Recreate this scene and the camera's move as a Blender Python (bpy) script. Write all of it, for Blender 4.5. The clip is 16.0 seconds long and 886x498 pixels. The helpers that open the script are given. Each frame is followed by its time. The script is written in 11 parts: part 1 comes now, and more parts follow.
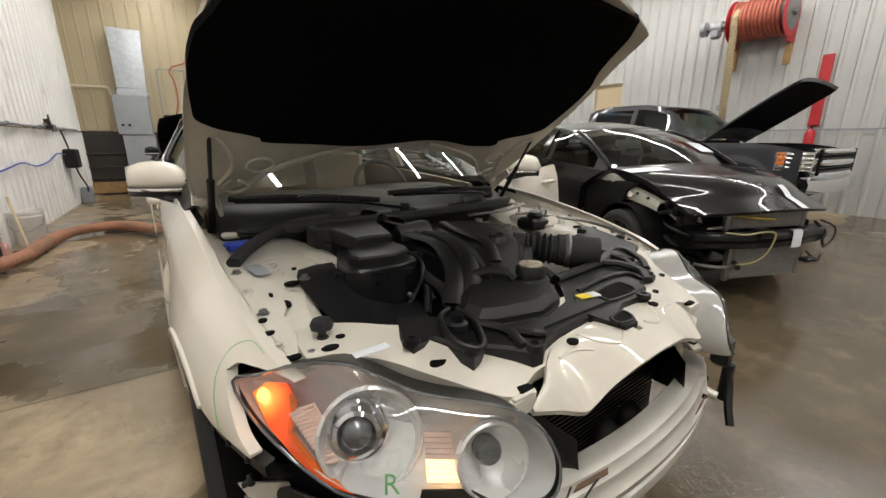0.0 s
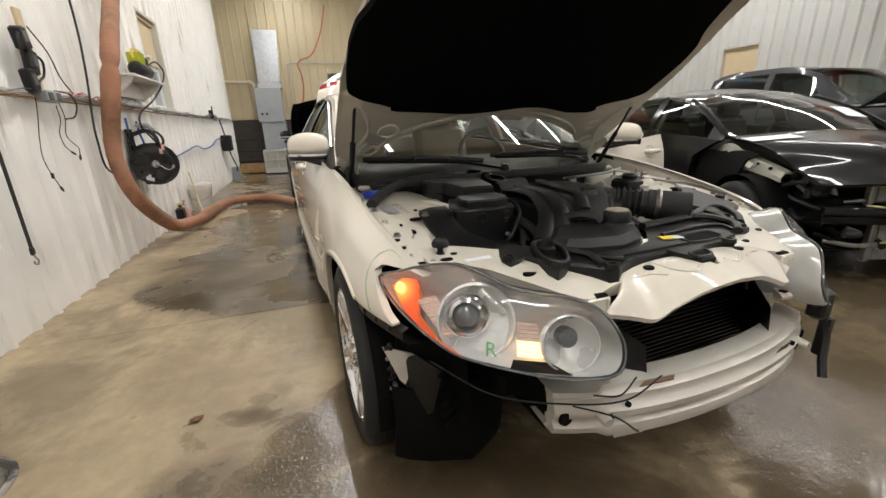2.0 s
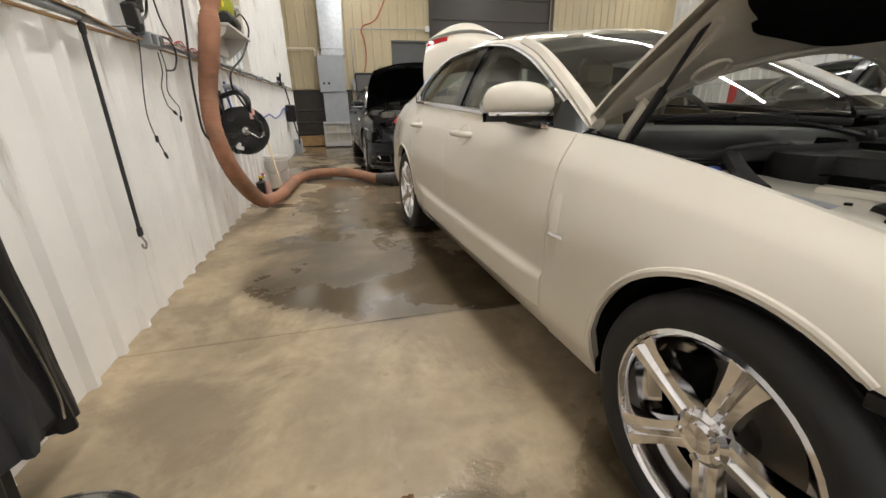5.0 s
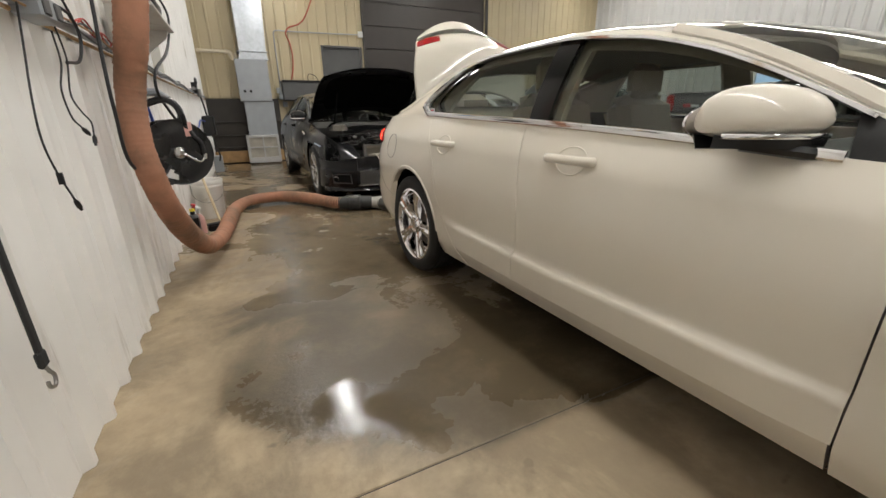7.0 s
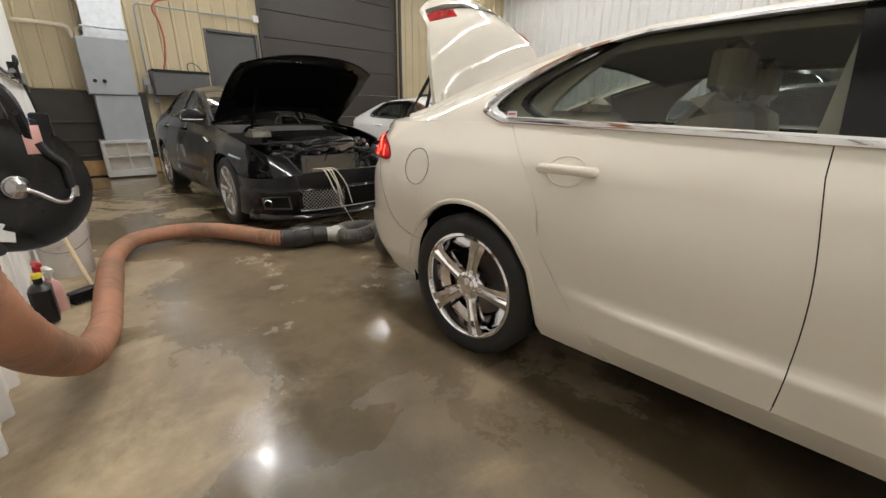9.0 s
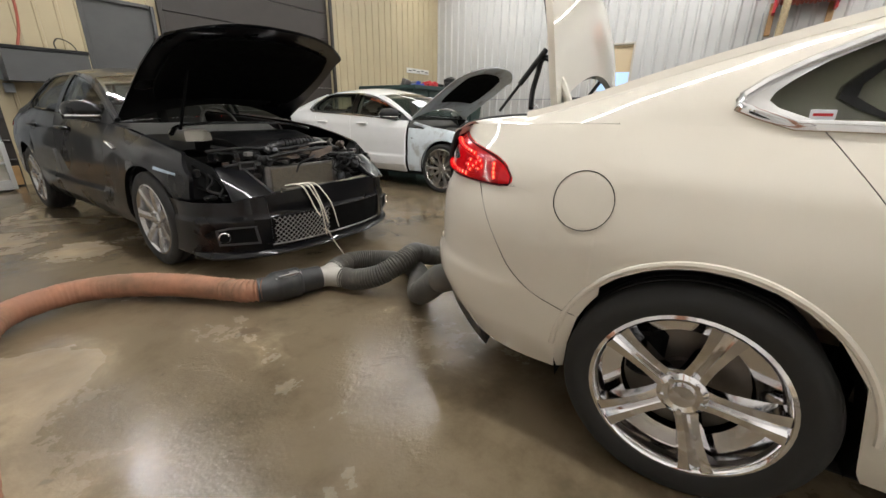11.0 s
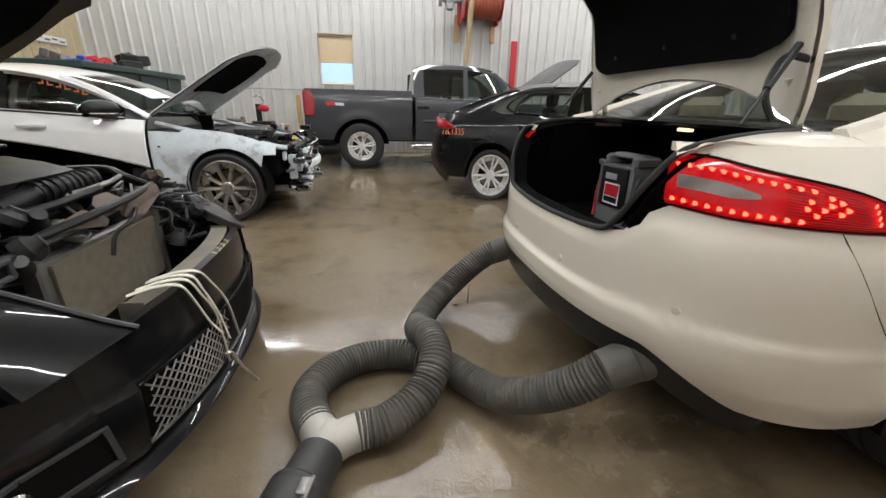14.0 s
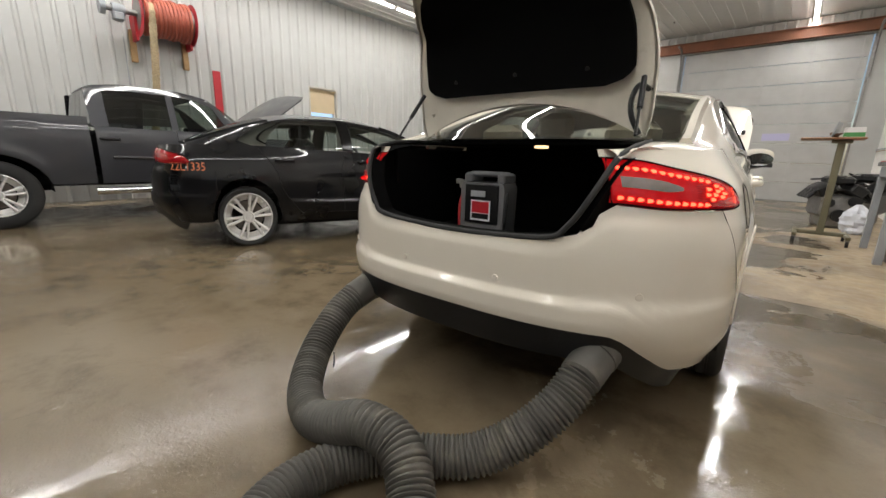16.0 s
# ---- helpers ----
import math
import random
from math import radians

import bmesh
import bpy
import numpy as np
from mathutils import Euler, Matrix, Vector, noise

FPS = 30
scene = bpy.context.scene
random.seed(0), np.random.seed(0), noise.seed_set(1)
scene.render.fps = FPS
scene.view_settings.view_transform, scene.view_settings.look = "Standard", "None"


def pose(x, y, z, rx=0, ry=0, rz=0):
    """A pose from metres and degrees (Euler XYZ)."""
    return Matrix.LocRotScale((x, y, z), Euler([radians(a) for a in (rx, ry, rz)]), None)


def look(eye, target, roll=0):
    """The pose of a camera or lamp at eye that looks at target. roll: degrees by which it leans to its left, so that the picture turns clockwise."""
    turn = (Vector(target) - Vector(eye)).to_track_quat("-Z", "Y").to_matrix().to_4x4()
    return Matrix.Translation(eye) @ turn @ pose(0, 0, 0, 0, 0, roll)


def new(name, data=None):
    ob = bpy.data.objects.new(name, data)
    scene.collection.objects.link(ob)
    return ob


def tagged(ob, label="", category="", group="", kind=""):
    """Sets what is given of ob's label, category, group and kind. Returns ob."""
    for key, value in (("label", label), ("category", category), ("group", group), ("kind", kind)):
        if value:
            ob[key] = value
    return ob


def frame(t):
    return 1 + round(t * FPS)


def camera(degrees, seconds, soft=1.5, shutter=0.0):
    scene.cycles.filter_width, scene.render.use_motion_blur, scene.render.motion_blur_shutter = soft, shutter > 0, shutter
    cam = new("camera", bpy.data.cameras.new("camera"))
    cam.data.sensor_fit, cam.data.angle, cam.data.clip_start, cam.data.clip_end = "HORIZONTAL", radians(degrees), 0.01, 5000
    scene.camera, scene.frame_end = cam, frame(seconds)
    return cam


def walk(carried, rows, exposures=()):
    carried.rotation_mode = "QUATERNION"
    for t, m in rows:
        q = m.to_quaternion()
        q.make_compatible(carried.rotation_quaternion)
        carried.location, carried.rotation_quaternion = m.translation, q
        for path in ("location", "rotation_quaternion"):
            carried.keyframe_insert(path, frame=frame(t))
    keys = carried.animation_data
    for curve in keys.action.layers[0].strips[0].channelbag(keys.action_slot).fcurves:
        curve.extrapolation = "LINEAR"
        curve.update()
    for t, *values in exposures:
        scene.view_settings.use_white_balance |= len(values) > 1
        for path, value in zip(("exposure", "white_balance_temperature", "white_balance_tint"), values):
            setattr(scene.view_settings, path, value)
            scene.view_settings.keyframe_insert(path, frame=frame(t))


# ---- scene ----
cam = camera(96.6, 16.0)
PATH = [
    (0, (0.206, 0.17, 1.212), (1.253, 1.792, 0.687), 0.1),
    (0.5, (0.192, 0.085, 1.183), (1.148, 1.757, 0.645), -0.7),
    (1, (0.166, 0.013, 1.16), (1.03, 1.734, 0.619), -0.9),
    (1.5, (0.122, -0.043, 1.169), (0.862, 1.726, 0.599), -1.6),
    (2, (0.067, -0.06, 1.149), (0.679, 1.747, 0.55), -1.7),
    (2.5, (-0.003, -0.035, 1.117), (0.504, 1.796, 0.49), -1.5),
    (3, (-0.074, 0.033, 1.087), (0.35, 1.874, 0.431), -1.3),
    (3.5, (-0.209, 0.156, 1.069), (0.172, 1.996, 0.385), -0.9),
    (4, (-0.325, 0.309, 1.063), (0.059, 2.15, 0.38), -0.4),
    (4.5, (-0.432, 0.54, 1.056), (-0.029, 2.372, 0.362), -0.5),
    (6.8, (-1.001, 1.595, 1.084), (-0.214, 3.311, 0.424), -1.1),
    (7, (-1.015, 1.702, 1.079), (-0.189, 3.401, 0.423), -0.8),
    (7.5, (-1.118, 2.001, 1.081), (-0.192, 3.648, 0.426), -0.9),
    (8, (-1.186, 2.312, 1.087), (-0.144, 3.891, 0.438), -0.6),
    (8.5, (-1.19, 2.7, 1.091), (-0.028, 4.194, 0.445), -0.1),
    (9, (-1.227, 3.034, 1.08), (0.044, 4.44, 0.441), 0.6),
    (9.2, (-1.247, 3.159, 1.077), (0.059, 4.533, 0.438), 0.8),
    (11.5, (-1.09, 4.498, 1.096), (0.515, 5.487, 0.426), 0.9),
    (12, (-1.003, 4.78, 1.114), (0.683, 5.611, 0.432), 1.2),
    (12.5, (-0.973, 5.094, 1.118), (0.794, 5.72, 0.421), 1.6),
    (13, (-0.911, 5.375, 1.126), (0.924, 5.756, 0.426), 1.6),
    (13.5, (-0.808, 5.687, 1.137), (1.065, 5.756, 0.439), 1.4),
    (14, (-0.74, 5.961, 1.119), (1.122, 5.688, 0.441), 1.3),
    (14.5, (-0.604, 6.117, 1.116), (1.186, 5.496, 0.477), 1.0),
    (15, (-0.401, 6.212, 1.114), (1.242, 5.239, 0.519), 0.8),
    (15.5, (-0.258, 6.342, 1.091), (1.193, 5.075, 0.552), 0.8),
    (16, (-0.152, 6.45, 1.007), (1.122, 4.979, 0.546), 1.6),
]
LEVELS = ((0, -.03, 6500, 10), (3.5, .08, 6550, 10), (7, -.08, 6480, 10), (9, .08, 6480, 10), (12, .24, 6230, 10), (14.5, .24, 6200, 10), (16, .10, 6450, 10))
walk(cam, [(t, look(eye, target, roll)) for t, eye, target, roll in PATH], LEVELS)

# world, lamps and exposure
world = bpy.data.worlds.new("world")
scene.world = world
world.use_nodes = True
wn = world.node_tree
sky = wn.nodes.new("ShaderNodeTexSky")
sky.sky_type = "NISHITA"
sky.sun_disc = False
sky.sun_elevation, sky.sun_rotation = radians(35), radians(250)
wn.links.new(sky.outputs[0], wn.nodes["Background"].inputs[0])
wn.nodes["Background"].inputs[1].default_value = 0.10

# room: x across, y along the long wall, z up
XL, XR, YB, YF, ZC = -1.64, 9.75, 12.4, -8.6, 4.8
LAMP_ROWS = (0.12, 4.2, 8.4)
for lx in LAMP_ROWS:
    for ly, ln in ((-6.2, 5.2), (-0.2, 5.2), (5.4, 5.2), (10.0, 3.4)):
        data = bpy.data.lights.new("strip_lamp", "AREA")
        data.shape, data.size, data.size_y = "RECTANGLE", 0.11, ln
        data.energy, data.color = (19.5 if lx < 1 else 17.0) * (.55 if ly < -4 else 1) * ln, (1.0, 0.985, 0.95)
        lamp = new("strip_lamp", data)
        lamp.matrix_world = pose(lx, ly, ZC - 0.135)
scene.view_settings.exposure = 0.0

# ---- building tools ----
def spline(pts):
    """A smooth curve through (x, y) pairs."""
    xs, ys = [p[0] for p in pts], [p[1] for p in pts]
    n = len(xs)
    d = [(ys[i + 1] - ys[i]) / (xs[i + 1] - xs[i]) for i in range(n - 1)]
    m = [d[0]] + [0.0 if d[i - 1] * d[i] <= 0 else 2 * d[i - 1] * d[i] / (d[i - 1] + d[i]) for i in range(1, n - 1)] + [d[-1]]

    def f(x):
        if x <= xs[0]:
            return ys[0]
        if x >= xs[-1]:
            return ys[-1]
        i = 0
        while xs[i + 1] < x:
            i += 1
        h = xs[i + 1] - xs[i]
        t = (x - xs[i]) / h
        t2, t3 = t * t, t * t * t
        return (2 * t3 - 3 * t2 + 1) * ys[i] + (t3 - 2 * t2 + t) * h * m[i] + (3 * t2 - 2 * t3) * ys[i + 1] + (t3 - t2) * h * m[i + 1]
    return f


def crom(pts, n=8, closed=False):
    """Points of a Catmull-Rom curve through pts."""
    p = [Vector(a) for a in pts]
    out, k = [], len(p)
    for i in range(k if closed else k - 1):
        a, b = p[i], p[(i + 1) % k]
        pre = p[i - 1] if (i or closed) else a * 2 - b
        nxt = p[(i + 2) % k] if (closed or i + 2 < k) else b * 2 - a
        for j in range(n):
            t = j / n
            out.append(0.5 * (2 * a + (b - pre) * t + (2 * pre - 5 * a + 4 * b - nxt) * t * t + (3 * a - pre - 3 * b + nxt) * t ** 3))
    if not closed:
        out.append(p[-1].copy())
    return out


class Geo:
    """Collects vertices and faces of one part."""
    def __init__(self):
        self.v, self.f = [], []

    def add(self, verts, faces, m=None):
        o = len(self.v)
        self.v += [tuple(m @ Vector(p)) if m else tuple(p) for p in verts]
        self.f += [tuple(i + o for i in f) for f in faces]
        return self

    def grid(self, rows, close=False, flip=False, m=None):
        """rows of points; close joins each row's end to its start."""
        n, k = len(rows), len(rows[0])
        faces = []
        for i in range(n - 1):
            for j in range(k if close else k - 1):
                q = (i * k + j, i * k + (j + 1) % k, (i + 1) * k + (j + 1) % k, (i + 1) * k + j)
                faces.append(q[::-1] if flip else q)
        return self.add([p for r in rows for p in r], faces, m)

    def box(self, c, s, m=None, bev=0.0):
        """A box with centre c and size s, its edges cut off by bev."""
        x, y, z = s[0] / 2, s[1] / 2, s[2] / 2
        b = min(bev, x * .9, y * .9, z * .9)
        mm = Matrix.Translation(c)
        if m:
            mm = m @ mm
        if b <= 0:
            v = [(i, j, k) for i in (-x, x) for j in (-y, y) for k in (-z, z)]
            f = [(0, 1, 3, 2), (4, 6, 7, 5), (0, 4, 5, 1), (2, 3, 7, 6), (0, 2, 6, 4), (1, 5, 7, 3)]
            return self.add(v, f, mm)
        rows = []
        for zz, ins in ((-z, b), (-z + b, 0), (z - b, 0), (z, b)):
            a, c2 = x - ins, y - ins
            e = b * .8
            rows.append([(-a + e, -c2, zz), (a - e, -c2, zz), (a, -c2 + e, zz), (a, c2 - e, zz), (a - e, c2, zz), (-a + e, c2, zz), (-a, c2 - e, zz), (-a, -c2 + e, zz)])
        self.grid(rows, close=True, m=mm)
        o = len(self.v) - 32
        self.f += [tuple(range(o + 7, o - 1, -1)), tuple(range(o + 24, o + 32))]
        return self

    def cyl(self, p0, p1, r0, r1=None, n=16, caps=True, m=None):
        r1 = r0 if r1 is None else r1
        return self.lathe([(r0, 0), (r1, 1)], p0, p1, n, caps, m)

    def lathe(self, prof, p0, p1, n=24, caps=False, m=None):
        """Profile of (radius, share of the way from p0 to p1) turned about that axis."""
        p0, p1 = Vector(p0), Vector(p1)
        w = p1 - p0
        q = w.normalized().to_track_quat("Z", "Y") if w.length > 1e-9 else Vector((0, 0, 1)).to_track_quat("Z", "Y")
        a, b = q @ Vector((1, 0, 0)), q @ Vector((0, 1, 0))
        rows = [[p0 + w * h + (a * math.cos(6.28318 * i / n) + b * math.sin(6.28318 * i / n)) * r for i in range(n)] for r, h in prof]
        o = len(self.v)
        self.grid(rows, close=True, m=m)
        if caps:
            k = len(rows)
            self.f += [tuple(range(o + n - 1, o - 1, -1)), tuple(range(o + (k - 1) * n, o + k * n))]
        return self

    def tube(self, path, r, n=10, m=None, caps=True, flat=1.0):
        """A tube along a path; r: a radius or a function of (length so far)."""
        p = [Vector(a) for a in path]
        rows, s, up = [], 0.0, None
        for i, c in enumerate(p):
            d = (p[min(i + 1, len(p) - 1)] - p[max(i - 1, 0)]).normalized()
            if up is None:
                up = Vector((0, 0, 1)) if abs(d.z) < .9 else Vector((1, 0, 0))
            side = d.cross(up).normalized()
            up = side.cross(d).normalized()
            if i:
                s += (c - p[i - 1]).length
            rr = r(s) if callable(r) else r
            rows.append([c + (side * math.cos(6.28318 * k / n) + up * flat * math.sin(6.28318 * k / n)) * rr for k in range(n)])
        o = len(self.v)
        self.grid(rows, close=True, m=m)
        if caps:
            k = len(rows)
            self.f += [tuple(range(o + n - 1, o - 1, -1)), tuple(range(o + (k - 1) * n, o + k * n))]
        return self

    def slab(self, outline, lift, m=None, bev=0.0):
        """An outline of 3D points drawn out along the vector lift, into a closed plate; bev rounds its far rim."""
        lift = Vector(lift)
        p = [Vector(a) for a in outline]
        c = sum(p, Vector()) / len(p)
        rows = [p, [a + lift for a in p]] if bev <= 0 else [p, [a + lift * (1 - min(.9, bev / lift.length)) for a in p], [a + lift + (c - a).normalized() * bev for a in p]]
        o, k = len(self.v), len(p)
        self.grid(rows, close=True, m=m)
        self.f += [tuple(range(o + k - 1, o - 1, -1)), tuple(range(o + (len(rows) - 1) * k, o + len(rows) * k))]
        return self

    def skirt(self, lift):
        """Folds the open rim of what stands so far by the vector or function lift."""
        seen = {}
        for f in self.f:
            for i in range(len(f)):
                a, b = f[i], f[(i + 1) % len(f)]
                key = (min(a, b), max(a, b))
                seen[key] = None if key in seen else (a, b)
        new_of = {}
        for e in [e for e in seen.values() if e]:
            for i in e:
                if i not in new_of:
                    p = Vector(self.v[i])
                    new_of[i] = len(self.v)
                    self.v.append(tuple(p + (lift(p) if callable(lift) else Vector(lift))))
            self.f.append((e[1], e[0], new_of[e[0]], new_of[e[1]]))
        return self

    def make(self, name, mat, parent=None, label="", smooth=40):
        me = bpy.data.meshes.new(name)
        me.from_pydata([tuple(p) for p in self.v], [], self.f)
        me.validate()
        me.materials.append(mat)
        if smooth:
            me.polygons.foreach_set("use_smooth", [True] * len(me.polygons))
            me.set_sharp_from_angle(angle=radians(smooth))
        ob = new(name, me)
        ob.parent = parent
        if label:
            tagged(ob, label=label)
        return ob


def thing(name, label, category, m=None, group="", kind=""):
    ob = new(name)
    ob.empty_display_size = 0.1
    if m:
        ob.matrix_world = m
    return tagged(ob, label, category, group, kind)


def solo(geo, name, mat, label, category, m=None, group="", kind="", smooth=40):
    """A thing that is one mesh."""
    ob = geo.make(name, mat, None, "", smooth)
    if m:
        ob.matrix_world = m
    return tagged(ob, label, category, group, kind)


def text_geo(s, size, depth=0.0015):
    """Letters of the built-in font as a mesh, lying in the xy plane."""
    cu = bpy.data.curves.new("letters", "FONT")
    cu.body, cu.size, cu.extrude = s, size, depth
    cu.resolution_u = 2
    ob = bpy.data.objects.new("letters", cu)
    scene.collection.objects.link(ob)
    dg = bpy.context.evaluated_depsgraph_get()
    me = bpy.data.meshes.new_from_object(ob.evaluated_get(dg))
    g = Geo()
    g.add([v.co[:] for v in me.vertices], [tuple(p.vertices) for p in me.polygons])
    bpy.data.objects.remove(ob)
    bpy.data.curves.remove(cu)
    bpy.data.meshes.remove(me)
    return g


# ---- materials ----
def material(name, colour, rough=0.5, metal=0.0, coat=0.0, var=0.06, scale=6.0, bump=0.0, bscale=60.0, spec=0.5, stain=None, stain_scale=1.5, stain_at=(0.5, 0.65), rvar=0.08, island=0.0, stretch=1.0):
    """A painted, metal or plastic surface: base colour with two scales of variation, roughness variation, fine bump, and optional stains."""
    mt = bpy.data.materials.new(name)
    mt.use_nodes = True
    nt = mt.node_tree
    N, L = nt.nodes, nt.links
    b = N["Principled BSDF"]
    tc = N.new("ShaderNodeTexCoord")
    n1 = N.new("ShaderNodeTexNoise")
    n1.inputs["Scale"].default_value = scale
    n1.inputs["Detail"].default_value = 6
    n2 = N.new("ShaderNodeTexNoise")
    n2.inputs["Scale"].default_value = bscale
    n2.inputs["Detail"].default_value = 4
    for n in (n1, n2):
        L.new(tc.outputs["Object"], n.inputs["Vector"])
    ramp = N.new("ShaderNodeMapRange")
    ramp.inputs[1].default_value, ramp.inputs[2].default_value = 0.3, 0.7
    ramp.inputs[3].default_value, ramp.inputs[4].default_value = 1 - var, 1 + var
    L.new(n1.outputs[0], ramp.inputs[0])
    mul = N.new("ShaderNodeMixRGB")
    mul.blend_type, mul.inputs[0].default_value = "MULTIPLY", 1.0
    mul.inputs[1].default_value = (*colour, 1)
    L.new(ramp.outputs[0], mul.inputs[2])
    out = mul.outputs[0]
    if stain:
        n3 = N.new("ShaderNodeTexNoise")
        n3.inputs["Scale"].default_value, n3.inputs["Detail"].default_value = stain_scale, 8
        n3.inputs["Roughness"].default_value = 0.65
        mp = N.new("ShaderNodeMapping")
        mp.inputs["Scale"].default_value = (1, 1, stretch)
        L.new(tc.outputs["Object"], mp.inputs[0])
        L.new(mp.outputs[0], n3.inputs["Vector"])
        r3 = N.new("ShaderNodeMapRange")
        r3.interpolation_type = "SMOOTHSTEP"
        r3.inputs[1].default_value, r3.inputs[2].default_value = stain_at
        L.new(n3.outputs[0], r3.inputs[0])
        mx = N.new("ShaderNodeMixRGB")
        L.new(r3.outputs[0], mx.inputs[0])
        L.new(out, mx.inputs[1])
        mx.inputs[2].default_value = (*stain, 1)
        out = mx.outputs[0]
    if island:
        gi = N.new("ShaderNodeObjectInfo")
        ri = N.new("ShaderNodeMapRange")
        ri.inputs[3].default_value, ri.inputs[4].default_value = 1 - island, 1 + island
        L.new(gi.outputs["Random"], ri.inputs[0])
        mi = N.new("ShaderNodeMixRGB")
        mi.blend_type, mi.inputs[0].default_value = "MULTIPLY", 1.0
        L.new(out, mi.inputs[1])
        L.new(ri.outputs[0], mi.inputs[2])
        out = mi.outputs[0]
    L.new(out, b.inputs["Base Color"])
    rr = N.new("ShaderNodeMapRange")
    rr.inputs[1].default_value, rr.inputs[2].default_value = 0.3, 0.7
    rr.inputs[3].default_value, rr.inputs[4].default_value = max(0.01, rough - rvar * rough * 2), min(1, rough + rvar * rough * 2)
    L.new(n1.outputs[0], rr.inputs[0])
    L.new(rr.outputs[0], b.inputs["Roughness"])
    b.inputs["Metallic"].default_value = metal
    b.inputs["Specular IOR Level"].default_value = spec
    if coat:
        b.inputs["Coat Weight"].default_value, b.inputs["Coat Roughness"].default_value = coat, 0.03
    if bump:
        bp = N.new("ShaderNodeBump")
        bp.inputs["Strength"].default_value, bp.inputs["Distance"].default_value = bump, 0.002
        L.new(n2.outputs[0], bp.inputs["Height"])
        L.new(bp.outputs[0], b.inputs["Normal"])
    return mt


def glass_material(name, tint, gloss=1.0, rough=0.0):
    """A thin pane: tinted see-through, with a mirror that grows at grazing angles."""
    mt = bpy.data.materials.new(name)
    mt.use_nodes = True
    nt = mt.node_tree
    N, L = nt.nodes, nt.links
    N.remove(N["Principled BSDF"])
    tr, gl, mx, lw = N.new("ShaderNodeBsdfTransparent"), N.new("ShaderNodeBsdfGlossy"), N.new("ShaderNodeMixShader"), N.new("ShaderNodeLayerWeight")
    tr.inputs[0].default_value = (*tint, 1)
    gl.inputs["Roughness"].default_value = rough
    gl.inputs[0].default_value = (gloss, gloss, gloss, 1)
    lw.inputs[0].default_value = 0.5
    pw, ma = N.new("ShaderNodeMath"), N.new("ShaderNodeMath")
    pw.operation, pw.inputs[1].default_value = "POWER", 4.6
    ma.operation, ma.inputs[1].default_value, ma.inputs[2].default_value = "MULTIPLY_ADD", 0.90, 0.08
    L.new(lw.outputs["Facing"], pw.inputs[0])
    L.new(pw.outputs[0], ma.inputs[0])
    L.new(ma.outputs[0], mx.inputs[0])
    L.new(tr.outputs[0], mx.inputs[1])
    L.new(gl.outputs[0], mx.inputs[2])
    L.new(mx.outputs[0], N["Material Output"].inputs[0])
    return mt


def glow_material(name, colour, strength):
    mt = bpy.data.materials.new(name)
    mt.use_nodes = True
    b = mt.node_tree.nodes["Principled BSDF"]
    b.inputs["Base Color"].default_value = (*colour, 1)
    b.inputs["Emission Color"].default_value = (*colour, 1)
    b.inputs["Emission Strength"].default_value = strength
    return mt


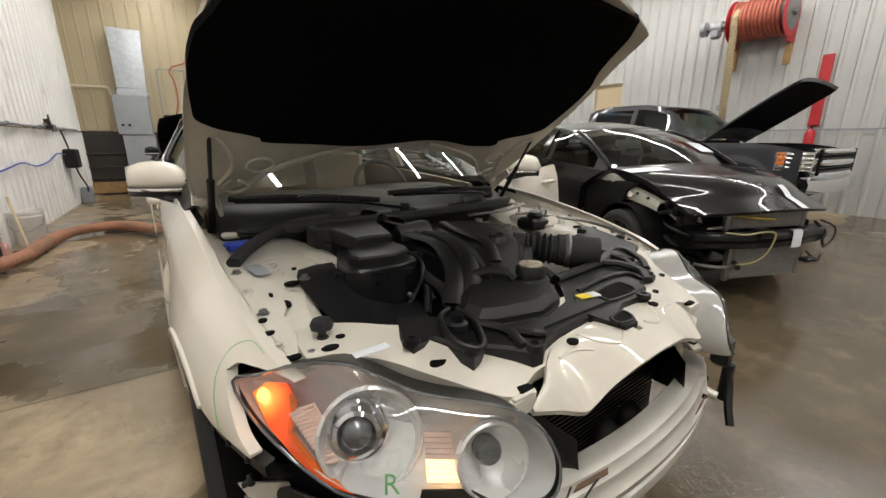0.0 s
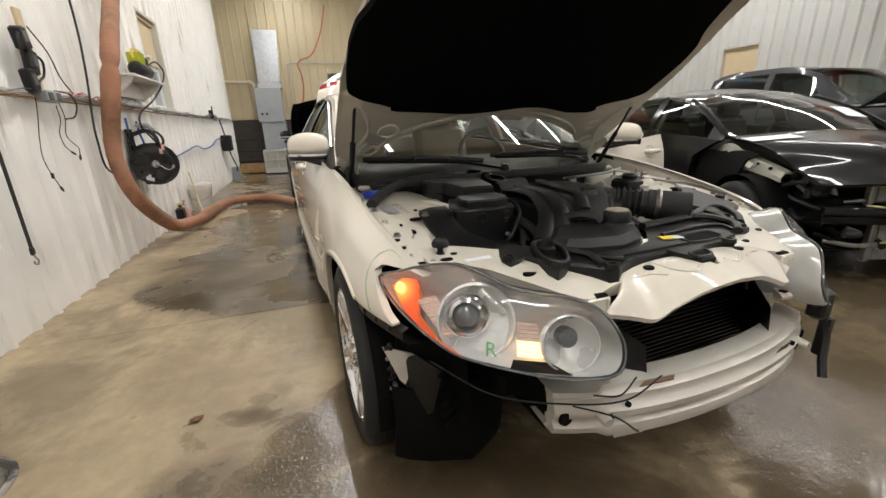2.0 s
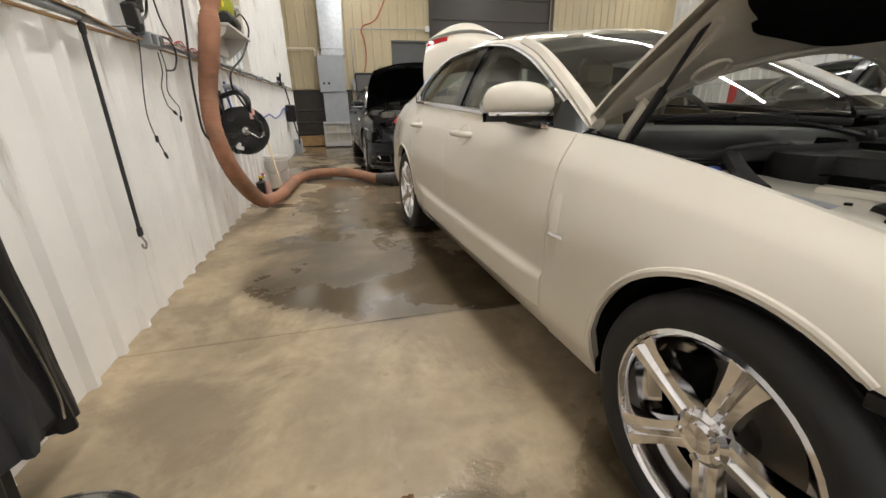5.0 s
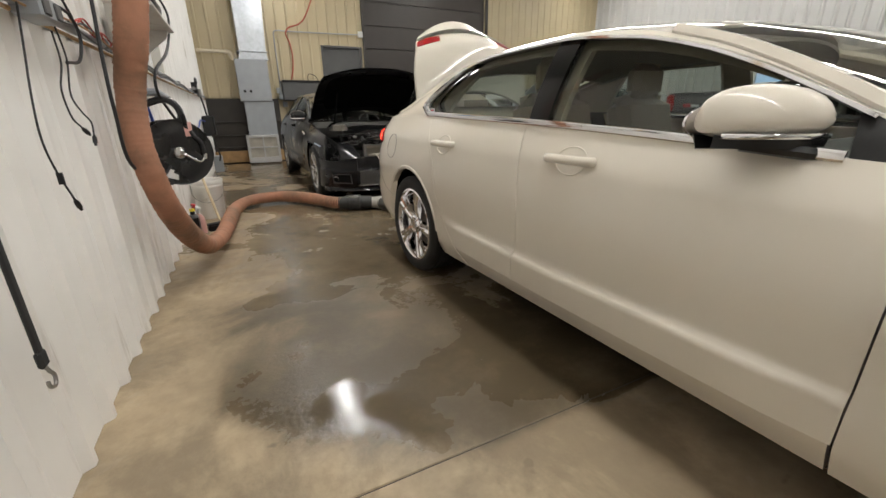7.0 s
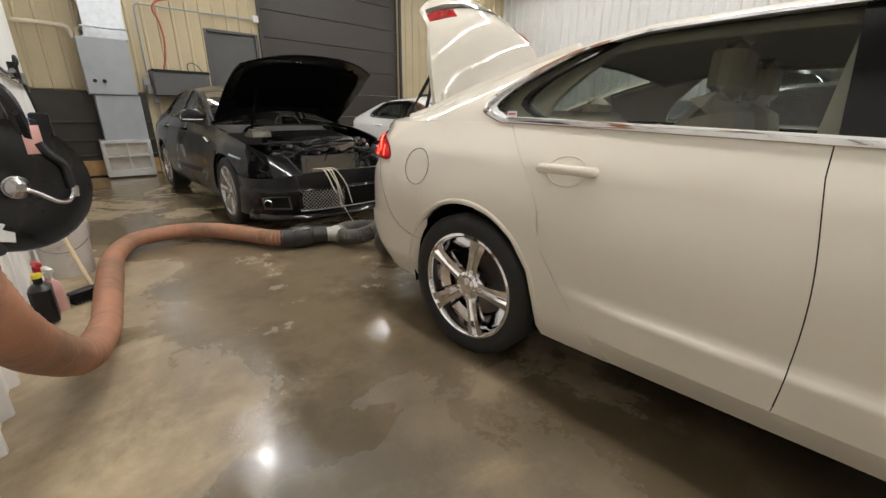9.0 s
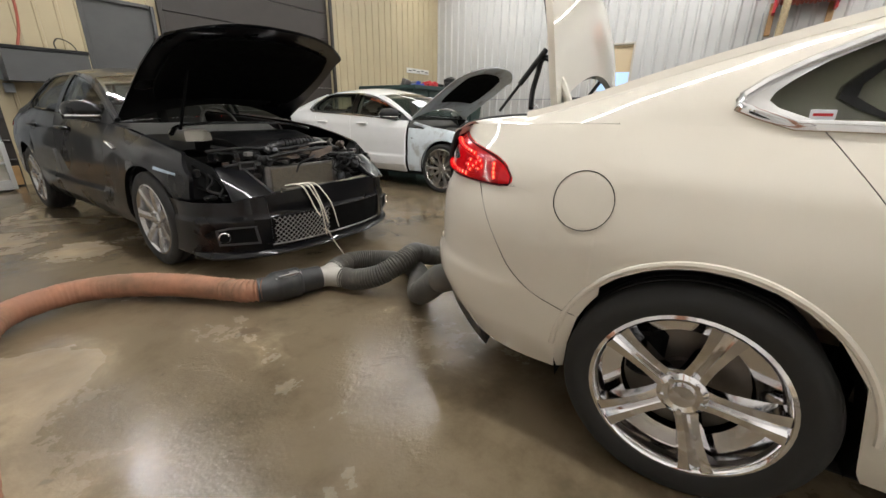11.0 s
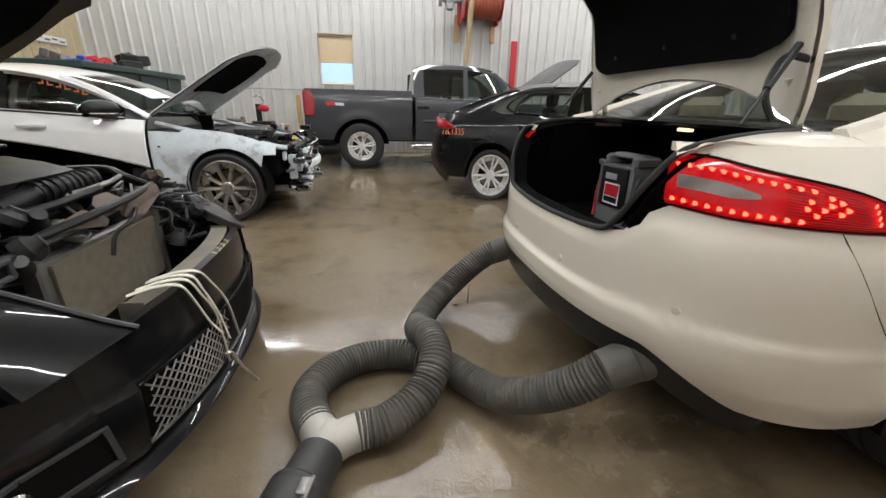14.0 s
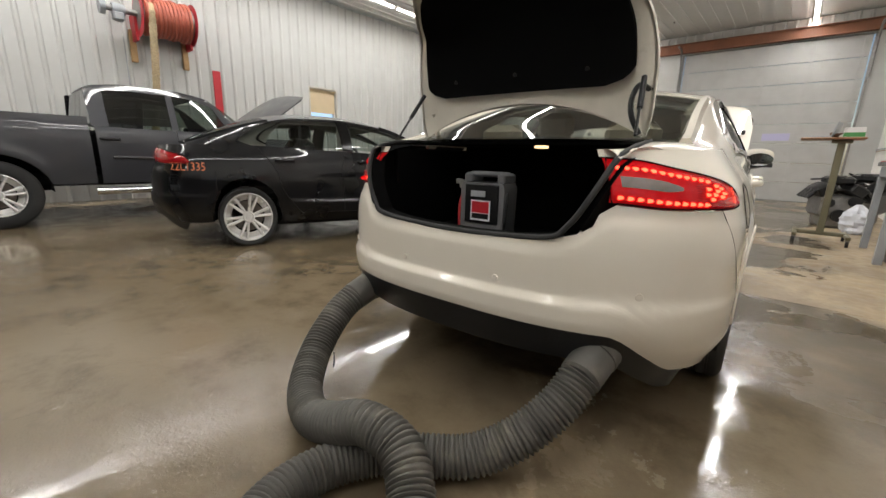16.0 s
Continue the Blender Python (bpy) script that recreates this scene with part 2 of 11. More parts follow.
def floor_material():
    """Stained tan concrete with broad wet patches: wet is darker and mirror-like."""
    mt = bpy.data.materials.new("wet_concrete")
    mt.use_nodes = True
    nt = mt.node_tree
    N, L = nt.nodes, nt.links
    b = N["Principled BSDF"]
    geo = N.new("ShaderNodeNewGeometry")

    def noise_at(scale, detail=6, rough=.55, off=0.0, warp=0.0):
        n = N.new("ShaderNodeTexNoise")
        n.inputs["Scale"].default_value, n.inputs["Detail"].default_value, n.inputs["Roughness"].default_value = scale, detail, rough
        n.inputs["Distortion"].default_value = warp
        ad = N.new("ShaderNodeVectorMath")
        ad.inputs[1].default_value = (off, off * .7, 0)
        L.new(geo.outputs["Position"], ad.inputs[0])
        L.new(ad.outputs[0], n.inputs["Vector"])
        return n.outputs[0]

    def rng(src, a, c, lo=0.0, hi=1.0, smooth=True):
        r = N.new("ShaderNodeMapRange")
        if smooth:
            r.interpolation_type = "SMOOTHSTEP"
        for i, v in enumerate((a, c, lo, hi)):
            r.inputs[i + 1].default_value = v
        L.new(src, r.inputs[0])
        return r.outputs[0]

    def op(kind, x, y):
        m = N.new("ShaderNodeMath")
        m.operation = kind
        for i, v in enumerate((x, y)):
            if isinstance(v, (int, float)):
                m.inputs[i].default_value = v
            else:
                L.new(v, m.inputs[i])
        return m.outputs[0]

    def mix(fac, x, y):
        m = N.new("ShaderNodeMixRGB")
        L.new(fac, m.inputs[0])
        for i, v in ((1, x), (2, y)):
            if isinstance(v, tuple):
                m.inputs[i].default_value = (*v, 1)
            else:
                L.new(v, m.inputs[i])
        return m.outputs[0]

    sep = N.new("ShaderNodeSeparateXYZ")
    L.new(geo.outputs["Position"], sep.inputs[0])
    # the strip along the long wall and the stretch by the front doors have dried
    along = op("MULTIPLY", rng(op("ADD", sep.outputs[0], rng(sep.outputs[1], 2.55, 3.3, 0.0, 0.6)), -1.1, -0.35, 0.30, 0.0), rng(sep.outputs[1], 4.2, 5.6, 1.0, 0.3))
    near = op("MULTIPLY", rng(sep.outputs[1], 1.0, 3.0, 0.07, 0.0), rng(sep.outputs[0], -1.0, 0.6, 1.0, 0.0))
    right = rng(sep.outputs[0], 6.6, 8.2, 0.0, 0.22)
    bay = op("MULTIPLY", op("MULTIPLY", rng(sep.outputs[1], 2.50, 2.62, 0.22, 0.0), rng(sep.outputs[1], 1.7, 2.2)), rng(sep.outputs[0], -.60, -.25))
    dry = op("ADD", op("ADD", op("ADD", along, near), right), bay)
    wetn = op("ADD", op("SUBTRACT", noise_at(0.9, 9, .6, 3.1, .6), dry), op("MAXIMUM", op("MULTIPLY", rng(sep.outputs[0], 0.2, 1.0), rng(sep.outputs[1], 4.6, 5.8, 0.0, .20)), rng(sep.outputs[0], 1.2, 1.9, 0.0, .22)))
    wet = rng(wetn, 0.33, 0.50)
    edge = noise_at(2.6, 5, .52, 17.0, .8)

    def puddle(x, y, r, amount):
        """A puddle's reach: high inside radius r, with a ragged rim."""
        d = N.new("ShaderNodeVectorMath")
        d.operation = "DISTANCE"
        d.inputs[1].default_value = (x, y, 0)
        L.new(geo.outputs["Position"], d.inputs[0])
        return op("MULTIPLY", rng(op("ADD", d.outputs["Value"], op("MULTIPLY", op("SUBTRACT", edge, .5), r * 2.4)), r * .25, r * 1.15, 1.0, 0.0), amount)

    spill = puddle(-.78, 2.98, .24, .95)
    slick = puddle(-.30, 4.35, .4, .5)
    for spot in ((-.96, 4.32, .25, .55), (.05, 5.75, .62, 1.0), (1.35, 6.35, .85, 1.0), (1.45, 5.75, .7, 1.0), (1.5, 5.1, .5, .9), (2.6, 5.2, .8, .9), (4.2, 4.6, 1.0, .9), (-.2, .35, .35, .9), (-.12, 4.8, .4, .7), (-.26, 1.55, .26, 1.0), (.02, 1.30, .40, 1.0), (.12, .92, .40, 1.0), (1.5, .6, .5, 1.0)):
        slick = op("MAXIMUM", slick, puddle(*spot))
    pool = op("MAXIMUM", rng(op("SUBTRACT", noise_at(0.62, 8, .55, 11.7, .4), dry), 0.48, 0.60), rng(spill, .5, .85))
    wet = op("MAXIMUM", wet, op("MAXIMUM", rng(spill, .1, .7), rng(slick, .15, .95)))
    slick = rng(slick, .15, .80)
    base = mix(rng(noise_at(1.7, 9, .65, 7.0), .35, .68), (0.46, 0.360, 0.232), (0.32, 0.247, 0.160))
    base = mix(rng(noise_at(14, 5, .6, 1.0), .3, .75, 0, .35), base, (0.22, 0.17, 0.11))
    base = mix(rng(noise_at(3.3, 8, .7, 21.0, 1.2), .60, .70, 0, .55), base, (0.40, 0.335, 0.25))
    stains = rng(noise_at(1.25, 10, .66, 52.0, .5), .47, .60, 0, .66)
    base = mix(stains, base, (0.185, 0.142, 0.092))
    base = mix(rng(noise_at(6.5, 3, .5, 61.0), .68, .73, 0, .5), base, (0.17, 0.13, 0.085))
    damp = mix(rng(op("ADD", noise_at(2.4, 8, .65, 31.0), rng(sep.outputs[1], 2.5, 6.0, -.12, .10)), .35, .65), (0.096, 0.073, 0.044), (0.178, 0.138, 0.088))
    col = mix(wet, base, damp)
    spots = rng(noise_at(5.0, 3, .5, 44.0), .70, .74, 0, .6)
    col = mix(spots, col, (0.10, 0.075, 0.05))
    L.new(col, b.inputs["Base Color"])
    rough_dry = rng(noise_at(9, 5), .3, .7, .42, .62)
    rough_wet = rng(op("ADD", op("MULTIPLY", noise_at(5.5, 7, .6, 5.0), .6), op("MULTIPLY", noise_at(38, 4, .6, 12.0), .4)), .40, .60, .10, .26)
    r1 = N.new("ShaderNodeMix")
    L.new(wet, r1.inputs[0]); L.new(rough_dry, r1.inputs[2]); L.new(rough_wet, r1.inputs[3])
    r3 = N.new("ShaderNodeMix")
    L.new(slick, r3.inputs[0]); L.new(r1.outputs[0], r3.inputs[2]); L.new(rng(op("ADD", op("MULTIPLY", noise_at(7.0, 8, .7, 9.0), .55), op("MULTIPLY", noise_at(45, 4, .6, 2.0), .45)), .40, .62, .03, .13), r3.inputs[3])
    r2 = N.new("ShaderNodeMix")
    r5 = N.new("ShaderNodeMix")
    L.new(op("MAXIMUM", puddle(-.85, 3.85, .8, .9), puddle(-.45, 3.3, .6, .9)), r5.inputs[0]); L.new(r3.outputs[0], r5.inputs[2])
    r5.inputs[3].default_value = 0.52
    L.new(op("MULTIPLY", pool, wet), r2.inputs[0]); L.new(r5.outputs[0], r2.inputs[2])
    r2.inputs[3].default_value = 0.06
    r4 = N.new("ShaderNodeMix")
    L.new(puddle(-.28, 2.42, .55, .9), r4.inputs[0]); L.new(r2.outputs[0], r4.inputs[2])
    r4.inputs[3].default_value = 0.5
    L.new(r4.outputs[0], b.inputs["Roughness"])
    bp = N.new("ShaderNodeBump")
    bp.inputs["Distance"].default_value = 0.005
    h = op("ADD", op("ADD", op("MULTIPLY", noise_at(48, 5, .65), .6), op("MULTIPLY", noise_at(3.0, 5), .4)), op("MULTIPLY", noise_at(17, 4, .6, 8.0), .5))
    drops = rng(noise_at(95, 2, .5, 4.0), .52, .66)
    h = op("ADD", h, op("MULTIPLY", op("ADD", op("MULTIPLY", drops, .6), op("MULTIPLY", noise_at(22, 3, .5, 30.0, .8), 2.2)), slick))
    L.new(h, bp.inputs["Height"])
    L.new(op("ADD", op("SUBTRACT", 0.42, op("MULTIPLY", op("MULTIPLY", pool, wet), 0.30)), op("MULTIPLY", slick, -.24)), bp.inputs["Strength"])
    L.new(bp.outputs[0], b.inputs["Normal"])
    b.inputs["Specular IOR Level"].default_value = 0.5
    return mt


M_FLOOR = floor_material()
M_WHITEWALL = material("white_ribbed_steel", (0.84, 0.825, 0.795), .42, var=.04, scale=3, stain=(.34, .29, .22), stain_scale=9, stain_at=(.57, .78), stretch=.10, bump=.05, bscale=25)
M_COOLWALL = material("pale_grey_ribbed_steel", (0.53, 0.53, 0.515), .42, var=.03, scale=3)
M_TANWALL = material("tan_ribbed_steel", (0.50, 0.42, 0.27), .45, var=.05, scale=2)
M_DARKWALL = material("dark_brown_steel", (0.035, 0.03, 0.025), .4, var=.2, scale=3)
M_CEIL = material("white_ceiling_steel", (0.72, 0.72, 0.70), .5, var=.03)
M_WHITE = material("cream_white_paint", (0.68, 0.635, 0.55), .45, coat=1.0, var=.015, scale=2, rvar=.1, spec=.15)
M_WHITEIN = material("cream_white_primer_paint", (0.66, 0.62, 0.54), .38, coat=.3, var=.07, scale=9, stain=(.40, .36, .28), stain_scale=7, stain_at=(.62, .82))
M_PURE = material("clear_white_paint", (0.78, 0.78, 0.78), .4, coat=1.0, var=.02, spec=.2)
M_BLACK = material("black_car_paint", (0.006, 0.006, 0.007), .3, coat=.6, var=.2, scale=3, spec=.1)
M_GREY = material("dark_grey_metallic_paint", (0.045, 0.046, 0.052), .4, metal=.3, coat=.6, var=.06, scale=4, spec=.3)
M_PLASTIC = material("black_plastic", (0.008, 0.008, 0.0085), .36, var=.25, scale=8, bump=.25, bscale=350, spec=.4)
M_PLASTIC2 = material("dusty_black_plastic", (0.010, 0.0098, 0.0096), .42, var=.3, scale=5, bump=.3, bscale=260, stain=(.026, .024, .020), stain_scale=6, stain_at=(.58, .88), spec=.4)
M_LINER = material("black_felt", (0.003, 0.003, 0.003), .95, var=.2, scale=20, bump=.3, bscale=180, spec=.06)
# black parts, and holes and hollows whose deep shade is put into the colour
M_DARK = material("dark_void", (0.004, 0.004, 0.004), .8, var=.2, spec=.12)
M_RUBBER = material("tyre_rubber", (0.018, 0.018, 0.018), .75, var=.25, scale=9, bump=.15, bscale=120)
M_CHROME = material("chrome", (0.80, 0.80, 0.82), .07, metal=1.0, var=.02)
M_SATIN = material("satin_bright_trim", (0.78, 0.78, 0.78), .22, metal=.75, var=.03)
M_ALLOY = material("silver_alloy", (0.55, 0.55, 0.56), .24, metal=1.0, var=.05)
M_STEEL = material("dull_steel", (0.30, 0.29, 0.28), .42, metal=.9, var=.2, scale=10, stain=(.16, .10, .06), stain_scale=8, stain_at=(.55, .8))
M_ROTOR = material("brake_disc", (0.22, 0.20, 0.18), .4, metal=.9, var=.2, scale=10)
M_RUST = material("rusty_steel", (0.16, 0.10, 0.065), .7, metal=.4, var=.35, scale=12, stain=(.26, .12, .05), stain_scale=9, stain_at=(.45, .7), bump=.3)
M_GALV = material("galvanised_sheet", (0.46, 0.49, 0.52), .33, metal=.75, var=.12, scale=14)
M_GREYBOX = material("grey_painted_steel", (0.33, 0.35, 0.37), .4, var=.05)
M_PILLAR = material("gloss_black_pillar_film", (0.004, 0.004, 0.004), .12, var=.1, spec=.22)
M_GLASS = glass_material("car_glass", (0.60, 0.65, 0.62), .45)
M_SCREEN = glass_material("clear_windscreen_glass", (0.88, 0.90, 0.86), 1.0)
M_TINT = glass_material("dark_tinted_glass", (0.10, 0.11, 0.11))
M_TINT2 = glass_material("green_tinted_glass", (0.30, 0.36, 0.32))
M_CLEAR = glass_material("clear_lens", (0.93, 0.94, 0.94), .8)
M_PANE = glass_material("window_pane", (0.85, 0.9, 0.95))
M_LEATHER = material("tan_leather", (0.36, 0.295, 0.21), .5, var=.06, scale=7, bump=.15, bscale=200)
M_CREAMTRIM = material("cream_pillar_trim", (0.34, 0.29, 0.22), .6, var=.08, scale=9)
M_HEADLINING = material("grey_beige_headlining", (0.20, 0.185, 0.165), .85, var=.08, scale=20)
M_INTERIOR = material("dark_interior_trim", (0.035, 0.032, 0.03), .7, var=.15)
M_ORANGE = material("orange_hose_fabric", (0.37, 0.175, 0.105), .75, var=.16, scale=9, bump=.5, bscale=90, stain=(.22, .125, .075), stain_scale=3.2, stain_at=(.42, .66))
M_GHOSE = material("dusty_grey_rubber_hose", (0.085, 0.08, 0.07), .62, var=.22, scale=7, stain=(.17, .155, .125), stain_scale=9, stain_at=(.5, .78), bump=.2)
M_WOOD = material("raw_timber", (0.44, 0.27, 0.12), .6, var=.18, scale=9, bump=.2)
M_REDP = material("red_paint", (0.50, 0.02, 0.03), .4, var=.08)
M_TAPE = material("white_tape", (0.74, 0.76, 0.80), .5, var=.05)
M_ROPE = material("white_rope", (0.70, 0.66, 0.56), .8, var=.1, scale=60)
M_BLUE = material("blue_plastic", (0.03, 0.07, 0.45), .4)
M_YELLOW = material("yellow_label", (0.80, 0.62, 0.05), .5, var=.05)
M_GREENP = material("green_paint_marker", (0.16, 0.44, 0.18), .5)
M_SHADE = material("tan_roller_shade", (0.60, 0.48, 0.31), .7, var=.03)
M_REDLENS = material("red_lamp_lens", (0.30, 0.005, 0.008), .10, coat=.6, var=.12, scale=30, spec=.3)
M_REDLIT = material("lit_red_lamp_lens", (0.40, 0.004, 0.007), .12, coat=.2, var=.12, scale=30, spec=.25)
nd = M_REDLIT.node_tree.nodes["Principled BSDF"]
nd.inputs["Emission Color"].default_value, nd.inputs["Emission Strength"].default_value = (1.0, 0.006, 0.012, 1), 0.15
M_SMOKE = material("clear_grey_lamp_lens", (0.20, 0.165, 0.16), .12, coat=.6, metal=.4, var=.1, scale=40)
M_AMBER = material("amber_reflector", (0.75, 0.18, 0.02), .15, coat=1.0, var=.1, scale=60)
M_REFLECT = material("lamp_reflector", (0.86, 0.85, 0.83), .28, metal=.30, var=.05, scale=10)
M_GLOW_AMBER = glow_material("lit_amber_bulb", (1.0, 0.28, 0.05), 7.0)
M_GLOW_WARM = glow_material("lit_warm_bulb", (1.0, 0.66, 0.34), 1.9)
M_GLOW_RED = glow_material("lit_red_led", (1.0, 0.055, 0.025), 6.0)
M_GLOW_TUBE = glow_material("lit_fluorescent_tube", (1.0, 0.95, 0.88), 9.0)
M_OUTDOOR = glow_material("overcast_daylight_outside", (0.62, 0.80, 0.95), 1.0)

# ---- room ----
def rib_profile(a0, a1, pitch=0.2375, depth=0.034, foot=0.085, top=0.03, start=1.92, minor=False):
    """(position, height) pairs of a ribbed steel sheet."""
    pts = [(a0, 0.0)]
    k = math.floor((a0 - start) / pitch)
    while start + k * pitch < a1 + pitch:
        c = start + k * pitch
        marks = [(c - foot / 2, 0), (c - top / 2, depth), (c + top / 2, depth), (c + foot / 2, 0)]
        if minor:
            for q in (pitch / 3, 2 * pitch / 3):
                marks += [(c + q - .018, 0), (c + q - .009, depth * .16), (c + q + .009, depth * .16), (c + q + .018, 0)]
        pts += [p for p in marks if a0 + .001 < p[0] < a1 - .001]
        k += 1
    pts.append((a1, 0.0))
    return pts


def ribbed(name, label, mat, along, at, face, a0, a1, z0, z1, holes=(), **kw):
    """A ribbed wall skin; along: 'x' or 'y', at: its place on the other axis, face: the side that it looks to."""
    g = Geo()
    cuts = sorted({a0, a1, *[h[0] for h in holes], *[h[1] for h in holes]})
    cuts = [c for c in cuts if a0 <= c <= a1]
    for c0, c1 in zip(cuts, cuts[1:]):
        spans = [(z0, z1)]
        for h in holes:
            if h[0] < (c0 + c1) / 2 < h[1]:
                spans = [s for lo, hi in spans for s in ((lo, min(hi, h[2])), (max(lo, h[3]), hi)) if s[1] - s[0] > .01]
        prof = rib_profile(c0, c1, **kw)
        for lo, hi in spans:
            rows = [[((a, at + face * d, z) if along == "x" else (at + face * d, a, z)) for a, d in prof] for z in (lo, hi)]
            g.grid(rows, flip=(along == "x") == (face > 0))
    g.skirt(lambda p: Vector((0, -face * .02, 0)) if along == "x" else Vector((-face * .02, 0, 0)))
    return solo(g, name, mat, label, "wall", kind="structure", smooth=25)


def wall_core(name, mat, boxes, label):
    g = Geo()
    for lo, hi in boxes:
        g.box([(a + b) / 2 for a, b in zip(lo, hi)], [b - a for a, b in zip(lo, hi)])
    return solo(g, name, mat, label, "wall", kind="structure", smooth=0)


# floor: two poured slabs with an open joint between them
floor = thing("floor", "stained tan concrete floor, wet in broad patches", "floor", kind="structure")
JOINT = 2.6
for y0, y1 in ((YF - .3, JOINT - .003), (JOINT + .003, YB + .3)):
    g = Geo()
    g.box(((XL + XR) / 2, (y0 + y1) / 2, -.06), (XR - XL + .6, y1 - y0, .12), bev=.003)
    g.make("slab", M_FLOOR, floor, smooth=30)
g = Geo()
g.box(((XL + XR) / 2, JOINT, -.05), (XR - XL + .4, .03, .092))
g.make("joint_fill", material("gritty_joint_fill", (.07, .055, .038), .6, var=.3, scale=30), floor, smooth=0)

# ceiling
g = Geo()
g.box(((XL + XR) / 2, (YF + YB) / 2, ZC + .1), (XR - XL + .6, YB - YF + .6, .12))
for i in range(int((XR - XL) / .305)):
    x = XL + .15 + i * .305
    g.box((x, (YF + YB) / 2, ZC + .03), (.05, YB - YF, .03))
solo(g, "ceiling", M_CEIL, "white ribbed steel ceiling", "ceiling", kind="structure", smooth=0)

# long wall with one window
LWIN = (6.28, 7.10, 1.45, 2.63)
ribbed("wall_west_lower", "white ribbed steel wall panel, dirty towards the floor", M_WHITEWALL, "y", XL, 1, YF, YB, 0.0, 1.40, foot=.064, top=.026, depth=.030)
ribbed("wall_west_upper", "white ribbed steel wall panel", M_WHITEWALL, "y", XL - .012, 1, YF, YB, 1.42, ZC, holes=[LWIN], foot=.064, top=.026, depth=.030)
wall_core("wall_west", M_WHITEWALL, [((XL - .25, YF, 0), (XL - .03, LWIN[0], ZC)), ((XL - .25, LWIN[1], 0), (XL - .03, YB, ZC)),
          ((XL - .25, LWIN[0], 0), (XL - .03, LWIN[1], LWIN[2])), ((XL - .25, LWIN[0], LWIN[3]), (XL - .03, LWIN[1], ZC))], "white wall with a window opening")
# right-hand wall with two windows
RW1, RW2 = (6.63, 7.50, 1.55, 2.68), (-.33, .54, 1.55, 2.68)
ribbed("wall_east_lower", "pale ribbed steel wall panel", M_COOLWALL, "y", XR, -1, YF, YB, 0.0, 1.42)
ribbed("wall_east_upper", "pale ribbed steel wall panel", M_COOLWALL, "y", XR + .012, -1, YF, YB, 1.44, ZC, holes=[RW1, RW2])
wall_core("wall_east", M_COOLWALL, [((XR + .03, YF, 0), (XR + .25, RW2[0], ZC)), ((XR + .03, RW2[1], 0), (XR + .25, RW1[0], ZC)), ((XR + .03, RW1[1], 0), (XR + .25, YB, ZC)),
          *[((XR + .03, w[0], 0), (XR + .25, w[1], w[2])) for w in (RW1, RW2)], *[((XR + .03, w[0], w[3]), (XR + .25, w[1], ZC)) for w in (RW1, RW2)]], "pale wall with two window openings")


def window(name, x_in, x_out, w, shade, label):
    """A window in a wall along y: frame, sill, two sashes' panes and a roller shade pulled part of the way down."""
    t = thing(name, label, "window", kind="structure")
    y0, y1, z0, z1 = w
    s = 1 if x_out > x_in else -1
    g = Geo()
    for c, sz in (((0, y0 + .02, (z0 + z1) / 2), (abs(x_out - x_in), .04, z1 - z0)), ((0, y1 - .02, (z0 + z1) / 2), (abs(x_out - x_in), .04, z1 - z0)),
                  ((0, (y0 + y1) / 2, z1 - .02), (abs(x_out - x_in), y1 - y0 - .08, .04))):
        g.box(((x_in + x_out) / 2, c[1], c[2]), sz, bev=.004)
    g.make("window_frame", M_TRIM, t)
    g = Geo()
    g.box(((x_in + x_out) / 2 - s * .015, (y0 + y1) / 2, z0 + .015), (abs(x_out - x_in) + .03, y1 - y0 - .081, .03), bev=.004)
    g.make("window_sill", M_TRIM, t)
    zm = z0 + (z1 - z0) * .46
    for lo, hi, off in ((z0 + .03, zm + .02, .10), (zm - .02, z1 - .04, .13)):
        g = Geo()
        x = x_in + s * off
        for c, sz in (((x, y0 + .06, (lo + hi) / 2), (.03, .04, hi - lo)), ((x, y1 - .06, (lo + hi) / 2), (.03, .04, hi - lo)),
                      ((x, (y0 + y1) / 2, lo + .02), (.03, y1 - y0 - .16, .04)), ((x, (y0 + y1) / 2, hi - .02), (.03, y1 - y0 - .16, .04))):
            g.box(c, sz, bev=.003)
        sash = g.make("sash", M_VINYL, t)
        g = Geo()
        g.box((x, (y0 + y1) / 2, (lo + hi) / 2), (.006, y1 - y0 - .16, hi - lo - .08))
        pane = g.make("pane", M_PANE, sash)
        pane.visible_shadow = False
    g = Geo()
    g.cyl((x_in + s * .05, y0 + .05, z1 - .07), (x_in + s * .05, y1 - .05, z1 - .07), .02, n=12)
    zs = z1 - (z1 - z0) * shade
    rows = [[(x_in + s * (.065 + .002 * math.sin(i * 2.1 + j)), y0 + .06 + (y1 - y0 - .12) * i / 8, z1 - .07 - (z1 - .07 - zs) * j / 6) for i in range(9)] for j in range(7)]
    g.grid(rows).skirt((s * .003, 0, 0))
    g.box((x_in + s * .066, (y0 + y1) / 2, zs), (.012, y1 - y0 - .12, .022), bev=.003)
    g.make("roller_shade", M_SHADE, t, "tan fabric roller shade")
    return t


M_TRIM = material("pale_metal_trim", (0.55, 0.52, 0.45), .45, var=.05)
M_VINYL = material("white_vinyl", (0.72, 0.72, 0.70), .4, var=.03)
window("window_1", XL, XL - .22, LWIN, .50, "window with white sashes and a half-drawn tan shade")
window("window_2", XR, XR + .22, RW1, .56, "window with white sashes and a half-drawn tan shade")
window("window_3", XR, XR + .22, RW2, .56, "window with white sashes and a half-drawn tan shade")
